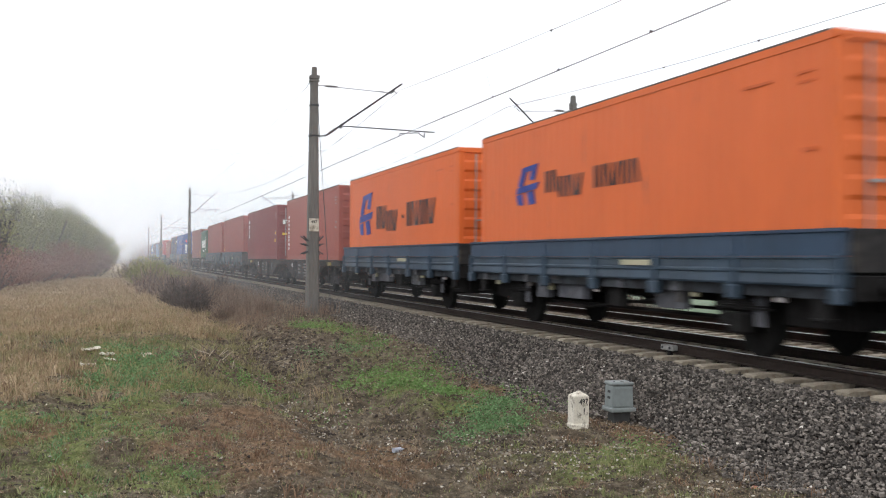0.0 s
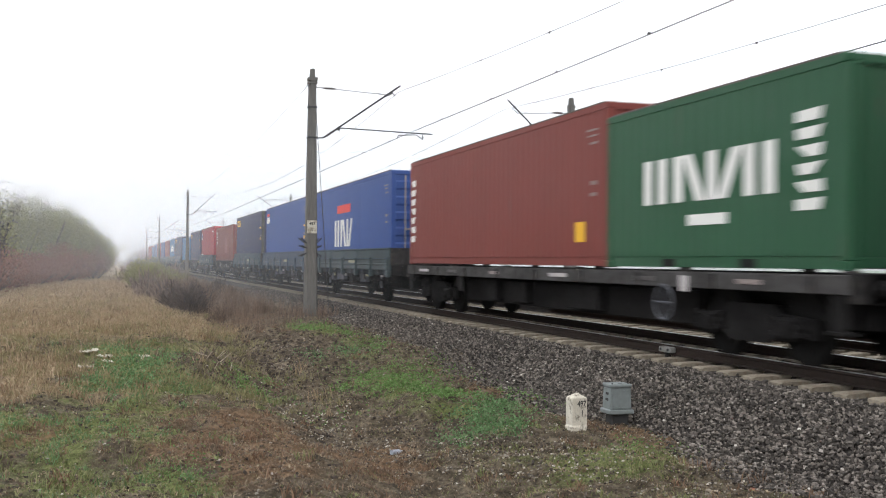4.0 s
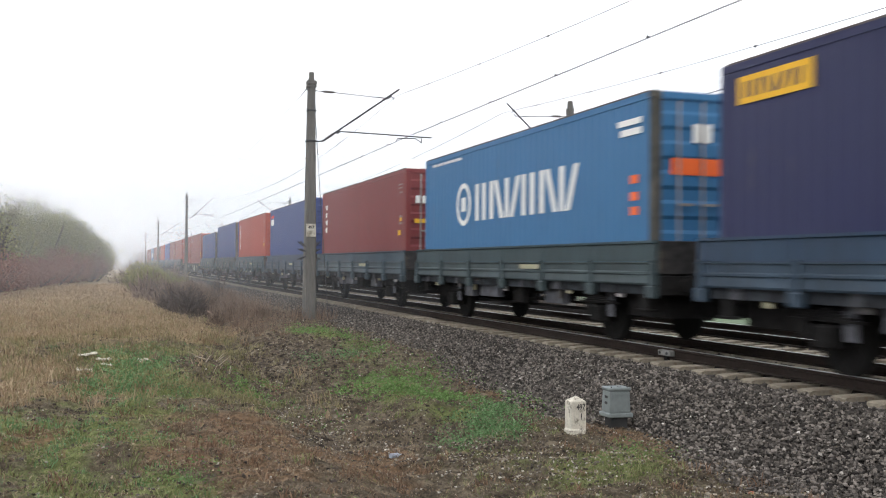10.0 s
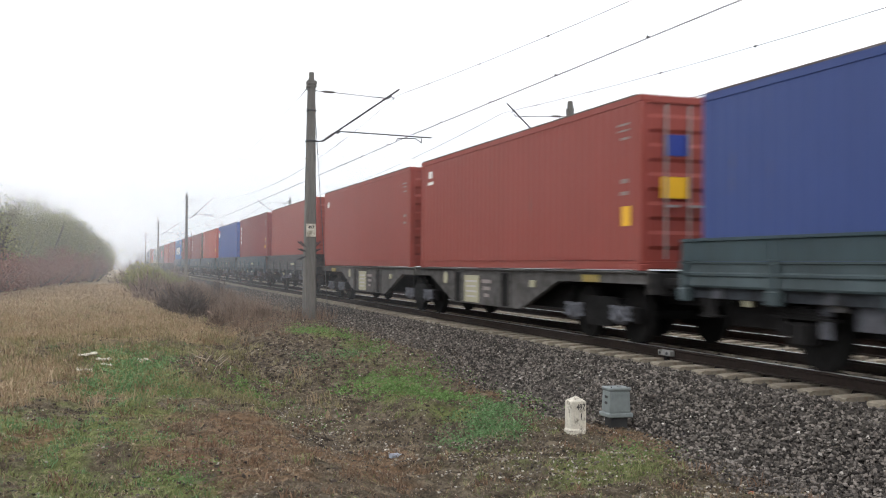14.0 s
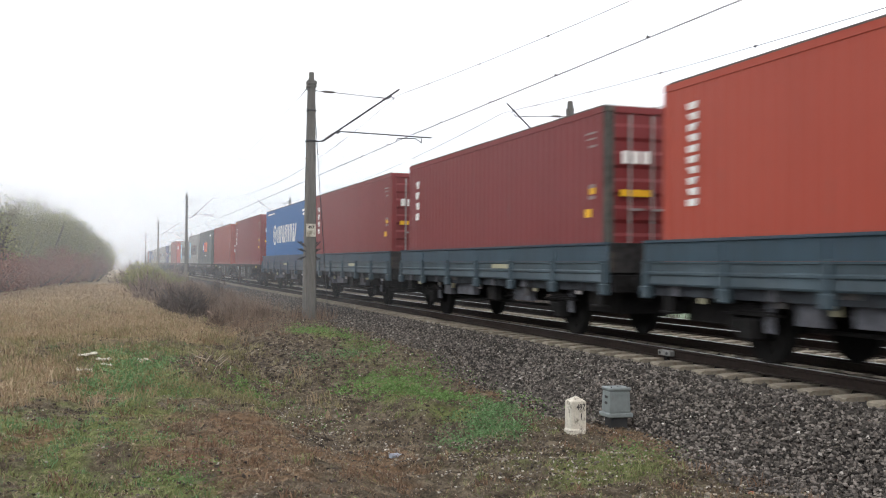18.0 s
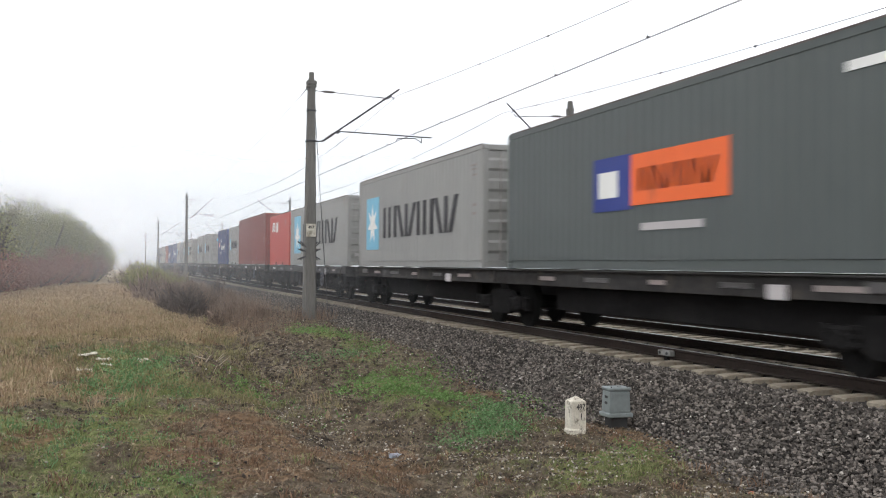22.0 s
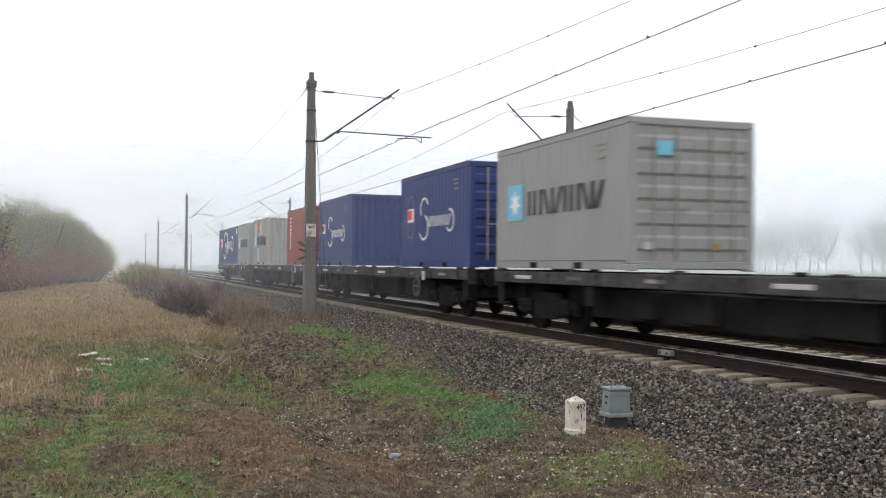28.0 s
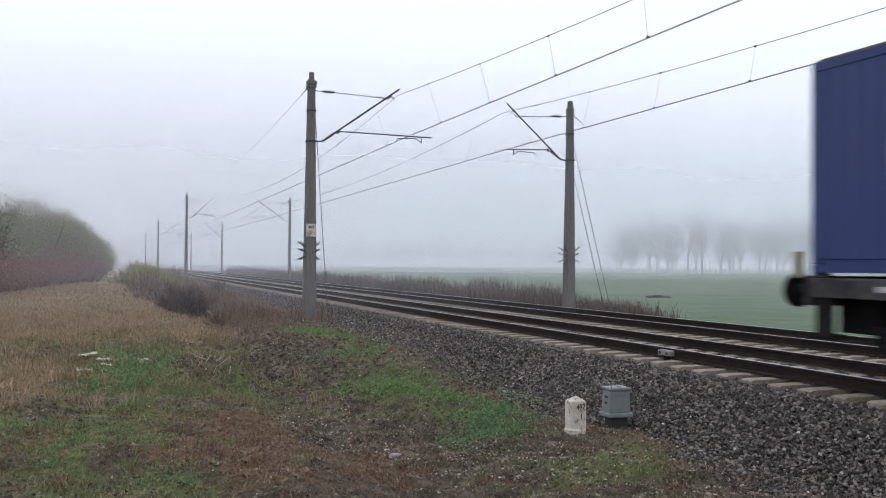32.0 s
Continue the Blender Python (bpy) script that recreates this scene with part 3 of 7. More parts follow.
PAINT = {
    "orange": paint("orange", (0.6, 0.124, 0.027)), "red_brown": paint("red_brown", (0.175, 0.036, 0.028)), "maroon": paint("maroon", (0.168, 0.027, 0.028)),
    "rust": paint("rust_red", (0.235, 0.047, 0.036)), "bright_red": paint("bright_red", (0.285, 0.013, 0.025)), "coral": paint("coral_red", (0.42, 0.058, 0.044)),
    "orange_red": paint("orange_red", (0.335, 0.052, 0.029)), "green": paint("green", (0.016, 0.080, 0.036)), "blue": paint("blue", (0.020, 0.063, 0.240)),
    "violet_blue": paint("violet_blue", (0.03, 0.056, 0.185)), "navy": paint("navy", (0.018, 0.022, 0.072)), "sky_blue": paint("sky_blue", (0.034, 0.138, 0.285)),
    "mid_blue": paint("mid_blue", (0.012, 0.104, 0.288)), "slate": paint("slate", (0.08, 0.092, 0.09)), "light_grey": paint("light_grey", (0.258, 0.257, 0.248), (0.18, 0.14, 0.1)),
    "dull_brick": paint("dull_brick", (0.178, 0.042, 0.033)), "burnt_orange": paint("burnt_orange", (0.235, 0.052, 0.034)), "pale_end": paint("pale_end", (0.3, 0.312, 0.31), (0.2, 0.13, 0.08), 0.06),
    "warm_grey": paint("warm_grey", (0.285, 0.278, 0.255), (0.2, 0.13, 0.08), 0.07), "deep_blue": paint("deep_blue", (0.028, 0.046, 0.145)), "faded_red": paint("faded_red", (0.265, 0.064, 0.047)),
}
INK = {"white": paint("white_mark", (0.75, 0.75, 0.72), (0.5, 0.5, 0.48), 0.02), "black": paint("black_mark", (0.03, 0.03, 0.035)), "yellow": paint("yellow_mark", (0.75, 0.42, 0.02)),
       "logo_blue": paint("logo_blue", (0.02, 0.04, 0.22)), "cyan": paint("cyan_mark", (0.17, 0.44, 0.6)), "red": paint("red_mark", (0.65, 0.04, 0.03)),
       "orange": paint("orange_mark", (0.8, 0.14, 0.03)), "grey": paint("grey_mark", (0.45, 0.42, 0.42)), "cream": paint("cream_mark", (0.36, 0.34, 0.23)), "faint": paint("faint_mark", (0.24, 0.2, 0.19)), "dull_yellow": paint("dull_yellow_mark", (0.25, 0.185, 0.04), (0.08, 0.065, 0.035), 0.13), "rust_patch": paint("rust_patch", (0.4, 0.13, 0.035), (0.25, 0.09, 0.04), 0.1), "orange_dim": paint("brown_mark", (0.5, 0.095, 0.018)), "dim": paint("dim_mark", (0.085, 0.08, 0.08), (0.04, 0.035, 0.03), 0.12)}


def corrugated(bm, length, height, depth=0.012, pitch=0.278):
    """A trapezoid-ribbed sheet in the YZ plane, its crests at x = 0 and its troughs at x = depth, with a back skin."""
    n = max(2, round(length / pitch))
    step = length / n
    ys = []
    for i in range(n):
        a = -length / 2 + i * step
        ys += [(a, depth), (a + step * 0.25, depth), (a + step * 0.5, 0), (a + step * 0.75, 0)]
    ys.append((length / 2, depth))
    lo = [bm.verts.new((x, y, 0)) for y, x in ys]
    hi = [bm.verts.new((x, y, height)) for y, x in ys]
    for i in range(len(ys) - 1):
        bm.faces.new((lo[i + 1], lo[i], hi[i], hi[i + 1]))
    b = [bm.verts.new(c) for c in ((depth + 0.02, -length / 2, 0), (depth + 0.02, length / 2, 0), (depth + 0.02, length / 2, height), (depth + 0.02, -length / 2, height))]
    bm.faces.new(b)


def door_leaf(bm, w, h):
    """A steel door leaf pressed in one sheet, with five proud horizontal ribs, facing -Y."""
    front = [(0.018, 0.0)]
    for k in range(5):
        z = h * (0.13 + 0.185 * k)
        front += [(0.018, z - h * 0.06), (-0.014, z - h * 0.036), (-0.014, z + h * 0.036), (0.018, z + h * 0.06)]
    outline = front + [(0.018, h), (0.045, h), (0.045, 0.0)]
    prism(bm, outline, -w / 2, w / 2, "X")


def shape(parent, ink, points, length, height, name="emblem"):
    """A plain flat emblem from (u, v) corners given in metres from the rear lower corner of the near side."""
    bm = bmesh.new()
    prism(bm, [(length / 2 - a, b) for a, b in points], -1.219 - 0.009, -1.219 + 0.002, "X")
    return part(name, bm, INK[ink], parent)


def star(cx, cy, r, n=7):
    return [(cx + math.sin(math.pi * k / n) * (r if k % 2 == 0 else r * 0.42), cy + math.cos(math.pi * k / n) * (r if k % 2 == 0 else r * 0.42)) for k in range(2 * n)]


DIRTY_ENDS = (156.13, 239.86, 295.96, 309.95, 407.07, 435.11)


def container(label, paint_name, rear, long=True, high=True, doors=True, marks=()):
    L, H = 12.192 if long else 6.058, 2.896 if high else 2.591
    W, P = 2.438, PAINT[paint_name]
    root = thing("shipping_container", label, "container", "containers of the train", pose(NEAR_X, rear - L / 2, FLOOR))
    key = f"{L}:{H}"
    side = shared("side_wall:" + key, lambda bm: corrugated(bm, L - 0.26, H - 0.3))
    for s in (-1, 1):
        p = part("side_wall", side, P, root)
        p.matrix_basis = pose(s * 1.212, 0, 0.18, rz=0 if s < 0 else 180)
    top = shared("top_rail:" + key, lambda bm: box(bm, 0, 0, 0, 0.07, L - 0.24, 0.12, bevel=0.008))
    low = shared("bottom_rail:" + key, lambda bm: box(bm, 0, 0, 0, 0.09, L - 0.24, 0.165, bevel=0.008))
    for s in (-1, 1):
        # thin grey strip added along each top edge, whatever the container's paint
        part("roof_edge", shared("roof_edge:" + key, lambda bm: box(bm, 0, 0, 0, 0.06, L - 0.24, 0.034, bevel=0.006)), M["roof_grime"], root).location = (s * 1.19, 0, H + 0.002)
        part("top_rail", top, P, root).location = (s * 1.182, 0, H - 0.062)
        part("bottom_rail", low, P, root).location = (s * 1.145, 0, 0.1)
    post = shared("corner_post:" + key, lambda bm: box(bm, 0, 0, 0, 0.15, 0.15, H - 0.24, bevel=0.012))
    cast = shared("corner_casting", lambda bm: box(bm, 0, 0, 0, 0.166, 0.178, 0.12, bevel=0.015))
    for sx in (-1, 1):
        for sy in (-1, 1):
            steel = M["post_grime"] if sy < 0 and rear in DIRTY_ENDS else P
            part("corner_post", post, steel, root).location = (sx * 1.141, sy * (L / 2 - 0.078), H / 2)
            for z in (0.06, H - 0.06):
                part("corner_casting", cast, steel, root).location = (sx * 1.136, sy * (L / 2 - 0.089), z)
    roof = shared("roof:" + key, lambda bm: [box(bm, 0, 0, 0, W - 0.16, L - 0.2, 0.03)] + [box(bm, 0, -L / 2 + 0.3 + 0.3 * k, 0.018, W - 0.4, 0.14, 0.02) for k in range(int((L - 0.5) / 0.3))])
    part("roof", roof, P, root).location = (0, 0, H - 0.045)
    part("floor_frame", shared("floor_frame:" + key, lambda bm: box(bm, 0, 0, 0, W - 0.2, L - 0.2, 0.1)), M["frame_grey"], root).location = (0, 0, 0.14)
    wall = shared("end_wall:" + str(H), lambda bm: corrugated(bm, W - 0.3, H - 0.3, 0.05, 0.24))
    header = shared("end_header", lambda bm: box(bm, 0, 0, 0, W - 0.3, 0.1, 0.13, bevel=0.008))
    for s in (-1, 1):
        part("end_header", header, P, root).location = (0, s * (L / 2 - 0.06), H - 0.068)
        part("end_sill", header, P, root).location = (0, s * (L / 2 - 0.06), 0.1)
    p = part("end_wall", wall, P, root)
    p.matrix_basis = pose(0, L / 2 - 0.03, 0.17, rz=-90)
    if not doors:
        p = part("end_wall", wall, PAINT["pale_end"] if paint_name == "warm_grey" else P, root)
        p.matrix_basis = pose(0, -L / 2 + 0.03, 0.17, rz=90)
    else:
        leaf = shared("door:" + str(H), lambda bm: door_leaf(bm, 1.06, H - 0.3))
        bars = shared("lock_rod:" + str(H), lambda bm: [rod(bm, (0, 0, 0.03), (0, 0, H - 0.33), 0.021, seg=6), box(bm, 0.12, -0.01, 0.9, 0.3, 0.03, 0.04)])
        for s in (-1, 1):
            d = part("door", leaf, P, root)
            d.location = (s * 0.535, -L / 2 + 0.03, 0.17)
            for q in (-0.2, 0.24):
                part("lock_rod", bars, M["rod_steel"], d).location = (q * s, -0.06, 0)
    if not long:
        # thin dark plates paint the pockets' shade on the rail, no hollow is cut
        pocket = shared("fork_pocket", lambda bm: box(bm, 0, 0, 0, 0.02, 0.36, 0.115))
        for s in (-1, 1):
            for y in (-1.02, 1.02):
                part("fork_pocket", pocket, M["underframe"], root, "dark plate for the shade in a fork-lift pocket").location = (s * 1.183, y, 0.085)
    for m in marks:
        m(root, L, H)
    moving.append(root)
    return root


# ---- wagons ----
WAGON_PAINT = {}
for tone, upper, lower in (("blue", (0.021, 0.044, 0.08), (0.03, 0.051, 0.077)), ("blue_grey", (0.025, 0.05, 0.07), (0.042, 0.065, 0.08)), ("grey_green", (0.028, 0.05, 0.058), (0.041, 0.06, 0.066)), ("dark", (0.026, 0.031, 0.036), (0.036, 0.04, 0.044))):
    WAGON_PAINT[tone] = paint("wagon_" + tone, upper, (0.03, 0.034, 0.038), 0.06, 0.25)
    WAGON_PAINT[tone + "_dusty"] = paint("wagon_dusty_" + tone, lower, (0.03, 0.032, 0.034), 0.1, 0.4)


def wheelset(parent, y):
    """Two flanged wheels on an axle, turning about its own centre."""
    def build(bm):
        for s in (-1, 1):
            drum(bm, s * 0.745, 0, 0, WHEEL, 0.11, "X", 28)
            drum(bm, s * 0.69, 0, 0, WHEEL + 0.028, 0.03, "X", 28)
            drum(bm, s * 0.815, 0, 0, WHEEL * 0.36, 0.07, "X", 16)
            for k in range(5):
                a = k * math.tau / 5
                drum(bm, s * 0.803, math.cos(a) * 0.3, math.sin(a) * 0.3, 0.05, 0.012, "X", 8)
        rod(bm, (-0.95, 0, 0), (0.95, 0, 0), 0.075, seg=10)
    w = part("wheelset", shared("wheelset", build), M["wheel"], parent)
    w.location = (0, y, WHEEL)
    spinning.append(w)
    return w


def buffers(root, half):
    def build(bm):
        drum(bm, 0, 0.14, 0, 0.11, 0.34, "Y", 12)
        drum(bm, 0, 0.4, 0, 0.08, 0.3, "Y", 12)
        drum(bm, 0, 0.57, 0, 0.22, 0.05, "Y", 18)
        box(bm, 0, -0.02, 0, 0.36, 0.04, 0.36)
    me = shared("buffer", build)
    for e in (-1, 1):
        for s in (-0.875, 0.875):
            b = part("buffer", me, M["underframe"], root)
            b.matrix_basis = pose(s, e * (half - 0.6), 1.03, rz=0 if e > 0 else 180)
        hook = part("coupling", shared("coupling", lambda bm: [box(bm, 0, 0.12, 0, 0.1, 0.35, 0.14), rod(bm, (-0.1, 0.3, -0.05), (-0.1, 0.62, -0.22), 0.025), rod(bm, (0.1, 0.3, -0.05), (0.1, 0.62, -0.22), 0.025)]), M["underframe"], root)
        hook.matrix_basis = pose(0, e * (half - 0.62), 0.98, rz=0 if e > 0 else 180)


def bogie(root, y, steel):
    def build(bm):
        for s in (-1, 1):
            prism(bm, [(-1.35, 0.36), (-1.35, 0.62), (-0.7, 0.66), (-0.45, 0.78), (0.45, 0.78), (0.7, 0.66), (1.35, 0.62), (1.35, 0.36), (0.75, 0.4), (0.4, 0.26), (-0.4, 0.26), (-0.75, 0.4)], s * 0.98 - 0.06, s * 0.98 + 0.06, "X")
        box(bm, 0, 0, 0.62, 2.0, 0.5, 0.24)
        box(bm, 0, 0, 0.82, 0.6, 0.5, 0.2)
    b = part("bogie", shared("bogie", build), M["underframe"], root)
    b.location = (0, y, 0)
    axle_box = shared("axle_box_small", lambda bm: [box(bm, 0, 0, 0, 0.15, 0.34, 0.3, bevel=0.04), drum(bm, -0.09, 0, 0, 0.1, 0.05, "X", 14), drum(bm, 0.09, 0, 0, 0.1, 0.05, "X", 14)])
    coil = shared("spring_pair", lambda bm: [drum(bm, 0, q, -0.1 + 0.05 * k, 0.078 if k % 2 == 0 else 0.055, 0.05, "Z", 10) for k in range(5) for q in (-0.26, 0.26)])
    for a in (-0.9, 0.9):
        wheelset(b, a)
        for s in (-1, 1):
            part("axle_box", axle_box, steel, b).location = (s * 1.09, a, WHEEL)
            part("spring_pair", coil, steel, b).location = (s * 1.09, a, 0.52)
    return b


def panel(root, name, mat, x, y, z, sx, sy, sz, label="", bevel=0.01):
    p = part(name, shared(f"{name}:{sx}:{sy}:{sz}", lambda bm: box(bm, 0, 0, 0, sx, sy, sz, bevel=bevel)), mat, root, label)
    p.location = (x, y, z)
    return p


def side_gear(root, spots_):
    """Grey boxes, tanks and plates below the solebar: (y, z, length, height, kind)."""
    for y, z, w, h, mat in spots_:
        for s in (-1, 1):
            panel(root, "equipment_box", M[mat], s * 1.08, y, z, 0.16, w, h)


def low_side_wagon(centre, tone):
    half = 6.93
    P = WAGON_PAINT[tone]
    root = thing("flat_wagon", f"{tone.replace('_', '-')} two-axle flat wagon with low drop sides", "wagon", "wagons of the train", pose(NEAR_X, centre, 0))
    body = 12.86
    panel(root, "deck", M["frame_grey"], 0, 0, 1.19, 2.6, body, 0.1)
    for s in (-1, 1):
        panel(root, "solebar", M["solebar"], s * 1.2, 0, 1.0, 0.12, body, 0.26)
        for k in range(6):
            panel(root, "solebar_bracket", M["gear_grey"] if k % 3 else M["solebar"], s * 1.272, -body / 2 + 1.5 + (body - 2.6) / 5 * k + 0.3 * (k % 2), 0.98, 0.03, 0.16 + 0.1 * (k % 2), 0.22)
        panel(root, "inner_beam", M["underframe"], s * 0.4, 0, 0.88, 0.16, body - 0.2, 0.34)
        for k in range(6):
            y = -body / 2 + body / 6 * (k + 0.5)
            p = part("side_board", shared("side_board", lambda bm: prism(bm, [(0.02, 0.2), (-0.018, 0.2), (-0.018, 0.475), (-0.05, 0.49), (-0.05, 0.53), (0.025, 0.53)], -body / 12 + 0.012, body / 12 - 0.012)), P, root)
            p.matrix_basis = pose(s * 1.33, y, 1.2, rz=0 if s < 0 else 180)
            p = part("hinge_board", shared("hinge_board", lambda bm: prism(bm, [(0.02, -0.17), (-0.03, -0.17), (-0.045, -0.14), (-0.03, -0.02), (-0.055, 0.0), (-0.055, 0.03), (-0.03, 0.05), (-0.03, 0.16), (-0.06, 0.17), (-0.06, 0.196), (0.02, 0.196)], -body / 12 + 0.004, body / 12 - 0.004)), WAGON_PAINT[tone + "_dusty"], root)
            p.matrix_basis = pose(s * 1.33, y, 1.2, rz=0 if s < 0 else 180)
        for k in range(7):
            y = -body / 2 + 0.12 + (body - 0.24) / 6 * k
            p = part("stanchion", shared("stanchion", lambda bm: [box(bm, 0, 0, -0.04, 0.09, 0.12, 0.5, bevel=0.015), box(bm, -0.01, 0, 0.2, 0.07, 0.08, 0.14, bevel=0.02), box(bm, 0.01, 0, -0.24, 0.13, 0.24, 0.2, bevel=0.02)]), WAGON_PAINT[tone + "_dusty"], root)
            p.matrix_basis = pose(s * 1.375, y, 1.16, rz=0 if s < 0 else 180)
        for y in (-4.0, 4.0):
            for q in (-0.42, 0.42):
                panel(root, "axle_guard", M["gear_grey"] if q < 0 else M["underframe"], s * 1.08, y + q, 0.66, 0.04, 0.2, 0.44)
            panel(root, "axle_box", M["underframe"], s * 1.08, y, WHEEL, 0.24, 0.34, 0.3, bevel=0.03)
            part("leaf_spring", shared("leaf_spring", lambda bm: [box(bm, 0, 0, 0.035 * k, 0.1, 1.3 - 0.26 * k, 0.03) for k in range(5)]), M["underframe"], root).location = (s * 1.08, y, 0.68)
    for y in (-4.0, 4.0):
        wheelset(root, y)
    for e in (-1, 1):
        panel(root, "end_board", M["frame_grey"], 0, e * (body / 2 + 0.03), 1.46, 2.66, 0.06, 0.52)
        panel(root, "headstock", M["underframe"], 0, e * (body / 2 + 0.02), 1.02, 2.6, 0.14, 0.3)
    for y, z, w, h, ink in ((-3.0, 0.86, 0.16, 0.12, "cream"), (-2.6, 0.8, 0.12, 0.2, "dim"), (0.2, 0.84, 0.14, 0.14, "grey"), (2.15, 0.82, 0.12, 0.16, "cream"), (3.2, 0.84, 0.2, 0.1, "dim"), (-5.0, 0.86, 0.18, 0.12, "grey"), (5.0, 0.84, 0.14, 0.12, "cream")):
        panel(root, "small_fitting", INK[ink], -1.2, y, z, 0.06, w, h)
    side_gear(root, [(1.35, 0.78, 1.1, 0.34, "gear_grey"), (-0.4, 0.74, 0.5, 0.4, "underframe"), (-2.2, 0.74, 0.8, 0.3, "gear_grey"), (2.7, 0.76, 0.5, 0.36, "gear_grey")])
    part("brake_rigging", shared("brake_rigging", lambda bm: [rod(bm, (-0.7, -3.2, 0.5), (-0.7, 3.2, 0.5), 0.03), rod(bm, (0.7, -3.2, 0.5), (0.7, 3.2, 0.5), 0.03), drum(bm, 0.2, 0.3, 0.72, 0.2, 0.8, "Y", 14), rod(bm, (-0.9, 1.2, 0.45), (-0.9, -1.4, 0.7), 0.025)]), M["underframe"], root)
    for e in (-1, 1):
        panel(root, "brake_gear", M["underframe"], 0, e * 5.3, 0.68, 1.7, 1.3, 0.4)
        for s in (-1, 1):
            panel(root, "foot_step", M["underframe"], s * 1.2, e * 5.85, 0.62, 0.2, 0.34, 0.04)
            panel(root, "step_hanger", M["underframe"], s * 1.24, e * 5.85, 0.76, 0.03, 0.3, 0.3)
    panel(root, "inscription_panel", INK["cream"], -1.395, -1.6, 1.3, 0.012, 1.1, 0.09, "cream inscription panel")
    panel(root, "inscription_panel", INK["dim"], -1.268, 1.9, 1.0, 0.012, 0.7, 0.1)
    buffers(root, half)
    moving.append(root)


def belly(bm, half, p0, p1, over, low, clear, foot):
    """A fish-bellied side beam: shallow over the bogies at p0 and p1, deep between them."""
    def flank(p, way):
        ease = (over - low) * 0.14
        return [(p + way * clear, over), (p + way * (clear + 0.28), over - ease), (p + way * (foot - 0.28), low + ease * 0.7), (p + way * foot, low)]
    prism(bm, [(-half, over), (-half, 1.234), (half, 1.234), (half, over)] + flank(p1, -1) + flank(p0, 1)[::-1], -0.05, 0.05, "X")


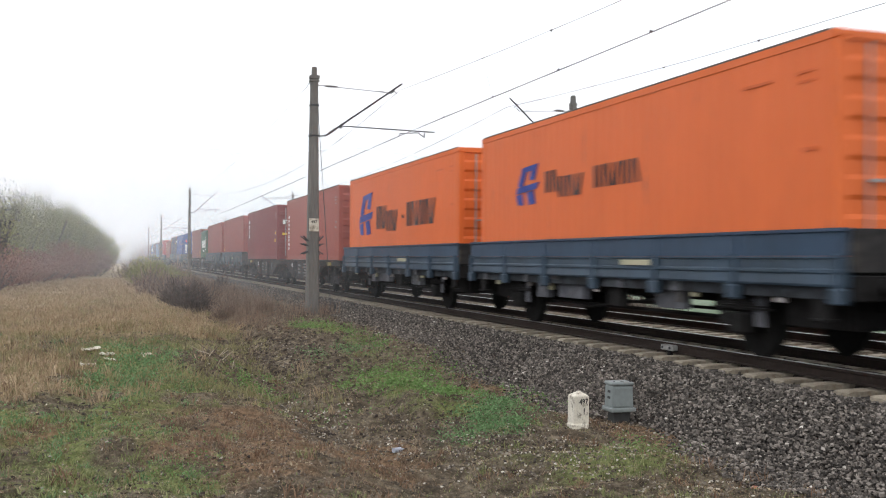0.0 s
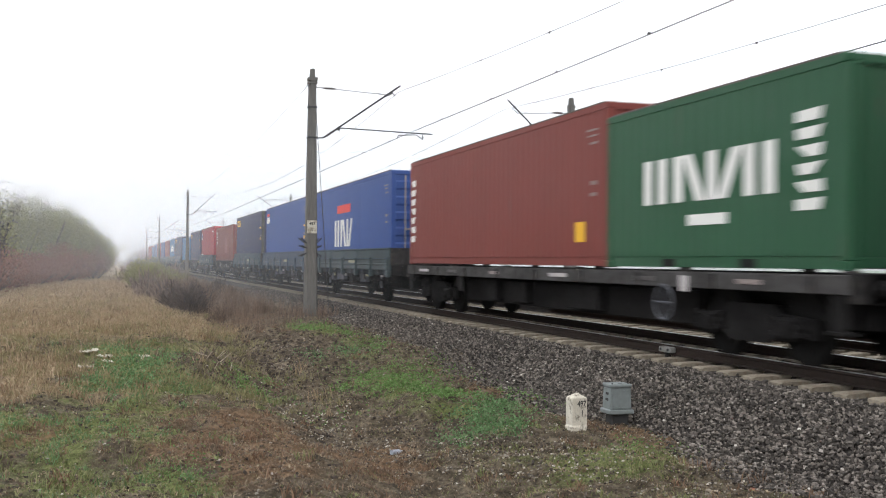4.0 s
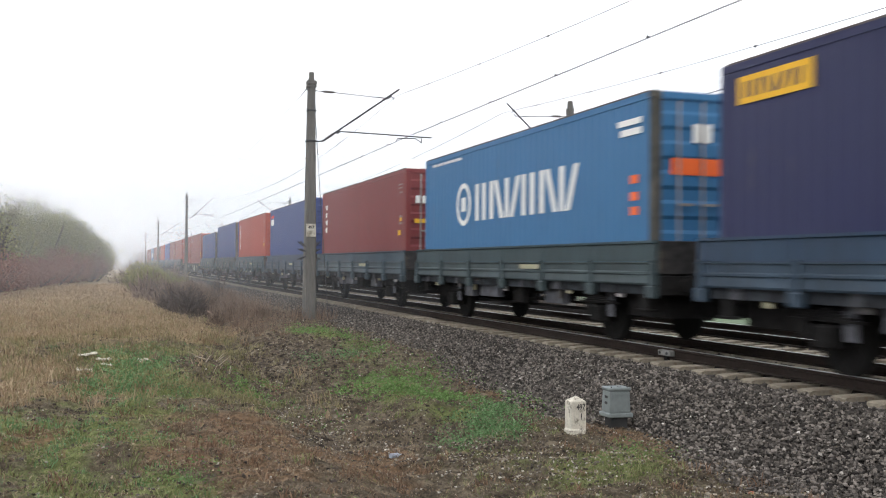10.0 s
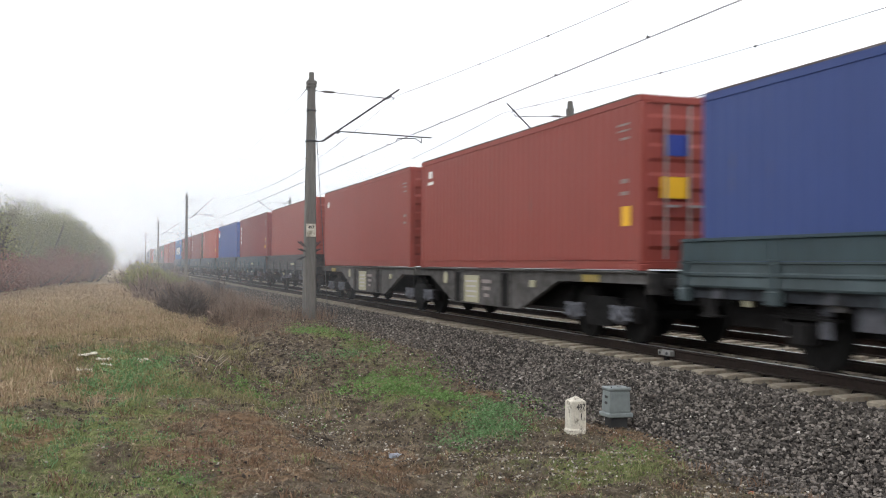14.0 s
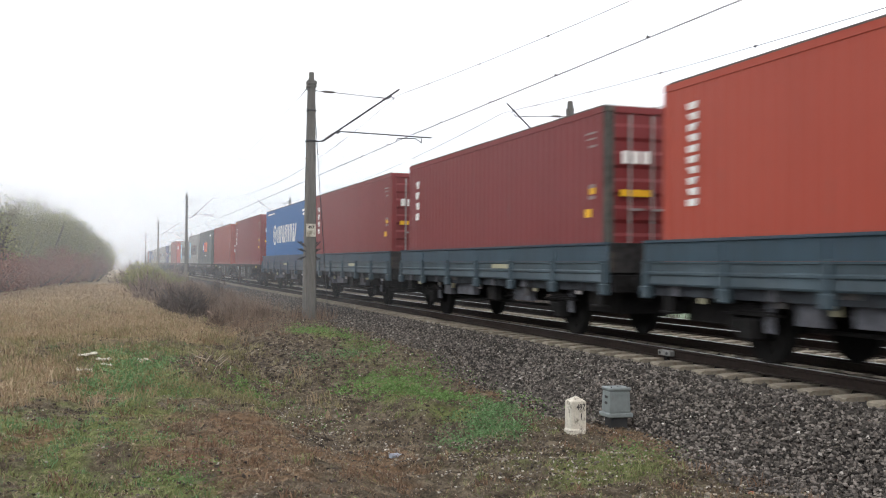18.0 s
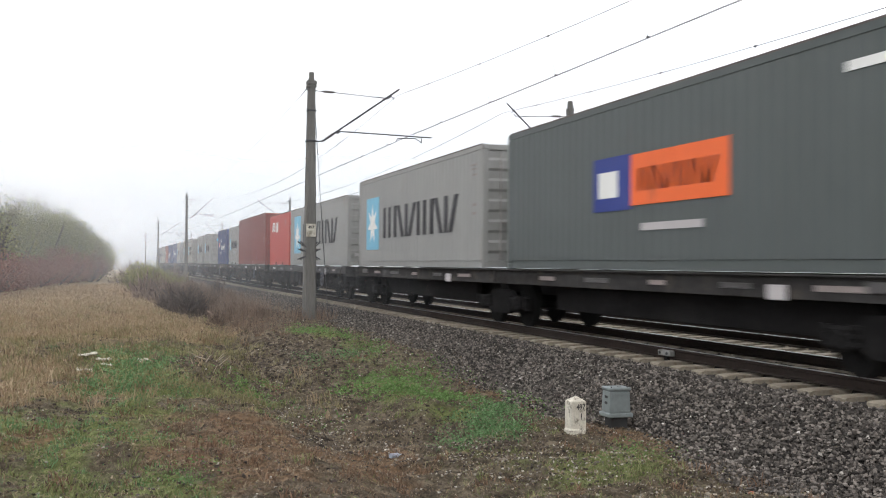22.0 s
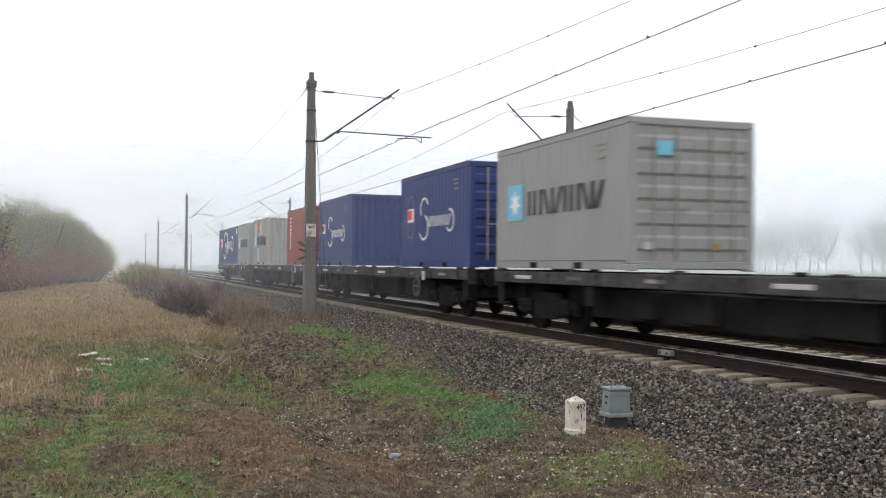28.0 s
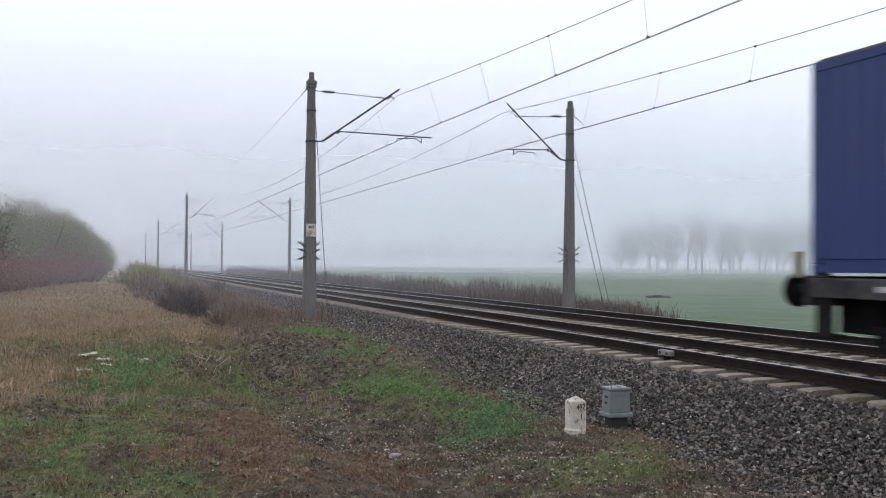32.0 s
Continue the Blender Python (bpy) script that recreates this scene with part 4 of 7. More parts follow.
def container_wagon(centre, length, units=1, form="deep", steel="beam_grime"):
    """A bogie container wagon; with two units they share the middle bogie."""
    half = length / 2
    deep = form == "deep"
    root = thing("container_wagon", "dark grimy bogie container wagon with fish-bellied side beams" if form != "flat" else "dark grimy bogie container wagon with straight sills", "wagon", "wagons of the train", pose(NEAR_X, centre, 0))
    step = (length - 1.2) / units
    outer = 2.75 if deep else 1.9
    pivots = [-half + outer] + [-half + 0.6 + step * k for k in range(1, units)] + [half - outer]
    over, low, clear, foot = (1.03, 0.4, 1.4, 3.4) if deep else (0.86, 0.55, 1.0, 3.1)
    for u in range(units):
        a, b = -half + 0.6 + step * u, -half + 0.6 + step * (u + 1)
        mid = (a + b) / 2
        h2 = (b - a) / 2 - (0.06 if units > 1 else 0)
        p0, p1 = pivots[u] - mid, pivots[u + 1] - mid
        core = mid + (p0 + p1) / 2
        for s in (-1, 1):
            q = part("side_beam", shared(f"side_beam:{length}:{units}:{u}:{form}", lambda bm: belly(bm, h2, p0, p1, over, low, clear, foot) if form != "flat" else box(bm, 0, 0, 1.07, 0.1, 2 * h2, 0.3, bevel=0.006)), M[steel], root)
            q.location = (s * 1.15, mid, 0)
            panel(root, "top_flange", M[steel], s * 1.17, mid, 1.222, 0.2, 2 * h2 - 0.02, 0.03)
            for k in (-1, 1):
                panel(root, "container_support", M["frame_grey"], s * 1.13, mid + k * (h2 - 0.75 if form != "deep" else min(h2 - 0.9, 6.0)), 1.239, 0.18, 0.22, 0.011)
            end = pivots[0] if u == 0 else pivots[-1]
            panel(root, "grip_plate", INK["dim"] if form != "deep" else INK["dull_yellow"], s * 1.215, end, 1.1, 0.03, 0.65, 0.14)
            if form == "flat":
                panel(root, "truss_beam", M["underframe"], s * 0.7, mid, 0.68, 0.12, 8.6, 0.5)
                panel(root, "label_plate", INK["grey"], s * 1.212, mid - 3.4, 1.0, 0.014, 0.4, 0.2)
                for k in range(5):
                    panel(root, "inscription", INK["dim"] if k % 2 else INK["faint"], s * 1.213, mid - 4.6 + 2.1 * k, 1.07, 0.01, 0.9 - 0.2 * (k % 3), 0.08)
                continue
            if form == "shallow":
                for k in range(9):
                    panel(root, "inscription", (INK["dim"], INK["faint"], INK["dim"])[k % 3], s * 1.213, mid - 4.2 + 0.98 * k + 0.2 * (k % 2), 0.96 - 0.12 * (k % 3), 0.01, 0.5 - 0.12 * (k % 3), 0.07)
                panel(root, "label_plate", INK["faint"], s * 1.214, mid - 2.1, 0.9, 0.012, 0.3, 0.22)
                panel(root, "label_plate", INK["faint"], s * 1.214, mid + 2.3, 0.92, 0.012, 0.26, 0.26)
                continue
            for k in (-1.38, 1.75):
                panel(root, "beam_rib", M[steel], s * 1.215, core + k - 0.26, 0.79, 0.06, 0.07, 0.74)
                panel(root, "beam_rib", M[steel], s * 1.215, core + k + 0.26, 0.79, 0.06, 0.07, 0.74)
                # flat dark sheet on the beam stands in for shade inside an opening
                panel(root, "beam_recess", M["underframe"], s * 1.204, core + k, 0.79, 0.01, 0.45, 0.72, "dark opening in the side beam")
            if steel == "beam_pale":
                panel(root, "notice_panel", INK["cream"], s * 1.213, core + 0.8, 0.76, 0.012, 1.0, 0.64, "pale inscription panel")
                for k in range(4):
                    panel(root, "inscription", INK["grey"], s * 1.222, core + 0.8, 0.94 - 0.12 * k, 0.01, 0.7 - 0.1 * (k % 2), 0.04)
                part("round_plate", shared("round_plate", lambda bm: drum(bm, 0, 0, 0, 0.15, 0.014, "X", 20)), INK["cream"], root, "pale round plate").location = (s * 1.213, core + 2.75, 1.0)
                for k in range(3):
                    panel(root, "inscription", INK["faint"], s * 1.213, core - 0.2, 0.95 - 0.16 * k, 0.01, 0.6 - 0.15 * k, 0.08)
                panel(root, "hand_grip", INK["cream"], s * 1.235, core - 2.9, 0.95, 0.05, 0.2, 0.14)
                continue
            panel(root, "notice_panel", INK["grey"], s * 1.213, core + 2.75, 1.0, 0.012, 0.22, 0.2, "pale label plate")
            for k in range(5 if s < 0 else 0):
                panel(root, "inscription", INK["dim"], s * 1.213, core - 0.7 + 0.09 * (k % 2), 1.06 - 0.13 * k, 0.01, 0.95 - 0.2 * (k % 3), 0.06)
            for k in range(3 if s < 0 else 0):
                panel(root, "inscription", INK["dim"], s * 1.213, core + 0.75 + 0.1 * (k % 2), 1.0 - 0.17 * k, 0.01, 0.6 - 0.12 * (k % 2), 0.09)
            part("brake_plate", shared("brake_plate", lambda bm: [drum(bm, 0, 0, 0, 0.19, 0.02, "X", 20), drum(bm, 0, 0, 0, 0.09, 0.04, "X", 14)]), M["gear_grey"], root).location = (s * 1.22, core - 2.75, 0.9)
        panel(root, "centre_sill", M["underframe"], 0, mid, 0.93, 0.5, 2 * h2, 0.5)
        if deep:
            panel(root, "brake_gear", M["underframe"], 0, core, 0.72, 1.5, p1 - p0 - 3.4, 0.5)
        for k in range(5):
            panel(root, "cross_beam", M["underframe"], 0, mid - h2 + 0.2 + (2 * h2 - 0.4) / 4 * k, 1.08, 2.3, 0.25, 0.16)
    for y in pivots:
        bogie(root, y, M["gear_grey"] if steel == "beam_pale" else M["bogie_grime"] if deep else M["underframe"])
    for e in (-1, 1):
        panel(root, "headstock", M["frame_grey"], 0, e * (half - 0.66), 1.04, 2.5, 0.12, 0.34)
    buffers(root, half)
    moving.append(root)


def long_flat_wagon(centre, length=19.74):
    half = length / 2
    root = thing("long_flat_wagon", "dark grimy bogie flat wagon for containers", "wagon", "wagons of the train", pose(NEAR_X, centre, 0))
    body = length - 1.24
    for s in (-1, 1):
        panel(root, "side_sill", M["sill_dusty"], s * 1.2, 0, 1.08, 0.1, body, 0.24)
        panel(root, "truss_rod", M["underframe"], s * 0.75, 0, 0.64, 0.12, 10.6, 0.52)
        for k in range(9):
            panel(root, "sill_post", M["frame_grey"], s * 1.262, -body / 2 + 0.8 + (body - 1.6) / 8 * k, 1.07, 0.03, 0.1, 0.21)
        for k, y in enumerate((-7.2, -4.4, -1.1, 2.3, 5.2, 7.6) if s < 0 else ()):
            panel(root, "inscription", (INK["faint"], INK["dim"], INK["grey"])[k % 3], s * 1.256, y, 1.08, 0.012, 0.55 + 0.12 * (k % 3), 0.07)
        panel(root, "label_plate", INK["grey"], s * 1.258, -5.6, 1.02, 0.014, 0.22, 0.24)
        panel(root, "foot_step", M["underframe"], s * 1.2, body / 2 - 4.6, 0.78, 0.06, 0.34, 0.36)
        ring = part("brake_wheel", shared("brake_wheel", lambda bm: [rod(bm, (0, math.cos(a) * 0.27, math.sin(a) * 0.27), (0, math.cos(a + 0.3927) * 0.27, math.sin(a + 0.3927) * 0.27), 0.022, seg=6) for a in [k * 0.3927 for k in range(16)]]
                                                  + [rod(bm, (0, 0, -0.27), (0, 0, 0.27), 0.016, seg=6), rod(bm, (0, -0.27, 0), (0, 0.27, 0), 0.016, seg=6)]), M["gear_grey"], root)
        ring.location = (s * 1.28, -body / 2 + 4.2, 0.72)
        for k in range(6):
            panel(root, "spigot", M["frame_grey"], s * 1.13, -body / 2 + 0.2 + (body - 0.4) / 5 * k, 1.222, 0.16, 0.2, 0.048)
    panel(root, "centre_sill", M["underframe"], 0, 0, 0.98, 0.7, body, 0.34)
    for k in range(9):
        panel(root, "cross_beam", M["underframe"], 0, -body / 2 + 0.4 + (body - 0.8) / 8 * k, 1.04, 2.3, 0.22, 0.2)
    for e in (-1, 1):
        panel(root, "end_gear", M["underframe"], 0, e * (half - 1.15), 0.74, 1.7, 0.75, 0.42)
        for s in (-1, 1):
            if s > 0:
                continue
            panel(root, "shunter_step", M["underframe"], s * 1.15, e * (half - 0.95), 0.5, 0.25, 0.34, 0.05)
            panel(root, "step_hanger", M["underframe"], s * 1.2, e * (half - 0.95), 0.74, 0.04, 0.3, 0.44)
    for y, w in ((-1.6, 1.4), (1.5, 0.9), (3.1, 0.6)):
        panel(root, "equipment_box", M["underframe"], -0.7, y, 0.68, 0.6, w, 0.46)
    for y in (-half + 2.95, half - 2.95):
        bogie(root, y, M["underframe"])
    for e in (-1, 1):
        panel(root, "headstock", M["frame_grey"], 0, e * (half - 0.66), 1.04, 2.5, 0.12, 0.36)
    buffers(root, half)
    moving.append(root)
    return root


# ---- markings: plain shapes; a is metres from the rear end of the near side, z from its foot ----
def flat(root, outline, mat, name, out=0.005):
    bm = bmesh.new()
    prism(bm, outline, -1.219 - out, -1.219 + 0.003, "X")
    return part(name, bm, mat, root)


def block(ink, a0, a1, z0, z1, name="marking", out=0.005):
    return lambda root, L, H: flat(root, [(L / 2 - a0, z0), (L / 2 - a1, z0), (L / 2 - a1, z1), (L / 2 - a0, z1)], INK[ink], name, out)


def word(ink, a0, a1, z0, z1, n, lean=0.0, thick=0.3, out=0.005):
    """A line of lettering as plain bars, two to a letter: an upright one and one that stands or leans."""
    def put(root, L, H):
        w, d = (a1 - a0) / n, lean * (z1 - z0)
        t = w * thick * 0.8
        for k in range(n):
            for b0, tilt in ((a0 + w * k, 0.0), (a0 + w * (k + 0.48), (0.0, -0.2, 0.2)[k % 3] * w)):
                flat(root, [(L / 2 - b0 + tilt, z0), (L / 2 - b0 - t + tilt, z0), (L / 2 - b0 - t - d - tilt, z1), (L / 2 - b0 - d - tilt, z1)], INK[ink], "lettering_bar", out)
    return put


def stack(ink, a0, a1, z0, z1, n):
    """Lettering that runs downwards, as stacked bars."""
    def put(root, L, H):
        h = (z1 - z0) / n
        for k in range(n):
            w = (0.0, 0.3, 0.12, 0.42, 0.05)[k % 5] * (a1 - a0)
            v = (0.1, 0.0, 0.35, 0.08, 0.2)[k % 5] * (a1 - a0)
            flat(root, [(L / 2 - a0 - w, z0 + h * k), (L / 2 - a1 + v, z0 + h * k), (L / 2 - a1, z0 + h * (k + 0.68)), (L / 2 - a0, z0 + h * (k + 0.6))], INK[ink], "lettering_bar")
    return put


def bow(ink, a, z, ra, rz, width, from_deg, to_deg, name="emblem_line"):
    """A curved stroke of an ellipse."""
    def put(root, L, H):
        n = max(4, int(abs(to_deg - from_deg) / 15))
        ring = []
        for k in range(n + 1):
            g = radians(from_deg + (to_deg - from_deg) * k / n)
            ring.append((g, 1))
        outer = [(L / 2 - (a + math.cos(g) * ra), z + math.sin(g) * rz) for g, _ in ring]
        inner = [(L / 2 - (a + math.cos(g) * (ra - width)), z + math.sin(g) * (rz - width)) for g, _ in ring]
        bm = bmesh.new()
        for x0, x1 in ((-1.219 - 0.006, 0),):
            vo = [bm.verts.new((x0, *p)) for p in outer]
            vi = [bm.verts.new((x0, *p)) for p in inner]
            wo = [bm.verts.new((x0 + 0.008, *p)) for p in outer]
            wi = [bm.verts.new((x0 + 0.008, *p)) for p in inner]
            for k in range(n):
                bm.faces.new((vo[k], vo[k + 1], vi[k + 1], vi[k]))
                bm.faces.new((wo[k], wo[k + 1], vo[k + 1], vo[k]))
                bm.faces.new((wi[k], wi[k + 1], vi[k + 1], vi[k]))
        bmesh.ops.recalc_face_normals(bm, faces=bm.faces)
        part(name, bm, INK[ink], root)
    return put


def emblem_star(a, z, r):
    return lambda root, L, H: shape(root, "white", star(a, z, r), L, H)


def emblem_slant(a0, a1, z0, z1):
    """A slanted blue emblem of four plain strokes."""
    def put(root, L, H):
        w, h = a1 - a0, z1 - z0
        for pts in ([(0.3, 0.95), (1.0, 1.0), (0.85, 0.6), (0.62, 0.62), (0.7, 0.85), (0.5, 0.83), (0.3, 0.45), (0.08, 0.5)], [(0.05, 0.46), (1.05, 0.54), (0.95, 0.38), (0.0, 0.3)],
                    [(0.0, 0.27), (0.3, 0.3), (0.35, 0.0), (0.1, 0.02)], [(0.5, 0.32), (0.8, 0.35), (0.9, 0.02), (0.6, 0.0)]):
            shape(root, "logo_blue", [(a0 + p * w, z0 + q * h) for p, q in pts], L, H, "emblem_stroke")
    return put


def door_mark(ink, x0, x1, z0, z1):
    def put(root, L, H):
        bm = bmesh.new()
        box(bm, (x0 + x1) / 2, -L / 2 + 0.002, (z0 + z1) / 2, x1 - x0, 0.008, z1 - z0)
        part("door_label", bm, INK[ink], root)
    return put


DATA = [block("faint", 11.38, 11.78, 2.44, 2.475), block("faint", 11.42, 11.78, 2.34, 2.37), block("faint", 11.5, 11.78, 2.2, 2.24), block("faint", 11.52, 11.75, 1.47, 1.54), block("faint", 11.5, 11.75, 1.27, 1.33)]
PALE_DATA = [block("orange_dim", 11.45, 11.75, 2.44, 2.475), block("orange_dim", 11.5, 11.75, 2.32, 2.35), block("orange_dim", 11.55, 11.75, 1.46, 1.51)]
SHORT_DATA = [block("faint", 4.8, 5.15, 2.2, 2.235), block("faint", 4.85, 5.15, 2.1, 2.13), block("faint", 4.9, 5.15, 1.97, 2.0)]
SLANT = [emblem_slant(1.55, 3.35, 0.88, 2.3), word("black", 3.95, 5.2, 1.05, 1.78, 3), word("black", 5.2, 6.5, 0.95, 1.6, 3), word("black", 7.0, 7.3, 1.3, 1.4, 1), word("black", 7.5, 10.3, 1.05, 1.75, 6), block("orange_dim", 10.3, 10.9, 2.42, 2.46)] + PALE_DATA
SLANT_SMALL = [emblem_slant(2.15, 3.3, 1.22, 2.05), word("black", 3.65, 4.3, 1.42, 1.85, 2), word("black", 4.3, 5.4, 1.3, 1.7, 3), word("black", 5.8, 7.5, 1.38, 1.78, 5), block("orange_dim", 10.3, 10.9, 2.42, 2.46)] + PALE_DATA
SEVEN = [block("cyan", 1.1, 2.7, 0.55, 2.25), emblem_star(1.9, 1.38, 0.66), word("black", 3.25, 10.55, 0.9, 1.85, 6)] + DATA
SEVEN_SHORT = [block("cyan", 0.68, 1.5, 1.02, 1.78), emblem_star(1.09, 1.38, 0.3), word("black", 1.76, 5.2, 1.1, 1.6, 6)] + SHORT_DATA
THREE = [stack("white", 0.7, 1.0, 1.32, 2.5, 4), block("yellow", 11.36, 11.62, 0.95, 1.1), block("yellow", 11.54, 11.76, 1.36, 1.47), *[door_mark("white", x, x + 0.15, 1.88, 2.1) for x in (-0.92, -0.72, -0.52)], door_mark("yellow", -0.95, -0.35, 1.3, 1.42)] + DATA
TALL = [stack("white", 0.72, 0.98, 0.98, 2.58, 10), block("yellow", 11.5, 11.78, 1.05, 1.2), door_mark("white", -0.9, -0.5, 1.9, 1.96)] + DATA
ROUND = [bow("white", 3.15, 1.55, 0.5, 0.52, 0.12, 0, 360, "round_emblem"), block("white", 3.0, 3.3, 1.38, 1.72), word("white", 4.0, 9.6, 1.12, 1.98, 6, thick=0.27), word("white", 0.65, 3.0, 2.66, 2.73, 11, 0, 0.32), block("white", 11.0, 11.8, 2.42, 2.52),
         block("white", 11.1, 11.8, 2.25, 2.36), *[block("orange", 11.45, 11.7, z, z + 0.14) for z in (0.92, 1.16, 1.44)], door_mark("white", -0.5, -0.15, 2.08, 2.38), door_mark("orange", -0.9, 0.1, 1.55, 1.82)]
FLAG = [block("red", 0.38, 1.15, 2.46, 2.6), block("white", 0.3, 1.18, 2.08, 2.4), door_mark("red", -0.7, -0.3, 2.14, 2.22), door_mark("white", -0.75, -0.25, 1.95, 2.12)] + DATA
YELLOW = [block("yellow", 0.45, 2.0, 2.3, 2.68), word("navy_line", 0.58, 1.9, 2.38, 2.6, 4, 0.1, 0.26, 0.009), block("yellow", 11.5, 11.75, 1.25, 1.38), block("yellow", 11.4, 11.75, 1.9, 2.0)] + DATA
SCRIPT = [bow("white", 2.35, 1.62, 0.36, 0.3, 0.05, 20, 220), bow("white", 2.3, 1.1, 0.42, 0.36, 0.055, -150, 70), word("white", 2.75, 4.6, 1.1, 1.38, 6, 0.3, 0.2), bow("white", 4.55, 1.22, 0.32, 0.3, 0.05, -140, 100),
          bow("faint", 1.05, 1.42, 0.36, 0.62, 0.02, 0, 360), block("white", 0.78, 1.35, 1.28, 1.66), block("red", 0.8, 1.2, 1.36, 1.62, out=0.009)] + SHORT_DATA
SCRIPT_LONG = [bow("white", 4.6, 1.95, 0.75, 0.45, 0.14, 20, 220), bow("white", 4.35, 0.95, 0.85, 0.62, 0.16, -170, 75), word("white", 5.4, 8.7, 1.1, 1.62, 7, 0.3, 0.24), block("white", 5.95, 6.2, 0.75, 2.3), bow("white", 9.1, 1.45, 0.62, 0.55, 0.14, -140, 120),
               bow("faint", 2.1, 1.35, 0.78, 0.93, 0.03, 0, 360), block("white", 1.45, 1.6, 0.62, 1.9), block("white", 1.65, 2.55, 1.25, 1.9), block("red", 1.5, 1.85, 1.2, 1.9, out=0.009), block("red", 1.85, 2.4, 1.45, 1.68, out=0.009), block("white", 11.35, 11.85, 2.05, 2.4)]
INK["repaint"] = paint("repainted_brick", (0.215, 0.054, 0.042))
INK["navy_line"] = PAINT["navy"]
INK["pale"] = paint("pale_patch", (0.4, 0.41, 0.41), (0.28, 0.24, 0.19), 0.06)

# ---- the train's make-up, front to rear ----
low_side_wagon(1.9, "dark")
FLAT_LOADS = (
    (22.10, "orange", "blue", SLANT_SMALL, "orange long container with a blue emblem on a flat wagon"), (35.92, "orange", "blue", SLANT, "orange long container with a blue emblem on a flat wagon"),
    (79.79, "rust", "blue_grey", [block("yellow", 0.55, 0.76, 0.6, 0.75), door_mark("red", -0.2, 0.25, 2.0, 2.35), door_mark("white", -0.85, -0.5, 2.2, 2.3)] + DATA, "rust-red long container with a red door label"),
    (93.83, "rust", "blue_grey", [block("yellow", 0.55, 0.76, 0.6, 0.75), door_mark("red", -0.2, 0.25, 2.0, 2.35), door_mark("white", -0.85, -0.5, 2.2, 2.3)] + DATA, "rust-red long container with a red door label"),
    (128.05, "blue", "grey_green", [block("red", 4.4, 6.6, 1.85, 2.15), word("white", 4.0, 7.0, 0.6, 1.6, 3)] + DATA, "blue long container with large white and red markings"),
    (142.19, "blue", "blue", FLAG + [block("yellow", 11.5, 11.75, 1.05, 1.2), block("yellow", 11.5, 11.75, 1.6, 1.7)], "blue long container with a small red and white flag"),
    (156.13, "navy", "blue_grey", YELLOW, "navy-blue long container with a yellow badge"),
    (184.57, "bright_red", "blue_grey", [block("logo_blue", 0.42, 1.05, 1.98, 2.45)] + [block("white", 0.4, 1.08, z, z + 0.06, out=0.009) for z in (1.96, 2.06, 2.34, 2.46)] + [block("white", 0.25, 2.15, 0.49, 0.58), block("white", 10.8, 11.7, 2.45, 2.52), block("orange", 11.5, 11.75, 1.65, 1.75), door_mark("logo_blue", -0.75, -0.2, 1.95, 2.4), door_mark("white", -0.6, -0.35, 0.95, 1.15)] + DATA,
     "bright red long container with a white striped badge"),
    (225.85, "navy", "blue", YELLOW, "navy-blue long container with a yellow badge"), (239.86, "sky_blue", "grey_green", ROUND, "sky-blue long container with a round white emblem"),
    (253.96, "maroon", "blue_grey", THREE, "maroon long container with white and yellow markings"), (267.99, "violet_blue", "blue", FLAG, "violet-blue long container with a red and white flag"),
    (281.99, "orange_red", "blue_grey", TALL, "orange-red long container with white lettering bars"), (295.96, "violet_blue", "grey_green", DATA, "plain violet-blue long container on a flat wagon"),
    (309.95, "violet_blue", "grey_green", DATA, "plain violet-blue low container on a flat wagon"),
    (351.18, "rust", "dark", [door_mark("white", -0.8, -0.4, 1.8, 1.9)] + DATA, "rust-red long container on a dark flat wagon"), (365.05, "maroon", "blue_grey", THREE, "maroon long container with white and yellow markings"),
    (378.98, "blue", "blue_grey", FLAG, "blue long container with a small red and white flag"), (393.01, "orange_red", "blue_grey", TALL, "orange-red long container with white lettering bars"),
    (407.07, "maroon", "blue_grey", THREE, "maroon long container with white and yellow markings"), (421.15, "maroon", "blue_grey", THREE, "maroon long container with white and yellow markings"),
    (435.11, "mid_blue", "blue", ROUND, "deep sky-blue long container with a round white emblem"))
for rear, colour, tone, marks, label in FLAT_LOADS:
    container(label, colour, rear, high=rear != 309.95, marks=marks)
    low_side_wagon(rear - 6.096, tone)
container("dull brick-red low container with a repainted patch", "dull_brick", 170.45, high=False, marks=[stack("white", 0.72, 0.92, 1.32, 2.4, 3), block("repaint", 6.7, 8.5, 0.57, 1.7, out=0.005), door_mark("faint", -0.9, -0.5, 1.9, 2.1)] + DATA)
container_wagon(170.45 - 6.096, 14.1, 1, "shallow", "beam_dark")
BOXED = [door_mark("red", -0.45, -0.05, 1.98, 2.36), door_mark("white", -0.95, -0.7, 1.28, 1.36), door_mark("white", 0.5, 0.72, 0.85, 1.05), door_mark("grey", -0.95, -0.75, 0.85, 1.1)] + DATA
BADGE = [block("logo_blue", 4.1, 5.45, 1.02, 1.95), block("white", 4.3, 5.0, 1.25, 1.7, out=0.009), block("orange", 5.45, 8.25, 1.08, 1.92), word("logo_blue", 5.7, 8.0, 1.3, 1.68, 6, 0, 0.3), block("grey", 5.8, 7.6, 0.66, 0.78), block("white", 10.6, 11.6, 2.38, 2.5)]
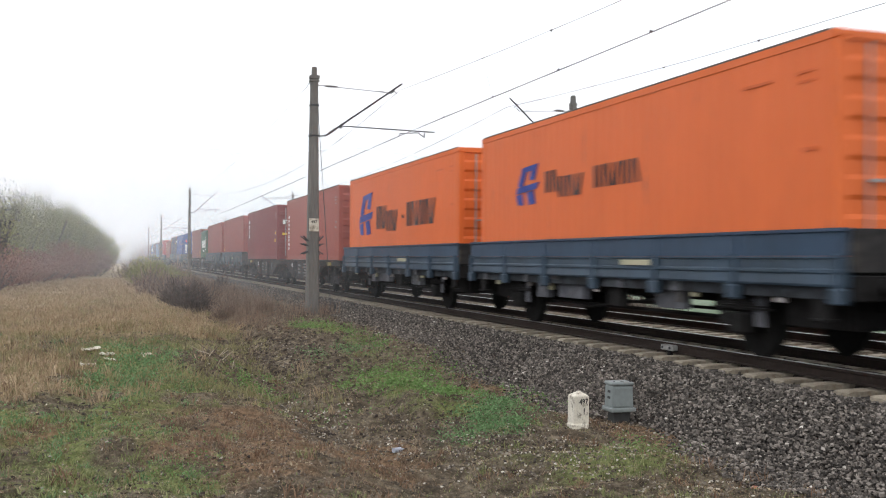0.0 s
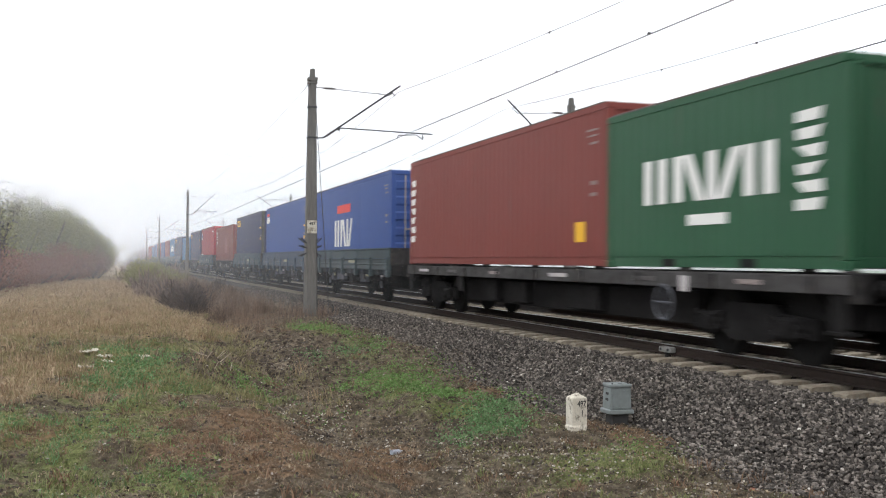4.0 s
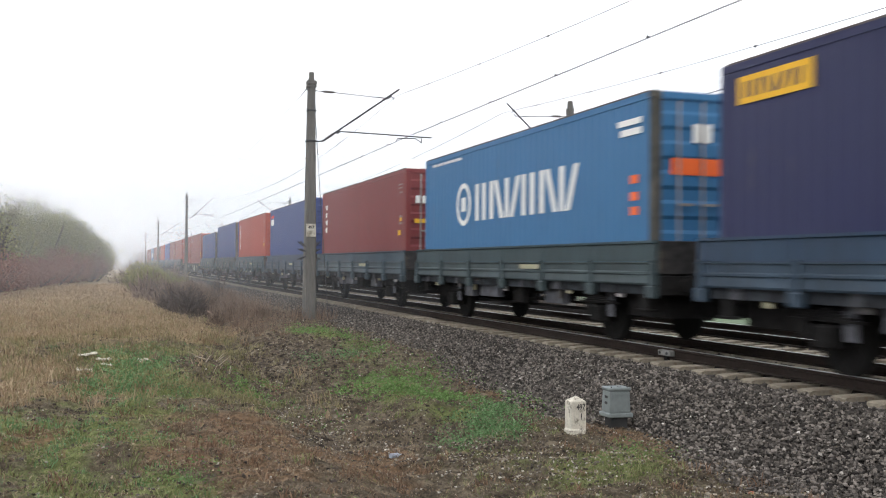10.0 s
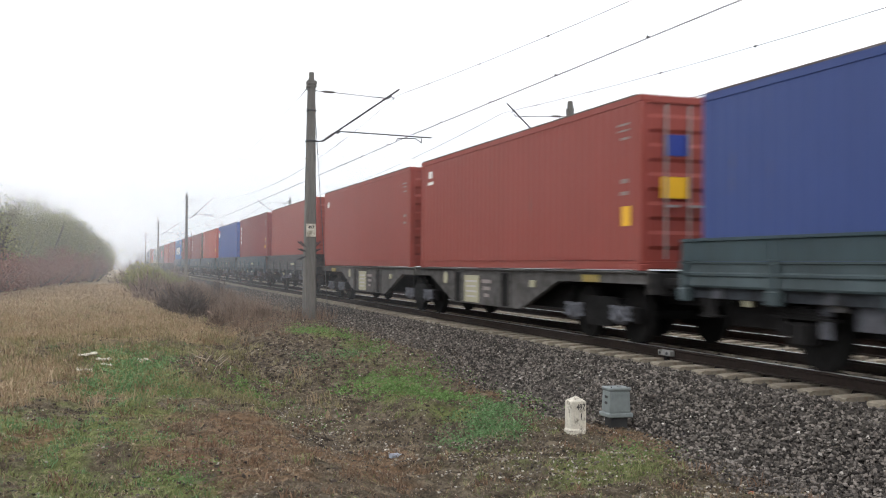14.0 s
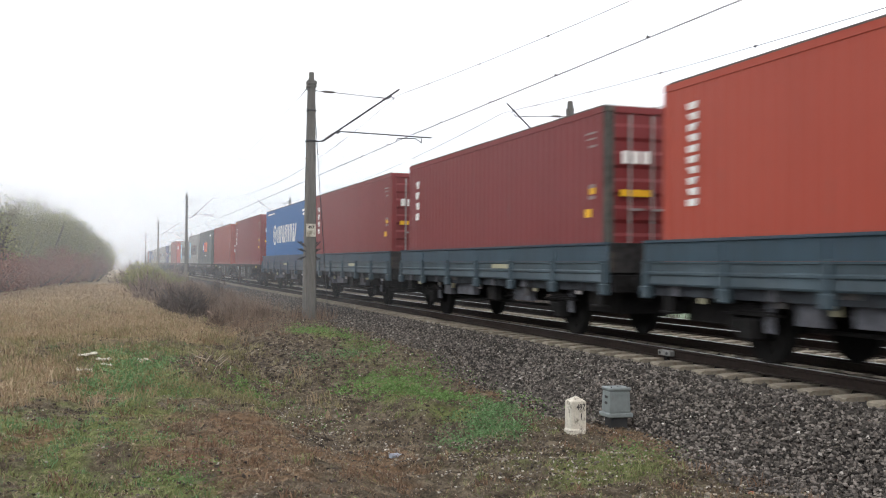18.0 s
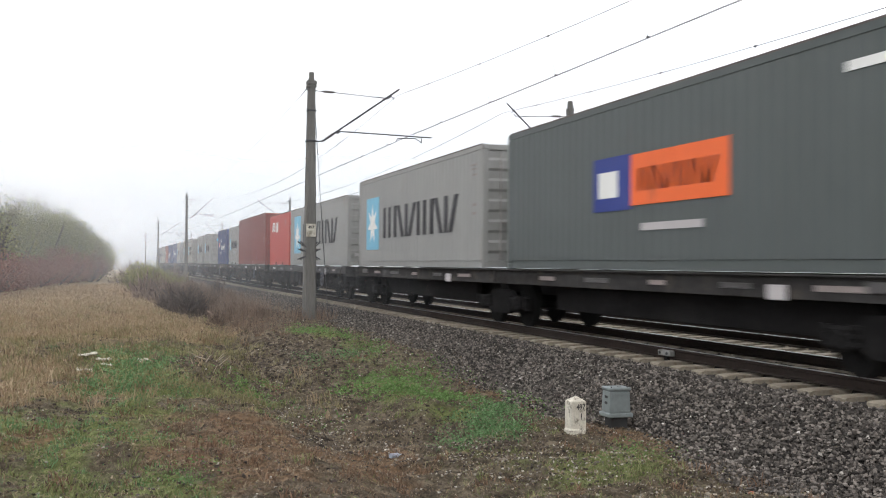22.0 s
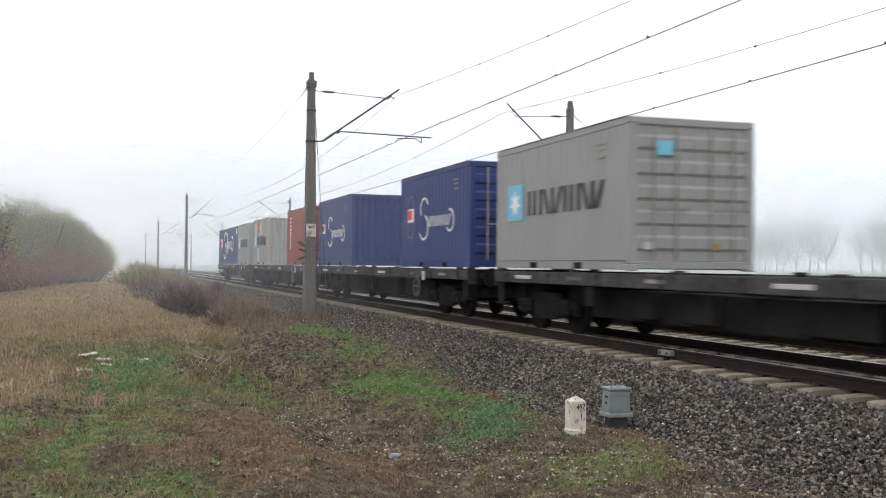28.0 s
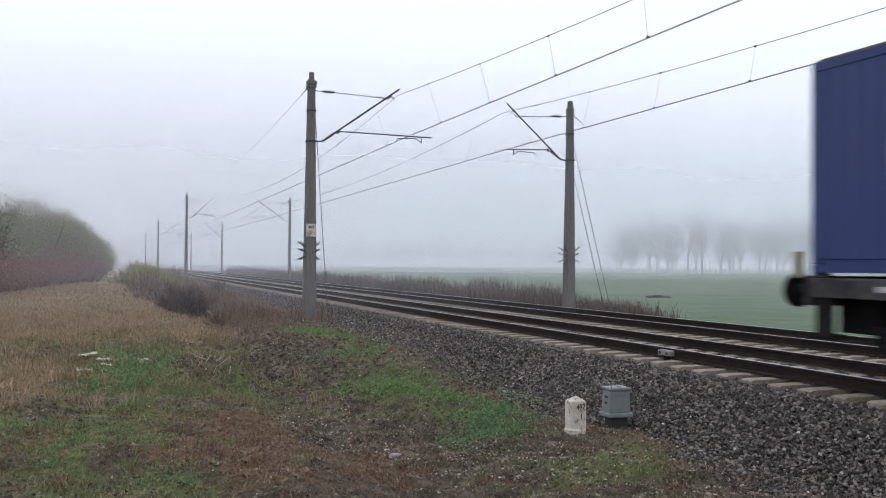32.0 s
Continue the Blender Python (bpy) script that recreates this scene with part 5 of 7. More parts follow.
for front, back, c1, c2, h1, h2, m1, m2, l1, l2 in (
        (49.97, 65.24, "faded_red", "maroon", True, True, [stack("white", 0.55, 0.82, 0.5, 2.2, 9), door_mark("white", 0.3, 0.55, 1.9, 2.05)] + DATA, THREE, "faded red long container with small white markings", "maroon long container with white and yellow markings"),
        (449.55, 464.69, "maroon", "rust", True, True, THREE + [block("yellow", 0.15, 0.7, 2.76, 2.8)], BOXED, "maroon long container with white and yellow markings", "rust-red long container with a red door label"),
        (198.45, 211.78, "navy", "sky_blue", True, False, YELLOW, DATA, "navy-blue long container with a yellow badge", "plain sky-blue low container on a bogie wagon"),
        (323.92, 337.18, "rust", "rust", True, True, [block("white", 0.62, 1.1, 2.22, 2.3), block("white", 0.7, 1.0, 2.4, 2.58), block("yellow", 11.55, 11.85, 0.75, 1.08), door_mark("logo_blue", -0.8, -0.35, 1.9, 2.25), door_mark("yellow", -0.85, -0.3, 1.2, 1.55)] + DATA,
         [block("white", 0.6, 0.9, 2.3, 2.5)] + DATA, "rust-red long container with yellow and blue labels", "rust-red long container with faint markings"),
        (479.15, 492.88, "slate", "light_grey", True, True, BADGE, SEVEN, "slate-grey long container with a blue and orange badge", "light grey long container with a blue star badge")):
    container(l1, c1, front, high=h1, marks=m1, doors=c1 != "slate")
    container(l2, c2, back, high=h2, marks=m2)
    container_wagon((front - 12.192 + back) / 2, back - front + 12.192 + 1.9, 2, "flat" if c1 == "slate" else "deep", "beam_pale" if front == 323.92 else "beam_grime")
GREEN = [word("white", 1.3, 4.9, 1.0, 1.7, 4, thick=0.34), stack("white", 5.1, 5.6, 0.75, 2.08, 6), block("white", 2.6, 3.6, 0.64, 0.8)]
CORAL = [word("white", 0.85, 1.85, 1.72, 2.2, 2, 0.15), word("white", 2.1, 2.8, 1.68, 2.18, 1, 0.15, 0.4)] + SHORT_DATA
TWO_LINE = [block("cyan", 0.75, 1.55, 0.95, 1.8), emblem_star(1.15, 1.38, 0.3), word("black", 2.05, 4.9, 1.4, 1.8, 6), word("black", 2.05, 4.95, 0.95, 1.24, 7)] + SHORT_DATA
PATCH = [block("rust_patch", 1.75, 2.6, 1.8, 2.45), block("pale", 2.68, 3.5, 1.7, 2.42), block("pale", 0.75, 1.6, 1.85, 2.42), block("pale", 1.75, 2.6, 0.22, 0.95)] + SEVEN_SHORT
ship = "on a long flat wagon"
LONG_LOADS = (
    ((101.65, "green", False, False, GREEN, "dark green short container with white lettering bars"), (113.79, "red_brown", True, True, [stack("white", 0.15, 0.55, 0.62, 2.45, 7), block("yellow", 10.9, 11.3, 0.45, 0.82)] + DATA, "red-brown long container with white lettering bars")),
    ((506.86, "light_grey", True, False, SEVEN, "light grey low container with a blue star badge"), (513.35, "coral", False, False, CORAL, "coral-red short container with white lettering bars")),
    ((527.3, "red_brown", True, True, [door_mark("red", 0.3, 0.6, 1.9, 2.1)] + DATA, "red-brown long container " + ship), (533.34, "light_grey", False, False, SEVEN_SHORT, "light grey short container with a star badge")),
    ((540.98, "deep_blue", False, False, SCRIPT, "deep blue short container with white script strokes"), (553.54, "light_grey", False, False, SEVEN_SHORT, "light grey short container with a star badge")),
    ((561.20, "light_grey", False, False, SEVEN_SHORT, "light grey short container with a star badge"), (573.75, "warm_grey", False, False, TWO_LINE, "weathered grey short container with two lettering lines")),
    ((581.31, "warm_grey", False, False, TWO_LINE, "weathered grey short container with two lettering lines"), (593.69, "light_grey", False, False, SEVEN_SHORT, "light grey short container with a star badge")),
    ((601.50, "deep_blue", False, False, SCRIPT, "deep blue short container with white script strokes"), (613.91, "deep_blue", False, False, SCRIPT, "deep blue short container with white script strokes")),
    ((621.69, "burnt_orange", False, False, [stack("white", 0.86, 1.12, 0.78, 2.32, 9)] + SHORT_DATA, "burnt-orange short container with white lettering bars"), (633.93, "warm_grey", False, False, PATCH, "weathered grey short container with an orange patch")),
    ((641.82, "light_grey", False, False, SEVEN_SHORT, "light grey short container with a star badge"), (654.09, "deep_blue", True, False, SCRIPT_LONG, "deep blue long container with white script strokes")))
BLIND = (101.65, 540.98, 613.91, 633.93)
for pair in LONG_LOADS:
    for rear, colour, long, high, marks, label in pair:
        container(label, colour, rear, long, high, rear not in BLIND, list(marks) + ([door_mark("cyan", -0.7, -0.4, 1.95, 2.2), door_mark("grey", -0.95, -0.75, 0.36, 0.48), door_mark("dull_yellow", 0.38, 0.52, 0.36, 0.48)] if "star" in label or "two lettering" in label else []))
    last_wagon = long_flat_wagon((pair[0][0] - (12.192 if pair[0][2] else 6.058) + pair[1][0]) / 2)
# the tail signal of the last wagon
panel(last_wagon, "tail_lamp", INK["cream"], -1.16, 9.46, 1.36, 0.13, 0.06, 0.34, "pale tail signal plate on a bracket")



# ---- loose stones of the ballast ----
def bed_height(x):
    return np.interp(x, [6.3, 6.45, 7.75, 8.0, 14.4, 14.65, 15.9], [-1.0, -0.86, -0.25, -0.235, -0.235, -0.25, -0.86])


def scatter(points, size, rnd, flat_=0.7):
    """Small angular stones at the points: a jittered block each."""
    n = len(points)
    base = np.array([(-1, -1, -1), (1, -1, -1), (1, 1, -1), (-1, 1, -1), (-1, -1, 1), (1, -1, 1), (1, 1, 1), (-1, 1, 1)], float)
    quad = np.array([(0, 3, 2, 1), (4, 5, 6, 7), (0, 1, 5, 4), (1, 2, 6, 5), (2, 3, 7, 6), (3, 0, 4, 7)])
    v = base[None] * rnd.uniform(0.3, 1.05, (n, 8, 3)) * (size[:, None, None] * 0.5) * np.stack([rnd.uniform(0.85, 1.5, n), rnd.uniform(0.8, 1.2, n), np.full(n, flat_ * 1.15)], -1)[:, None]
    a, b = rnd.uniform(0, math.tau, n), rnd.uniform(-1.2, 1.2, n)
    ca, sa, cb, sb = np.cos(a)[:, None], np.sin(a)[:, None], np.cos(b)[:, None], np.sin(b)[:, None]
    y = v[..., 1] * cb - v[..., 2] * sb
    z = v[..., 1] * sb + v[..., 2] * cb
    x = v[..., 0] * ca - y * sa
    y = v[..., 0] * sa + y * ca
    verts = np.stack([x, y, z], -1) + np.asarray(points)[:, None]
    faces = quad[None] + 8 * np.arange(n)[:, None, None]
    return verts.reshape(-1, 3), faces.reshape(-1, 4)


def stones():
    rnd = np.random.default_rng(11)
    xs, ys = [], []
    for x0, x1, y0, y1, per in ((5.9, 8.12, 6.5, 17, 1450), (5.9, 8.12, 17, 32, 700), (5.9, 8.12, 32, 60, 200), (8.1, 14.5, 6, 24, 65), (8.1, 14.5, 24, 45, 30), (5.9, 8.12, -8, 6.5, 110)):
        n = int((x1 - x0) * (y1 - y0) * per)
        xs.append(rnd.uniform(x0, x1, n)), ys.append(rnd.uniform(y0, y1, n))
    x, y = np.concatenate(xs), np.concatenate(ys)
    ragged = 6.02 + 0.55 * np.exp(-((y - 11.5) / 1.0) ** 2) + 0.3 * smooth01(15, 20, y) + 0.18 * np.sin(y * 1.3) + 0.12 * np.sin(y * 3.7 + 1) + 0.12 * rnd.normal(size=len(x))
    keep = (x > ragged) & (np.abs(np.abs(x - NEAR_X) - 0.75) > 0.1) & (np.abs(np.abs(x - FAR_X) - 0.75) > 0.1)
    x, y = x[keep], y[keep]
    size = rnd.uniform(0.019, 0.043, len(x)) * np.where(rnd.random(len(x)) < 0.05, 1.35, 1)
    z = np.maximum(bed_height(x), ground_height(x, y)) + size * rnd.uniform(-0.5, 0.85, len(x)) - 0.02 * smooth01(7.5, 7.75, x)
    near_end = (np.abs((y - 5) / 0.6 - np.round((y - 5) / 0.6)) < 0.21) & (np.minimum(np.abs(x - NEAR_X), np.abs(x - FAR_X)) < 1.27)
    z = np.where(near_end, -0.3, z)
    packed = np.minimum(np.abs(x - NEAR_X), np.abs(x - FAR_X)) < 0.6
    z = np.where(packed, -0.186 + size * rnd.uniform(-0.5, 0.3, len(x)), z)
    for inside, name, mat, label in ((x < 8.45, "ballast_stones", M["stones"], "loose grey and brown crushed stone"),
                                     (x >= 8.45, "oily_ballast", islands("oily_stones", (0.012, 0.0105, 0.0095), (0.04, 0.033, 0.029), (0.11, 0.095, 0.082)), "dark oil-stained crushed stone between the rails")):
        v, f = scatter(np.stack([x, y, z], -1)[inside], size[inside], rnd, 0.8)
        raw(name, v.tolist(), f.tolist(), mat, label, "gravel", "stuff")
    pick = rnd.random(len(x)) < 0.007
    v, f = scatter(np.stack([x, y, z + 0.012], -1)[pick & (x < 8.1)], size[pick & (x < 8.1)] * 0.9, rnd, 0.8)
    raw("pale_ballast", v.tolist(), f.tolist(), islands("pale_stones", (0.3, 0.27, 0.24), (0.42, 0.39, 0.35), (0.55, 0.52, 0.47)), "single pale stones among the ballast", "gravel", "stuff")
    n = 110000
    y = 6.3 + 27 * rnd.random(n) ** 1.5
    x = rnd.uniform(-0.1 * y - 0.3, 6.5, n)
    keep = rnd.random(n) < 0.5 * chip_share(x, y)
    x, y = x[keep], y[keep]
    size = 0.009 + 0.026 * rnd.random(len(x)) ** 2.2
    v, f = scatter(np.stack([x, y, ground_height(x, y) + 0.008], -1), size, rnd, 0.5)
    raw("scattered_chips", v.tolist(), f.tolist(), islands("pale_chips", (0.045, 0.036, 0.03), (0.14, 0.118, 0.096), (0.5, 0.46, 0.39)), "pale stone chips strewn over the soil", "gravel", "stuff")
    n = 26000
    y = 6.3 + 22 * rnd.random(n) ** 1.5
    x = rnd.uniform(-0.1 * y - 0.3, 6.5, n)
    keep = rnd.random(n) < 0.34 * chip_share(x, y) * rough(x, y, 4.5, 17) ** 1.5
    x, y = x[keep], y[keep]
    size = 0.009 + 0.021 * rnd.random(len(x)) ** 2.5
    v, f = scatter(np.stack([x, y, ground_height(x, y) + 0.01], -1), size, rnd, 0.6)
    raw("white_pebbles", v.tolist(), f.tolist(), islands("white_pebbles", (0.22, 0.2, 0.165), (0.4, 0.37, 0.32), (0.66, 0.63, 0.56)), "bright limestone pebbles lying on the soil", "gravel", "stuff")
    n = 60000
    y = 6.3 + 34 * rnd.random(n) ** 1.4
    x = rnd.uniform(-0.1 * y - 0.3, 6.4, n)
    lumpy = 0.1 + 1.3 * bare_share(x, y) + near(x, y, 1.6, 18.4, 0.6, 1.8) + near(x, y, 3.5, 22.5, 0.9, 3.2) + 0.7 * near(x, y, 4.0, 12.9, 0.5, 0.5) + 0.6 * near(x, y, 4.3, 10.9, 0.5, 0.4) + near(x, y, 4.5, 13.6, 0.5, 0.5) + 0.8 * near(x, y, 0.0, 12.8, 0.5, 0.5) + 0.5 * near(x, y, 3.9, 12.6, 0.8, 2.5) + 0.6 * near(x, y, 5.2, 30, 0.9, 8) + 0.5 * near(x, y, 6.1, 16, 0.35, 12) + 0.35 * near(x, y, -0.5, 9.2, 1.5, 1)
    keep = rnd.random(n) < 0.7 * lumpy
    x, y = x[keep], y[keep]
    size = 0.014 + 0.06 * rnd.random(len(x)) ** 2 * (0.6 + 0.5 * smooth01(12, 20, y))
    v, f = scatter(np.stack([x, y, ground_height(x, y) + 0.004], -1), size, rnd, 0.6)
    raw("soil_clods", v.tolist(), f.tolist(), islands("dark_clods", (0.028, 0.021, 0.017), (0.065, 0.05, 0.04), (0.12, 0.096, 0.076)), "dark crumbs and clods of damp soil", "soil", "stuff")


stones()


# ---- ground cover ----
def blades(name, x, y, height, width, lean, mat, label, rnd, base=None):
    """Thin bent blades, each of two pieces, standing on the ground."""
    n = len(x)
    z = (ground_height(x, y) if base is None else base) - 0.01
    a, t = rnd.uniform(0, math.tau, n), rnd.uniform(0, math.tau, n)
    dx, dy = np.cos(a) * width * 0.5, np.sin(a) * width * 0.5
    lx, ly = np.cos(t) * lean * height, np.sin(t) * lean * height
    p = np.stack([np.stack([x - dx, y - dy, z], -1), np.stack([x + dx, y + dy, z], -1),
                  np.stack([x + lx * 0.35 + dx * 0.8, y + ly * 0.35 + dy * 0.8, z + height * 0.6], -1), np.stack([x + lx * 0.35 - dx * 0.8, y + ly * 0.35 - dy * 0.8, z + height * 0.6], -1),
                  np.stack([x + lx, y + ly, z + height * (1 - 0.3 * lean)], -1)], 1)
    k = 5 * np.arange(n)[:, None]
    faces = (np.array([0, 1, 2, 3]) + k).tolist() + (np.array([3, 2, 4]) + k).tolist()
    return raw(name, p.reshape(-1, 3).tolist(), faces, mat, label, "grass", "stuff")


def leaves_at(name, p, size, mat, label, rnd, category="plants", parent=None):
    """Small folded leaves, each a pair of triangles, turned at random."""
    n = len(p)
    d = rnd.normal(size=(n, 3))
    d /= np.linalg.norm(d, axis=1)[:, None]
    e = np.cross(d, rnd.normal(size=(n, 3)))
    e /= np.linalg.norm(e, axis=1)[:, None] + 1e-9
    s = np.asarray(size)[:, None] if np.ndim(size) else size
    up = np.cross(d, e) * s * 0.18
    q = np.stack([p - d * s * 0.5, p + e * s * 0.32 + up, p + d * s * 0.5, p - e * s * 0.32 + up], 1)
    k = 4 * np.arange(n)[:, None]
    faces = (np.array([0, 1, 2]) + k).tolist() + (np.array([0, 2, 3]) + k).tolist()
    ob = raw(name, q.reshape(-1, 3).tolist(), faces, mat, label, category, "" if parent else "stuff")
    if parent:
        ob.parent = parent
    return ob


GRASS = {
    "dull": islands("dull_green_grass", (0.135, 0.126, 0.058), (0.205, 0.188, 0.09), (0.29, 0.258, 0.14)),
    "straw": islands("dry_straw_grass", (0.232, 0.162, 0.1), (0.32, 0.236, 0.147), (0.4, 0.312, 0.205)),
    "green": islands("green_grass", (0.1, 0.118, 0.042), (0.178, 0.205, 0.078), (0.285, 0.29, 0.135)),
    "brown": islands("withered_brown_stems", (0.09, 0.063, 0.045), (0.17, 0.124, 0.088), (0.29, 0.225, 0.162)),
    "russet": islands("russet_grass", (0.105, 0.06, 0.038), (0.185, 0.112, 0.07), (0.28, 0.185, 0.118)),
    "reed": islands("withered_weed_stems", (0.05, 0.038, 0.032), (0.096, 0.074, 0.06), (0.165, 0.125, 0.1)),
    "thicket": islands("warm_brown_stems", (0.095, 0.066, 0.05), (0.17, 0.12, 0.09), (0.265, 0.196, 0.148)),
    "weed": islands("broad_green_weeds", (0.07, 0.13, 0.034), (0.125, 0.225, 0.064), (0.2, 0.31, 0.115)),
    "weed_dark": islands("bluish_green_weeds", (0.065, 0.125, 0.05), (0.115, 0.21, 0.085), (0.18, 0.29, 0.135)),
    "litter": islands("fallen_leaves", (0.07, 0.047, 0.03), (0.15, 0.105, 0.066), (0.38, 0.31, 0.21)),
}


def cover():
    rnd = np.random.default_rng(5)

    def sown(n, y0, y1, power, x1, share):
        y = y0 + (y1 - y0) * rnd.random(n) ** power
        x = rnd.uniform(-0.1 * y - 0.4, x1, n)
        even = 0.75 * smooth01(17, 26, y)
        keep = rnd.random(n) < share(x, y) * (1 - 0.92 * bare_share(x, y)) * ((0.08 + 4.4 * rough(x, y, 2.6, 14) * rough(x, y, 6.5, 15)) * (1 - even) + even * (0.5 + 1.1 * rough(x, y, 0.7, 16)))
        return x[keep], y[keep]

    # straw-coloured meadow
    x, y = sown(130000, 15, 80, 1.35, 3.7, lambda x, y: straw_share(x, y) ** 2)
    k = len(x)
    blades("dry_grass", x, y, rnd.uniform(0.07, 0.26, k) * (0.6 + 0.5 * smooth01(16, 30, y)), rnd.uniform(0.005, 0.011, k) * (1 + 1.5 * smooth01(25, 60, y)), rnd.uniform(0.4, 1.5, k), GRASS["straw"], "dry straw-coloured meadow grass", rnd)
    # short green turf
    x, y = sown(230000, 6.3, 30, 1.45, 6.3, lambda x, y: 0.9 * green_share(x, y) + 0.05)
    k = len(x)
    blades("green_grass", x, y, rnd.uniform(0.012, 0.05, k) * (1 + 0.5 * near(x, y, 0.7, 19, 1.4, 5)), rnd.uniform(0.005, 0.012, k), rnd.uniform(0.5, 1.8, k), GRASS["green"], "short green grass in patches", rnd)
    # withered reddish tangle
    x, y = sown(210000, 6.2, 32, 1.45, 6.4, lambda x, y: 0.75 * red_share(x, y) + 0.14)
    k = len(x)
    blades("withered_grass", x, y, rnd.uniform(0.012, 0.06, k) * (1 + 0.6 * (rnd.random(k) < 0.1)), rnd.uniform(0.004, 0.01, k), rnd.uniform(0.7, 2.2, k), GRASS["brown"], "withered brown grass lying flat", rnd)
    x, y = sown(60000, 6.2, 24, 1.4, 5.6, lambda x, y: 0.1 + 0.3 * straw_share(x, y) + 0.25 * chip_share(x, y))
    k = len(x)
    blades("bleached_grass", x, y, rnd.uniform(0.02, 0.07, k), rnd.uniform(0.004, 0.009, k), rnd.uniform(0.8, 2.2, k), GRASS["straw"], "bleached straw among the grass", rnd)
    # tufts: a hundred-odd blades to each square metre stand in clumps with bare soil between them
    def tufts(name, n, y0, y1, x1, share, per, wide, tall, key, label):
        cx, cy = sown(n, y0, y1, 1.35, x1, share)
        each = rnd.uniform(0.5, 1.4, len(cx))
        size = np.repeat(each, per)
        x, y = np.repeat(cx, per), np.repeat(cy, per)
        x, y = x + rnd.normal(0, wide, len(x)) * size, y + rnd.normal(0, wide, len(x)) * size
        blades(name, x, y, rnd.uniform(0.35, 1.0, len(x)) * tall * size, rnd.uniform(0.005, 0.012, len(x)), rnd.uniform(0.2, 1.1, len(x)), GRASS[key], label, rnd)

    tufts("green_tufts", 1500, 7, 27, 5.8, lambda x, y: 0.7 * green_share(x, y) + 0.03, 28, 0.05, 0.11, "green", "green grass standing in tufts")
    tufts("dark_tufts", 800, 7, 26, 3.2, lambda x, y: 0.8 * green_share(x, y), 24, 0.06, 0.1, "weed_dark", "bluish-green tufts in the turf")
    tufts("russet_tufts", 1500, 7, 28, 6.2, lambda x, y: 0.6 * red_share(x, y) + 0.08 + 0.5 * near(x, y, -1.2, 17.5, 0.7, 3), 24, 0.05, 0.13, "russet", "russet tufts of withered grass")
    tufts("russet_meadow", 500, 15, 36, 2.5, lambda x, y: 0.5 * straw_share(x, y) * rough(x, y, 0.6, 21), 24, 0.08, 0.24, "russet", "russet tufts in the dry meadow")
    tufts("straw_tufts", 1400, 14, 46, 3.6, lambda x, y: 0.7 * straw_share(x, y) + 0.04, 24, 0.07, 0.3, "straw", "straw-coloured tufts in the meadow")
    tufts("dull_tufts", 1500, 15, 50, 3.4, lambda x, y: 0.45 + 0 * x, 22, 0.08, 0.24, "dull", "dull green tufts in the meadow")
    # the same cover round the tripod and behind it
    x, y = rnd.uniform(-7, 6.2, 26000), rnd.uniform(-9, 6.3, 26000)
    half = rnd.random(26000) < 0.5
    for pick, key, name, label in ((half, "green", "turf_by_tripod", "short green grass round the tripod"), (~half, "brown", "withered_by_tripod", "withered grass round the tripod")):
        k = int(pick.sum())
        blades(name, x[pick], y[pick], rnd.uniform(0.03, 0.09, k), rnd.uniform(0.01, 0.02, k), rnd.uniform(0.5, 1.8, k), GRASS[key], label, rnd)
    # grey-brown thicket on the bank between the meadow and the mast
    n = 17000
    y = 25 + 55 * rnd.random(n) ** 1.4
    x = 4.4 + rnd.normal(0, 0.75, n) - 0.012 * (y - 25)
    keep = (x < 6.2) & (np.hypot(x - MAST_X, y - MAST_Y) > 0.5) & (rnd.random(n) < 1.2 - smooth01(4.9, 6.2, x)) & (wave(x, y, 1.7, 0.2) + 0.3 * rnd.normal(size=n) > 0.35) & (rnd.random(n) > near(x, y, 4.0, 24, 1.6, 5.5))
    x, y = x[keep], y[keep]
    k = len(x)
    blades("dead_stems", x, y, 0.1 + 0.8 * rnd.random(k) ** 1.6 * smooth01(24, 35, y), rnd.uniform(0.005, 0.012, k) * (1 + smooth01(30, 80, y)), rnd.uniform(0.05, 0.6, k), GRASS["thicket"], "tall dead grey-brown stems on the bank", rnd)
    n = 320
    g, r = rnd.uniform(0, math.tau, n), rnd.uniform(0.25, 0.9, n)
    x, y = MAST_X + np.cos(g) * r, MAST_Y + np.sin(g) * r
    blades("weeds_at_mast", x, y, rnd.uniform(0.1, 0.55, n), rnd.uniform(0.006, 0.015, n), rnd.uniform(0.1, 0.6, n), GRASS["thicket"], "dead weeds round the foot of the mast", rnd)
    # darker weeds scattered in the meadow
    cx, cy = sown(420, 19, 60, 1.3, 3.0, lambda x, y: 0.5 + 0 * x)
    x, y = np.repeat(cx, 14), np.repeat(cy, 14)
    x, y = x + rnd.normal(0, 0.09, len(x)), y + rnd.normal(0, 0.12, len(x))
    blades("meadow_weeds", x, y, rnd.uniform(0.08, 0.34, len(x)), rnd.uniform(0.006, 0.016, len(x)), rnd.uniform(0.2, 1.0, len(x)), GRASS["brown"], "small withered weeds in the meadow", rnd)
    x, y = sown(60000, 20, 70, 1.3, 3.4, lambda x, y: np.clip(1.6 * (wave(x, y, 1.1, 2.6) - 0.35), 0, 0.8))
    blades("meadow_green", x, y, rnd.uniform(0.05, 0.2, len(x)), rnd.uniform(0.006, 0.013, len(x)), rnd.uniform(0.4, 1.5, len(x)), GRASS["dull"], "dull green grass among the straw", rnd)
    # broad-leaved weeds in clumps on the slope
    pts, low = [], []
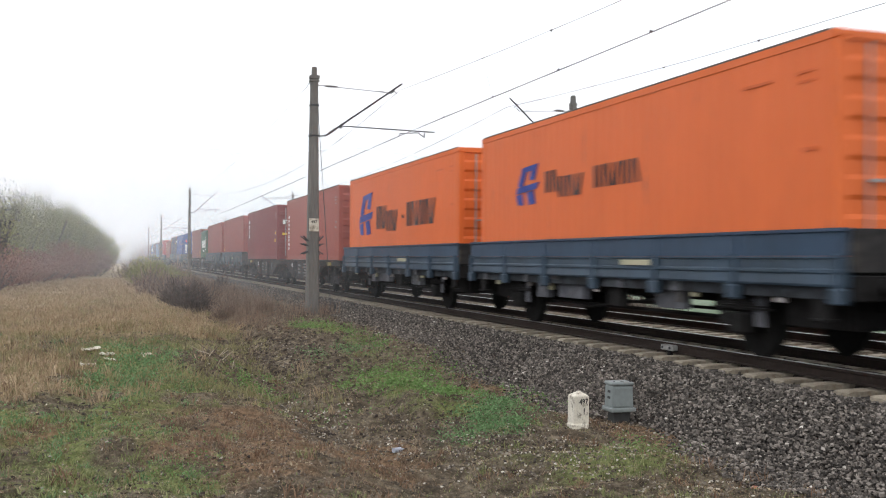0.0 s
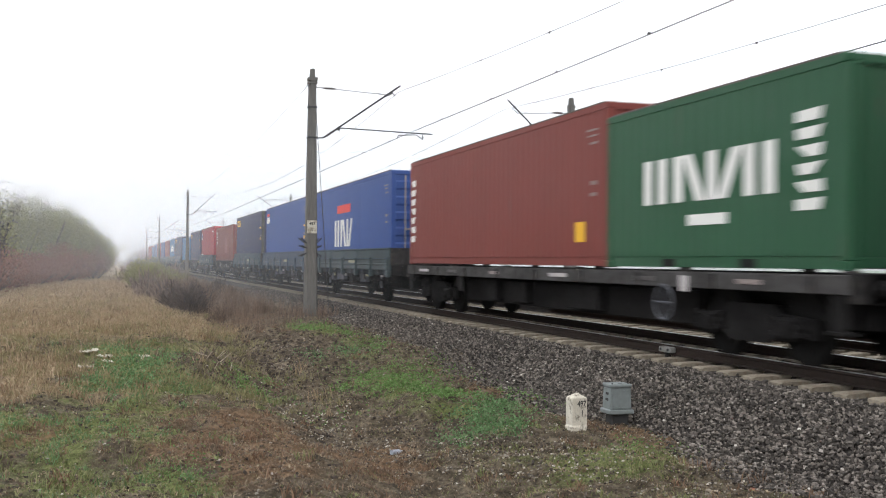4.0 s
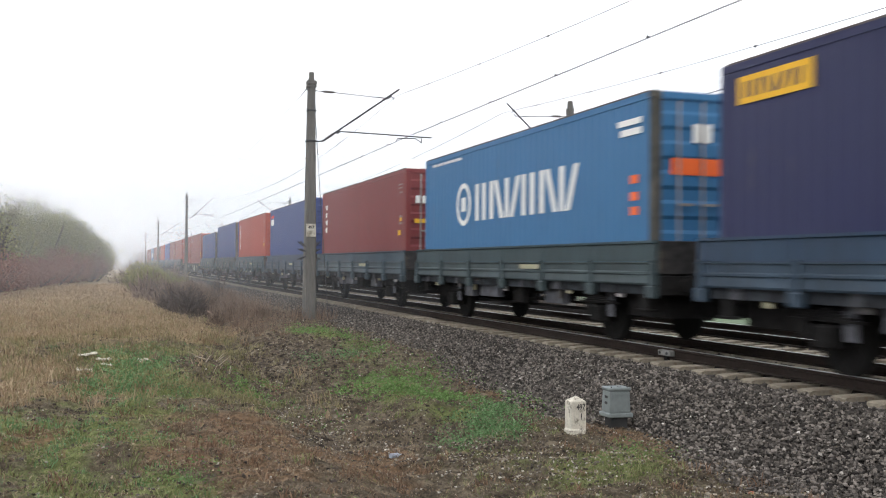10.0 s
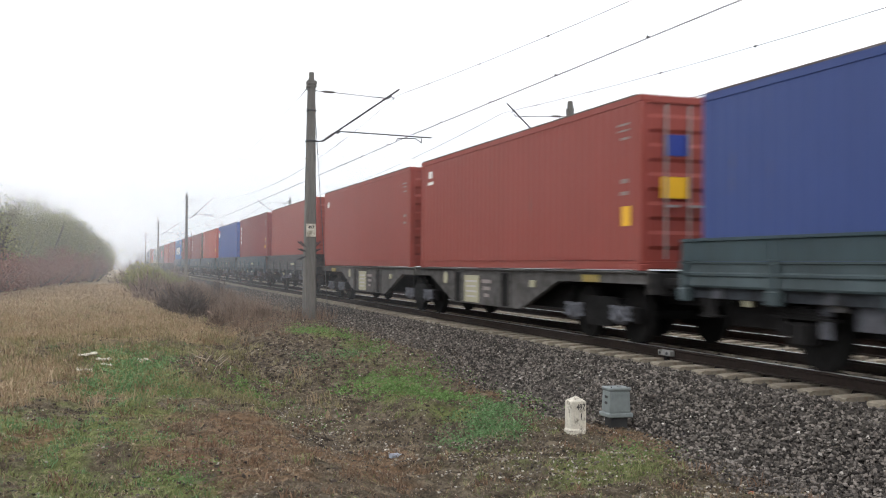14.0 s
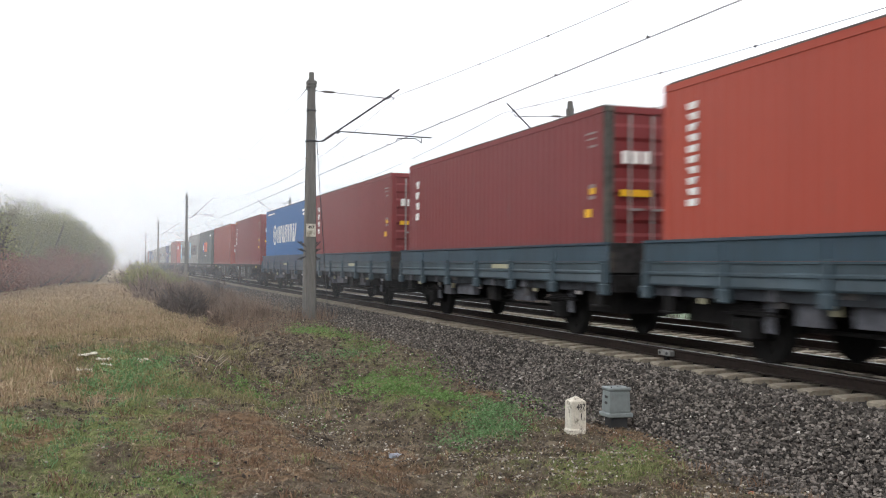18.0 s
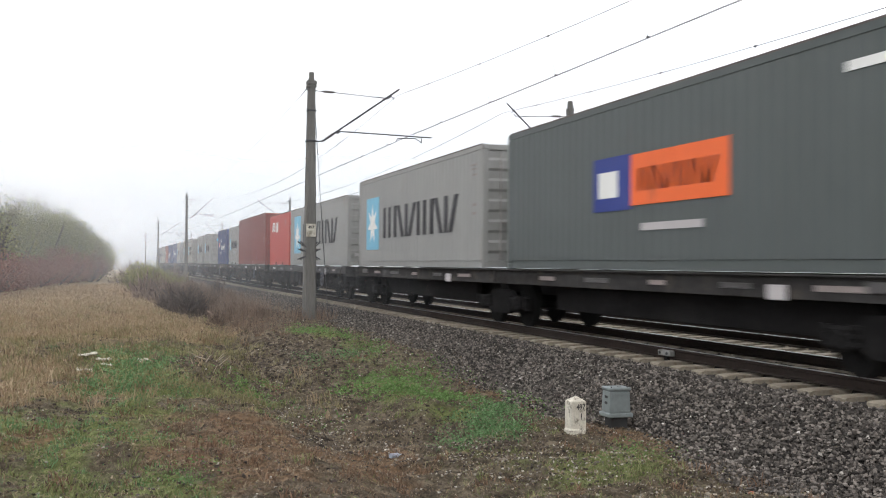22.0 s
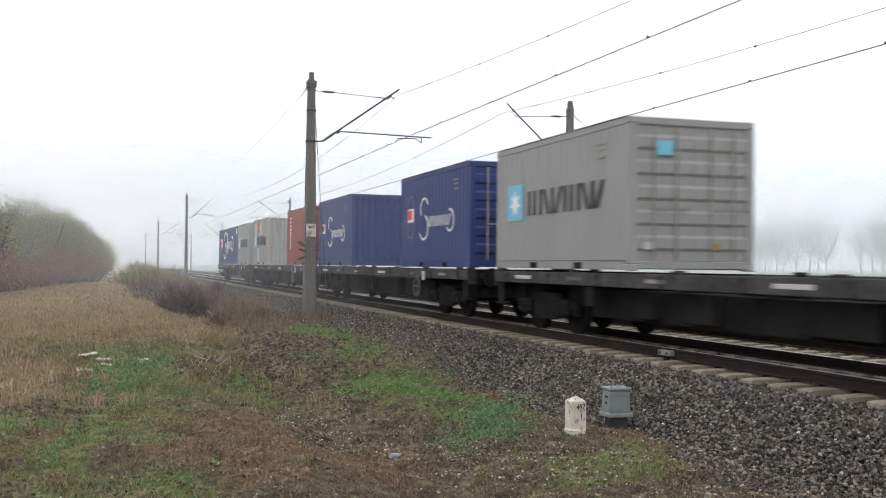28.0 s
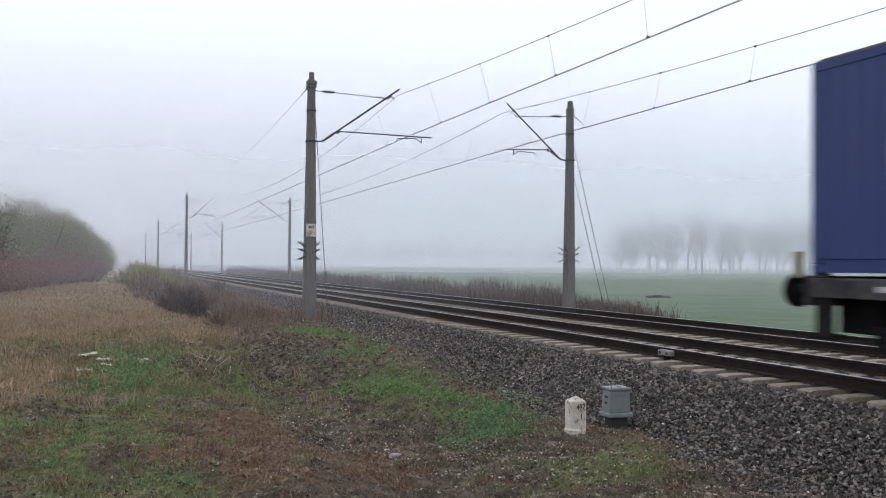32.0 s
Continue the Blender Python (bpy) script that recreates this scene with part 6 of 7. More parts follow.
    for cx, cy, rx, ry, cnt, dark in ((4.6, 12.1, 0.6, 0.95, 4600, 1), (5.2, 13.4, 0.5, 1.0, 2600, 1), (4.15, 11.5, 0.35, 0.5, 700, 1), (4.95, 14.9, 0.65, 1.0, 3600, 0), (4.3, 15.9, 0.5, 1.1, 2400, 0), (4.6, 17.6, 0.65, 1.5, 2500, 0), (5.3, 17.4, 0.5, 1.4, 1300, 0), (3.9, 17.2, 0.4, 0.9, 1000, 0),
                                      (3.85, 20.3, 0.35, 1.0, 900, 1), (4.8, 20.6, 0.45, 1.2, 700, 1), (5.4, 21.5, 0.5, 1.7, 1000, 0), (4.9, 26.3, 0.45, 2.3, 1700, 0), (5.3, 23.8, 0.4, 1.6, 1200, 0), (2.2, 17.1, 0.45, 1.3, 2200, 0), (2.75, 18.6, 0.3, 0.7, 250, 0), (0.6, 19.0, 0.9, 2.6, 6200, 1), (0.3, 16.0, 1.0, 1.3, 3000, 1), (0.1, 21.8, 0.8, 1.2, 1500, 1),
                                      (0.65, 9.4, 0.35, 0.3, 420, 0), (5.75, 10.1, 0.4, 0.5, 500, 0), (5.3, 9.6, 0.4, 0.4, 260, 0), (-1.4, 12.6, 0.8, 0.9, 500, 1), (0.1, 11.2, 0.9, 0.9, 600, 1), (3.0, 14.4, 0.5, 0.7, 220, 0), (6.15, 14.2, 0.25, 1.6, 350, 0), (6.1, 18.5, 0.3, 2.5, 500, 0)):
        a, r = rnd.uniform(0, math.tau, cnt), np.sqrt(rnd.random(cnt))
        wob = 0.8 + 0.3 * np.sin(3 * a + cx * 7) + 0.2 * np.sin(5 * a + cy)
        px, py = cx + np.cos(a) * r * rx * wob + rnd.normal(0, 0.1, cnt), cy + np.sin(a) * r * ry * wob + rnd.normal(0, 0.2, cnt)
        some = rnd.random(cnt) * (1 - 0.9 * bare_share(px, py)) ** -1 < 0.03 + 3.4 * rough(px, py, 5.0, 3) ** 1.6 * (0.15 + rough(px, py, 1.9, 6) ** 1.5)
        px, py = px[some], py[some]
        pz = np.maximum(ground_height(px, py), np.where(px > 6.3, bed_height(px), -9)) + 0.008 + (0.05 + 0.14 * rough(px, py, 5.0, 3)) * rnd.random(len(px)) ** 1.3
        (low if dark else pts).append(np.stack([px, py, pz], -1))
    for group_, key in ((pts, "weed"), (low, "weed_dark")):
        p = np.concatenate(group_)
        leaves_at("green_weeds", p, rnd.uniform(0.018, 0.05, len(p)) * (0.6 + 0.4 * smooth01(9, 15, p[:, 1])), GRASS[key], "fresh green broad-leaved weeds on the slope", rnd)
    # dead leaves and crumbs
    n = 42000
    y = 6.2 + 24 * rnd.random(n) ** 1.5
    p = np.stack([rnd.uniform(-0.1 * y - 0.3, 6.5, n), y, np.zeros(n)], -1)
    p[:, 2] = ground_height(p[:, 0], p[:, 1]) + 0.01
    leaves_at("fallen_leaves", p, 0.01 + 0.03 * rnd.random(n) ** 2, GRASS["litter"], "small brown and pale fallen leaves", rnd)
    # weeds beyond the far track
    n = 30000
    y = 31.5 + 142 * rnd.random(n) ** 1.5
    x = 17.4 + rnd.normal(0, 0.7, n) + 0.012 * y
    tall = (0.5 + 0.5 * wave(x, y, 0.6, 1)) * (0.3 + 0.75 * smooth01(30, 38, y) - 0.08)
    blades("tall_weeds", x, y, (0.45 + 1.5 * rnd.random(n) ** 1.5) * tall, rnd.uniform(0.006, 0.017, n) * (1 + 0.015 * y), rnd.uniform(0.03, 0.5, n), GRASS["reed"], "tall withered weeds beyond the far track", rnd)
    n = 14000
    p = np.stack([17.5 + rnd.normal(0, 0.7, n), 32 + 142 * rnd.random(n) ** 1.5, np.zeros(n)], -1)
    p[:, 0] += 0.012 * p[:, 1]
    p[:, 2] = ground_height(p[:, 0], p[:, 1]) + rnd.random(n) ** 1.2 * 1.2 * (0.5 + 0.5 * wave(p[:, 0], p[:, 1], 0.6, 1)) * (0.3 + 0.75 * smooth01(30, 38, p[:, 1]) - 0.08)
    leaves_at("weed_heads", p, rnd.uniform(0.03, 0.08, n), GRASS["reed"], "withered seed heads and leaves of tall weeds", rnd)


cover()

# ---- shrubs and trees ----
LEAF = {
    "olive": islands("olive_autumn_leaves", (0.138, 0.14, 0.072), (0.168, 0.172, 0.088), (0.2, 0.202, 0.108)),
    "red": islands("reddish_brown_twigs", (0.15, 0.068, 0.05), (0.19, 0.09, 0.066), (0.23, 0.125, 0.095)),
    "dark": islands("dark_bramble", (0.052, 0.039, 0.034), (0.092, 0.07, 0.06), (0.15, 0.118, 0.098)),
    "yellow": islands("yellowish_leaves", (0.14, 0.14, 0.046), (0.185, 0.182, 0.06), (0.235, 0.226, 0.088)),
    "bare": islands("bare_twigs", (0.03, 0.028, 0.028), (0.05, 0.046, 0.045), (0.08, 0.075, 0.07)),
}


def woody(name, x, y, height, spread_, leaf, count, leaf_size, label, category, seed, trunk_part=0.3, stems=3, fill=0.0, girth=1.0):
    """A woody plant: tapered stems that fork, and a crown of leaf clumps with gaps."""
    rnd = np.random.default_rng(seed)
    z = float(ground_height(np.array([x]), np.array([y]))[0]) - 0.05
    root = thing(name, label, category, m=pose(x, y, z))
    tips = []
    for s in range(stems):
        bm = bmesh.new()
        a = rnd.uniform(0, math.tau)
        base = Vector((math.cos(a) * 0.12 * spread_ * (stems > 1), math.sin(a) * 0.12 * spread_ * (stems > 1), 0))
        lean = 0.15 if stems > 1 else 0.025
        fork = base + Vector((math.cos(a) * spread_ * lean, math.sin(a) * spread_ * lean, height * trunk_part))
        r = (0.0165 if stems == 1 else 0.018) * height * girth
        rod(bm, base, fork, r, r * 0.7, 7)
        for k in range(7 if stems == 1 else 4):
            b = a + rnd.uniform(-1.6, 1.6) + (k * 0.9 if stems == 1 else 0)
            knee = fork + Vector((math.cos(b) * spread_ * 0.3, math.sin(b) * spread_ * 0.3, height * rnd.uniform(0.15, 0.3)))
            tip = knee + Vector((math.cos(b) * spread_ * rnd.uniform(0.1, 0.4), math.sin(b) * spread_ * rnd.uniform(0.1, 0.4), height * rnd.uniform(0.12, 0.36)))
            tip.z = min(tip.z, height * 0.97)
            rod(bm, fork, knee, r * 0.55, r * 0.35, 6)
            rod(bm, knee, tip, r * 0.35, r * 0.1, 5)
            tips += [fork.lerp(knee, 0.7), knee, knee.lerp(tip, 0.5), tip]
        part("trunk" if stems == 1 else "stem", bm, M["bark"], root)
    tips = np.array([t[:] for t in tips])
    c = tips[rnd.integers(0, len(tips), count)]
    p = c + rnd.normal(0, 1, (count, 3)) * np.array([spread_ * 0.16, spread_ * 0.16, height * 0.085]) * rnd.uniform(0.4, 1.3, (count, 1))
    inner = rnd.random(count) < fill
    d = rnd.normal(size=(count, 3))
    d *= (rnd.random(count) ** 0.4 / np.linalg.norm(d, axis=1))[:, None]
    p = np.where(inner[:, None], d * np.array([spread_ * 0.62, spread_ * 0.62, height * (0.54 - trunk_part * 0.5)]) + np.array([0, 0, height * (0.47 + trunk_part * 0.5)]), p)
    p[:, 2] = np.clip(p[:, 2], 0.05 * height, height * 1.02)
    leaves_at("crown", p, rnd.uniform(0.6, 1.4, count) * leaf_size, LEAF[leaf], "", rnd, "", root)
    return root


def twiggy(name, x, y, height, spread_, mat, count, label, seed):
    """A leafless thorny bush: a dome of thin bent twigs with a few withered leaves."""
    rnd = np.random.default_rng(seed)
    z = float(ground_height(np.array([x]), np.array([y]))[0]) - 0.04
    root = thing(name, label, "bush", m=pose(x, y, z))
    for s in range(4):
        bm = bmesh.new()
        a = rnd.uniform(0, math.tau)
        mid = (math.cos(a) * spread_ * 0.2, math.sin(a) * spread_ * 0.2, height * 0.45)
        rod(bm, (0, 0, 0), mid, 0.014 * height, 0.01 * height, 6)
        rod(bm, mid, (math.cos(a) * spread_ * 0.55, math.sin(a) * spread_ * 0.55, height * rnd.uniform(0.7, 0.95)), 0.01 * height, 0.004, 5)
        part("stem", bm, M["bark"], root)
    d = rnd.normal(size=(count, 3))
    d[:, 2] = np.abs(d[:, 2])
    d /= np.linalg.norm(d, axis=1)[:, None]
    lump = 0.75 + 0.25 * np.sin(3 * np.arctan2(d[:, 1], d[:, 0]) + seed)
    out = d * (rnd.random(count) ** 0.45 * lump)[:, None] * np.array([spread_, spread_, height])
    length = rnd.uniform(0.15, 0.4, count)[:, None] * height
    away = d * np.array([0.8, 0.8, 0.6]) + rnd.normal(0, 0.35, (count, 3)) + np.array([0, 0, 0.5])
    w = rnd.normal(size=(count, 3)) * (0.0035 + 0.00012 * y)
    lo, hi = out - away * length * 0.6, out + away * length * 0.4
    lo[:, 2] = np.maximum(lo[:, 2], 0.0)
    knee = out + rnd.normal(0, 0.03, (count, 3))
    v = np.stack([lo - w, lo + w, knee + w * 0.8, knee - w * 0.8, hi], 1).reshape(-1, 3)
    k = 5 * np.arange(count)[:, None]
    twigs = raw("twig_crown", v.tolist(), (np.array([0, 1, 2, 3]) + k).tolist() + (np.array([3, 2, 4]) + k).tolist(), mat)
    twigs.parent = root
    few = count * 2
    leaves_at("foliage", np.tile(out, (2, 1)) * rnd.uniform(0.8, 1.0, (few, 1)) + rnd.normal(0, 0.07, (few, 3)), rnd.uniform(0.015, 0.04, few) * (1 + y / 110), mat, "", rnd, "", root)
    return root


rnd_h = random.Random(8)
for i in range(24):
    f = i / 23
    woody("hedge_tree", -8.7 + 7.1 * f + rnd_h.uniform(-0.6, 0.6), 58 + 56 * f + rnd_h.uniform(-2, 2), (4.75 + 0.1 * f + 1.7 * math.sin(math.pi * f)) * rnd_h.uniform(0.86, 1.05), 3.0, "yellow" if i % 3 == 2 else "olive", 11000, 0.1,
          "grey-green autumn tree at the wood's edge in fog", "tree", 100 + i, 0.1, fill=0.6)
for i in range(14):
    f = i / 13
    woody("red_shrub", -6.6 + 5.2 * f + rnd_h.uniform(-0.5, 0.5), 49 + 50 * f + rnd_h.uniform(-2, 2), rnd_h.uniform(1.9, 3.1), 2.2, "red", 6500, 0.07, "reddish-brown leafless shrub before the trees", "shrub", 200 + i, 0.08, 4, fill=0.6)
for x, y, h, s, leaf, n in ((2.8, 38.6, 1.5, 0.9, "dark", 4200), (2.3, 40.5, 1.35, 0.7, "dark", 1800), (3.45, 40.0, 1.2, 0.8, "thicket", 1300), (2.2, 44, 1.2, 0.9, "thicket", 1000), (3.0, 46, 1.2, 1.0, "thicket", 1000), (3.7, 44.5, 1.0, 0.9, "thicket", 900), (4.2, 50, 1.1, 1.0, "thicket", 800), (3.4, 54, 1.3, 1.2, "thicket", 900), (4.0, 37.0, 0.8, 0.7, "thicket", 800),
                             (4.6, 42.0, 0.9, 0.7, "thicket", 700), (3.6, 34.5, 0.7, 0.6, "thicket", 700), (2.9, 57.5, 1.5, 1.3, "thicket", 900), (3.9, 68, 1.5, 1.3, "thicket", 800), (1.6, 49, 1.0, 1.0, "thicket", 700), (4.7, 33.4, 0.6, 0.5, "thicket", 600), (2.6, 52, 1.5, 1.2, "thicket", 900), (1.9, 58, 1.7, 1.5, "thicket", 1000),
                             (4.4, 60, 1.3, 1.0, "thicket", 700), (4.7, 80, 1.8, 1.4, "thicket", 800), (4.7, 47, 1.3, 0.6, "dark", 900), (1.4, 84, 1.8, 1.8, "thicket", 900), (2.4, 105, 2.4, 2.0, "thicket", 900)):
    twiggy("bramble_bush", x, y, h, s, LEAF["dark"] if leaf == "dark" else GRASS["thicket"], n, "dense dark brown bramble bush in dry grass" if leaf == "dark" else "grey-brown leafless bush in dry grass", int(x * 100 + y))
for i, (x, y, h) in enumerate(((-7.1, 76, 6.7), (-5.75, 83, 7.1), (-4.45, 94, 6.9))):
    woody("bare_tree", x, y, h, 1.6, "bare", 1500, 0.05, "thin bare tree rising over the hedge", "tree", 400 + i, 0.5, 3, girth=0.3)
for x, y, h, s in ((1.55, 60, 1.9, 1.3), (2.3, 61.5, 1.85, 1.3), (3.2, 63, 1.8, 1.4), (2.2, 70, 1.6, 1.6), (3.4, 92, 2.4, 1.8), (3.0, 77, 1.9, 1.6)):
    woody("yellow_bush", x, y, h, s, "yellow", 6000, 0.06, "yellowish-green bush beside the line", "bush", int(x * 100 + y), 0.12, 4, fill=0.5)
woody("overhanging_tree", -3.3, 31.5, 3.9, 1.1, "bare", 1800, 0.05, "dark bare tree at the meadow's edge", "tree", 77, 0.4, 2, girth=0.4)
for i in range(28):
    f = i / 27
    woody("field_tree", 172 + 74 * f + rnd_h.uniform(-4, 4), 317 - 52 * f + rnd_h.uniform(-12, 12), rnd_h.uniform(15, 23) + (4 if i % 7 == 3 else 0), rnd_h.uniform(7, 11), "bare", 3200, 0.26, "tall bare tree across the field in fog", "tree", 300 + i, rnd_h.uniform(0.12, 0.28), 1, fill=0.7)
for i in range(9):
    f = i / 8
    woody("field_tree", 112 + 110 * f + rnd_h.uniform(-6, 6), 468 - 44 * f, rnd_h.uniform(13, 20), 10.5, "bare", 900, 0.4, "tall bare tree far across the field in fog", "tree", 350 + i, 0.25, 1, fill=0.7)


# ---- small things beside the line ----
def lettering(text, size, parent, mat, m, name="lettering"):
    cu = bpy.data.curves.new(name, "FONT")
    cu.body, cu.size, cu.extrude, cu.align_x, cu.align_y = text, size, 0.002, "CENTER", "CENTER"
    cu.offset = size * 0.025
    tmp = bpy.data.objects.new("tmp", cu)
    me = bpy.data.meshes.new_from_object(tmp)
    bpy.data.objects.remove(tmp)
    me.materials.clear()
    me.materials.append(mat)
    ob = part(name, me, mat, parent)
    ob.matrix_basis = m
    return ob


def kilometre_post():
    x, y = 5.7, 11.76
    z = -0.86
    root = thing("kilometre_post", "worn white concrete kilometre post standing in soil", "marker post", m=pose(x, y, z, rz=0) @ Matrix.Diagonal((0.8, 0.8, 1, 1)))
    bm = bmesh.new()
    lo = [(-0.135, -0.12), (0.135, -0.12), (0.135, 0.12), (-0.135, 0.12)]
    rows = [[bm.verts.new((a * k, b * k, h)) for a, b in lo] for k, h in ((1.0, -0.15), (0.97, 0.44), (0.93, 0.452), (0.12, 0.505))]
    for p, q in zip(rows, rows[1:]):
        for i in range(4):
            bm.faces.new((p[i], p[(i + 1) % 4], q[(i + 1) % 4], q[i]))
    bm.faces.new(rows[-1])
    bmesh.ops.bevel(bm, geom=[e for e in bm.edges], offset=0.006, segments=1, affect="EDGES")
    part("shaft", bm, M["post_paint"], root)
    bm = bmesh.new()
    box(bm, -0.015, -0.01, 0.03, 0.285, 0.26, 0.16, bevel=0.03)
    part("plinth", bm, M["post_paint"], root)
    front = pose(0.035, -0.121, 0.375, rx=90)
    lettering("497", 0.1, root, M["worn_black"], front, "kilometre_number")
    lettering("1", 0.115, root, M["worn_black"], pose(0.045, -0.122, 0.25, rx=90), "hectometre_number")


kilometre_post()


def junction_box():
    root = thing("junction_box", "grey plastic trackside junction box on a dark pedestal", "cabinet", m=pose(6.42, 12.02, -0.785, rz=-2) @ Matrix.Diagonal((0.77, 0.77, 0.98, 1)))
    bm = bmesh.new()
    lo = [(-0.2, -0.17), (0.2, -0.17), (0.2, 0.17), (-0.2, 0.17)]
    a = [bm.verts.new((p * 1.0, q * 1.0, 0.16)) for p, q in lo]
    b = [bm.verts.new((p * 0.93, q * 0.93, 0.47)) for p, q in lo]
    for i in range(4):
        bm.faces.new((a[i], a[(i + 1) % 4], b[(i + 1) % 4], b[i]))
    bm.faces.new(b)
    bm.faces.new(a[::-1])
    bmesh.ops.bevel(bm, geom=list(bm.edges), offset=0.018, segments=2, affect="EDGES")
    part("housing", bm, M["box_grey"], root)
    bm = bmesh.new()
    box(bm, 0, 0, 0.49, 0.4, 0.34, 0.045, bevel=0.012)
    box(bm, 0, -0.1, 0.515, 0.05, 0.06, 0.02)
    part("lid", bm, M["box_grey"], root)
    bm = bmesh.new()
    box(bm, 0, 0, 0.14, 0.46, 0.4, 0.06, bevel=0.012)
    part("flange", bm, M["box_grey"], root)
    bm = bmesh.new()
    box(bm, 0, 0, 0.0, 0.3, 0.26, 0.24)
    part("pedestal", bm, M["black_paint"], root, "dark pedestal")
    for k in range(2):
        bm = bmesh.new()
        box(bm, -0.193 + k * 0.003, -0.01, 0.3 + 0.08 * k, 0.012, 0.1, 0.034)
        part("label_bar", bm, M["black_paint"], root)
    for x0, x1, z0, z1 in ((-0.155, 0.155, 0.415, 0.428), (-0.17, 0.17, 0.19, 0.203), (-0.168, -0.152, 0.203, 0.415), (0.152, 0.168, 0.203, 0.415)):
        bm = bmesh.new()
        box(bm, (x0 + x1) / 2, -0.164 + 0.038 * ((z0 + z1) / 2 - 0.28), (z0 + z1) / 2, x1 - x0, 0.016, z1 - z0)
        part("door_rim", bm, M["box_grey"], root)
    for s in (-0.15, 0.15):
        bm = bmesh.new()
        drum(bm, s, -0.12, 0.515, 0.014, 0.02, "Z", 8)
        part("lid_screw", bm, M["steel_dark"], root)


junction_box()


def rail_clamp():
    root = thing("rail_contact", "grey bolted contact box on the rail's web", "rail fitting", m=pose(NEAR_X - 0.75, 14.35, 0))
    bm = bmesh.new()
    box(bm, -0.075, 0, -0.075, 0.11, 0.36, 0.09, bevel=0.012)
    part("housing", bm, M["contact_grey"], root)
    for s in (-0.11, 0.11):
        bm = bmesh.new()
        drum(bm, -0.135, s, -0.075, 0.022, 0.02, "X", 8)
        part("bolt", bm, M["steel_dark"], root)
    bm = bmesh.new()
    box(bm, -0.06, 0, -0.15, 0.05, 0.1, 0.1)
    part("bracket", bm, M["underframe"], root)


rail_clamp()


def rubbish():
    rnd = random.Random(4)
    for x, y, w, d, turn in ((-0.4, 20.6, 0.36, 0.12, 6), (-0.1, 20.4, 0.28, 0.1, -14), (-0.42, 19.2, 0.26, 0.14, 4), (-0.05, 19.6, 0.2, 0.1, 30), (0.6, 19.1, 0.2, 0.15, 20)):
        bm = bmesh.new()
        bmesh.ops.create_grid(bm, x_segments=7, y_segments=4, size=0.5)
        for v in bm.verts:
            v.co.x *= w * rnd.uniform(0.9, 1.1)
            v.co.y *= d * rnd.uniform(0.6, 1.3)
            v.co.z = rnd.uniform(0.0, 0.045) + 0.05 * abs(v.co.x)
        ext = bmesh.ops.extrude_face_region(bm, geom=list(bm.faces))
        bmesh.ops.translate(bm, verts=[v for v in ext["geom"] if isinstance(v, bmesh.types.BMVert)], vec=(0, 0, 0.006))
        s = single("plastic_scrap", bm, M["white_paint"], "torn white plastic scrap lying in grass", "litter", group="scraps on the ground")
        s.matrix_basis = pose(x, y, float(ground_height(np.array([x]), np.array([y]))[0]) + 0.045, 14, rnd.uniform(-8, 8), turn)
    bm = bmesh.new()
    rod(bm, (-0.09, 0, 0), (0.04, 0, 0), 0.03, seg=12)
    rod(bm, (0.04, 0, 0), (0.085, 0, 0), 0.03, 0.012, 12)
    rod(bm, (0.085, 0, 0), (0.11, 0, 0), 0.012, seg=10)
    s = single("plastic_bottle", bm, material("pale_bottle", (0.33, 0.36, 0.42), 0.35, 0, 0.3, 9, 0, 0, (0.6, 0.6, 0.6), 0.1), "crushed pale bluish plastic bottle on soil", "bottle")
    s.matrix_basis = pose(3.3, 11.75, float(ground_height(np.array([3.3]), np.array([11.75]))[0]) + 0.035, 0, 4, 35)
    for x, y, r, mat, label in ((5.62, 8.3, 0.07, "white_paint", "pale rounded stone on the soil"), (5.45, 8.35, 0.05, "white_paint", "small pale stone on the soil"), (5.85, 8.2, 0.06, "brick", "broken piece of red brick on soil")):
        bm = bmesh.new()
        bmesh.ops.create_icosphere(bm, subdivisions=2, radius=r)
        for v in bm.verts:
            v.co *= 0.8 + 0.35 * noise.noise(v.co * 12 + Vector((x * 9, y, 0)))
            v.co.z *= 0.7
        s = single("stone", bm, M["sleeper"] if mat != "brick" else material("brick_red", (0.3, 0.1, 0.06), 0.9, 0, 0.2, 12, 0.4, 60), label, "stone")
        s.location = (x, y, float(ground_height(np.array([x]), np.array([y]))[0]) + r * 0.3)


rubbish()


def field_heap():
    x, y = 32.2, 54.9
    bm = bmesh.new()
    bmesh.ops.create_icosphere(bm, subdivisions=4, radius=1.0)
    for v in bm.verts:
        k = 0.75 + 0.5 * noise.noise(v.co * 2.3) + 0.2 * noise.noise(v.co * 7)
        v.co = Vector((v.co.x * 1.1 * k, v.co.y * 0.8 * k, v.co.z * 0.17 * k))
    s = single("soil_heap", bm, material("heap_soil", (0.06, 0.055, 0.04), 0.95, 0, 0.4, 5, 0.6, 14, (0.1, 0.09, 0.05), 0.1), "low heap of dark soil on the young crop", "soil heap")
    s.matrix_basis = pose(x, y, float(ground_height(np.array([x]), np.array([y]))[0]), 0, 0, 25)


field_heap()


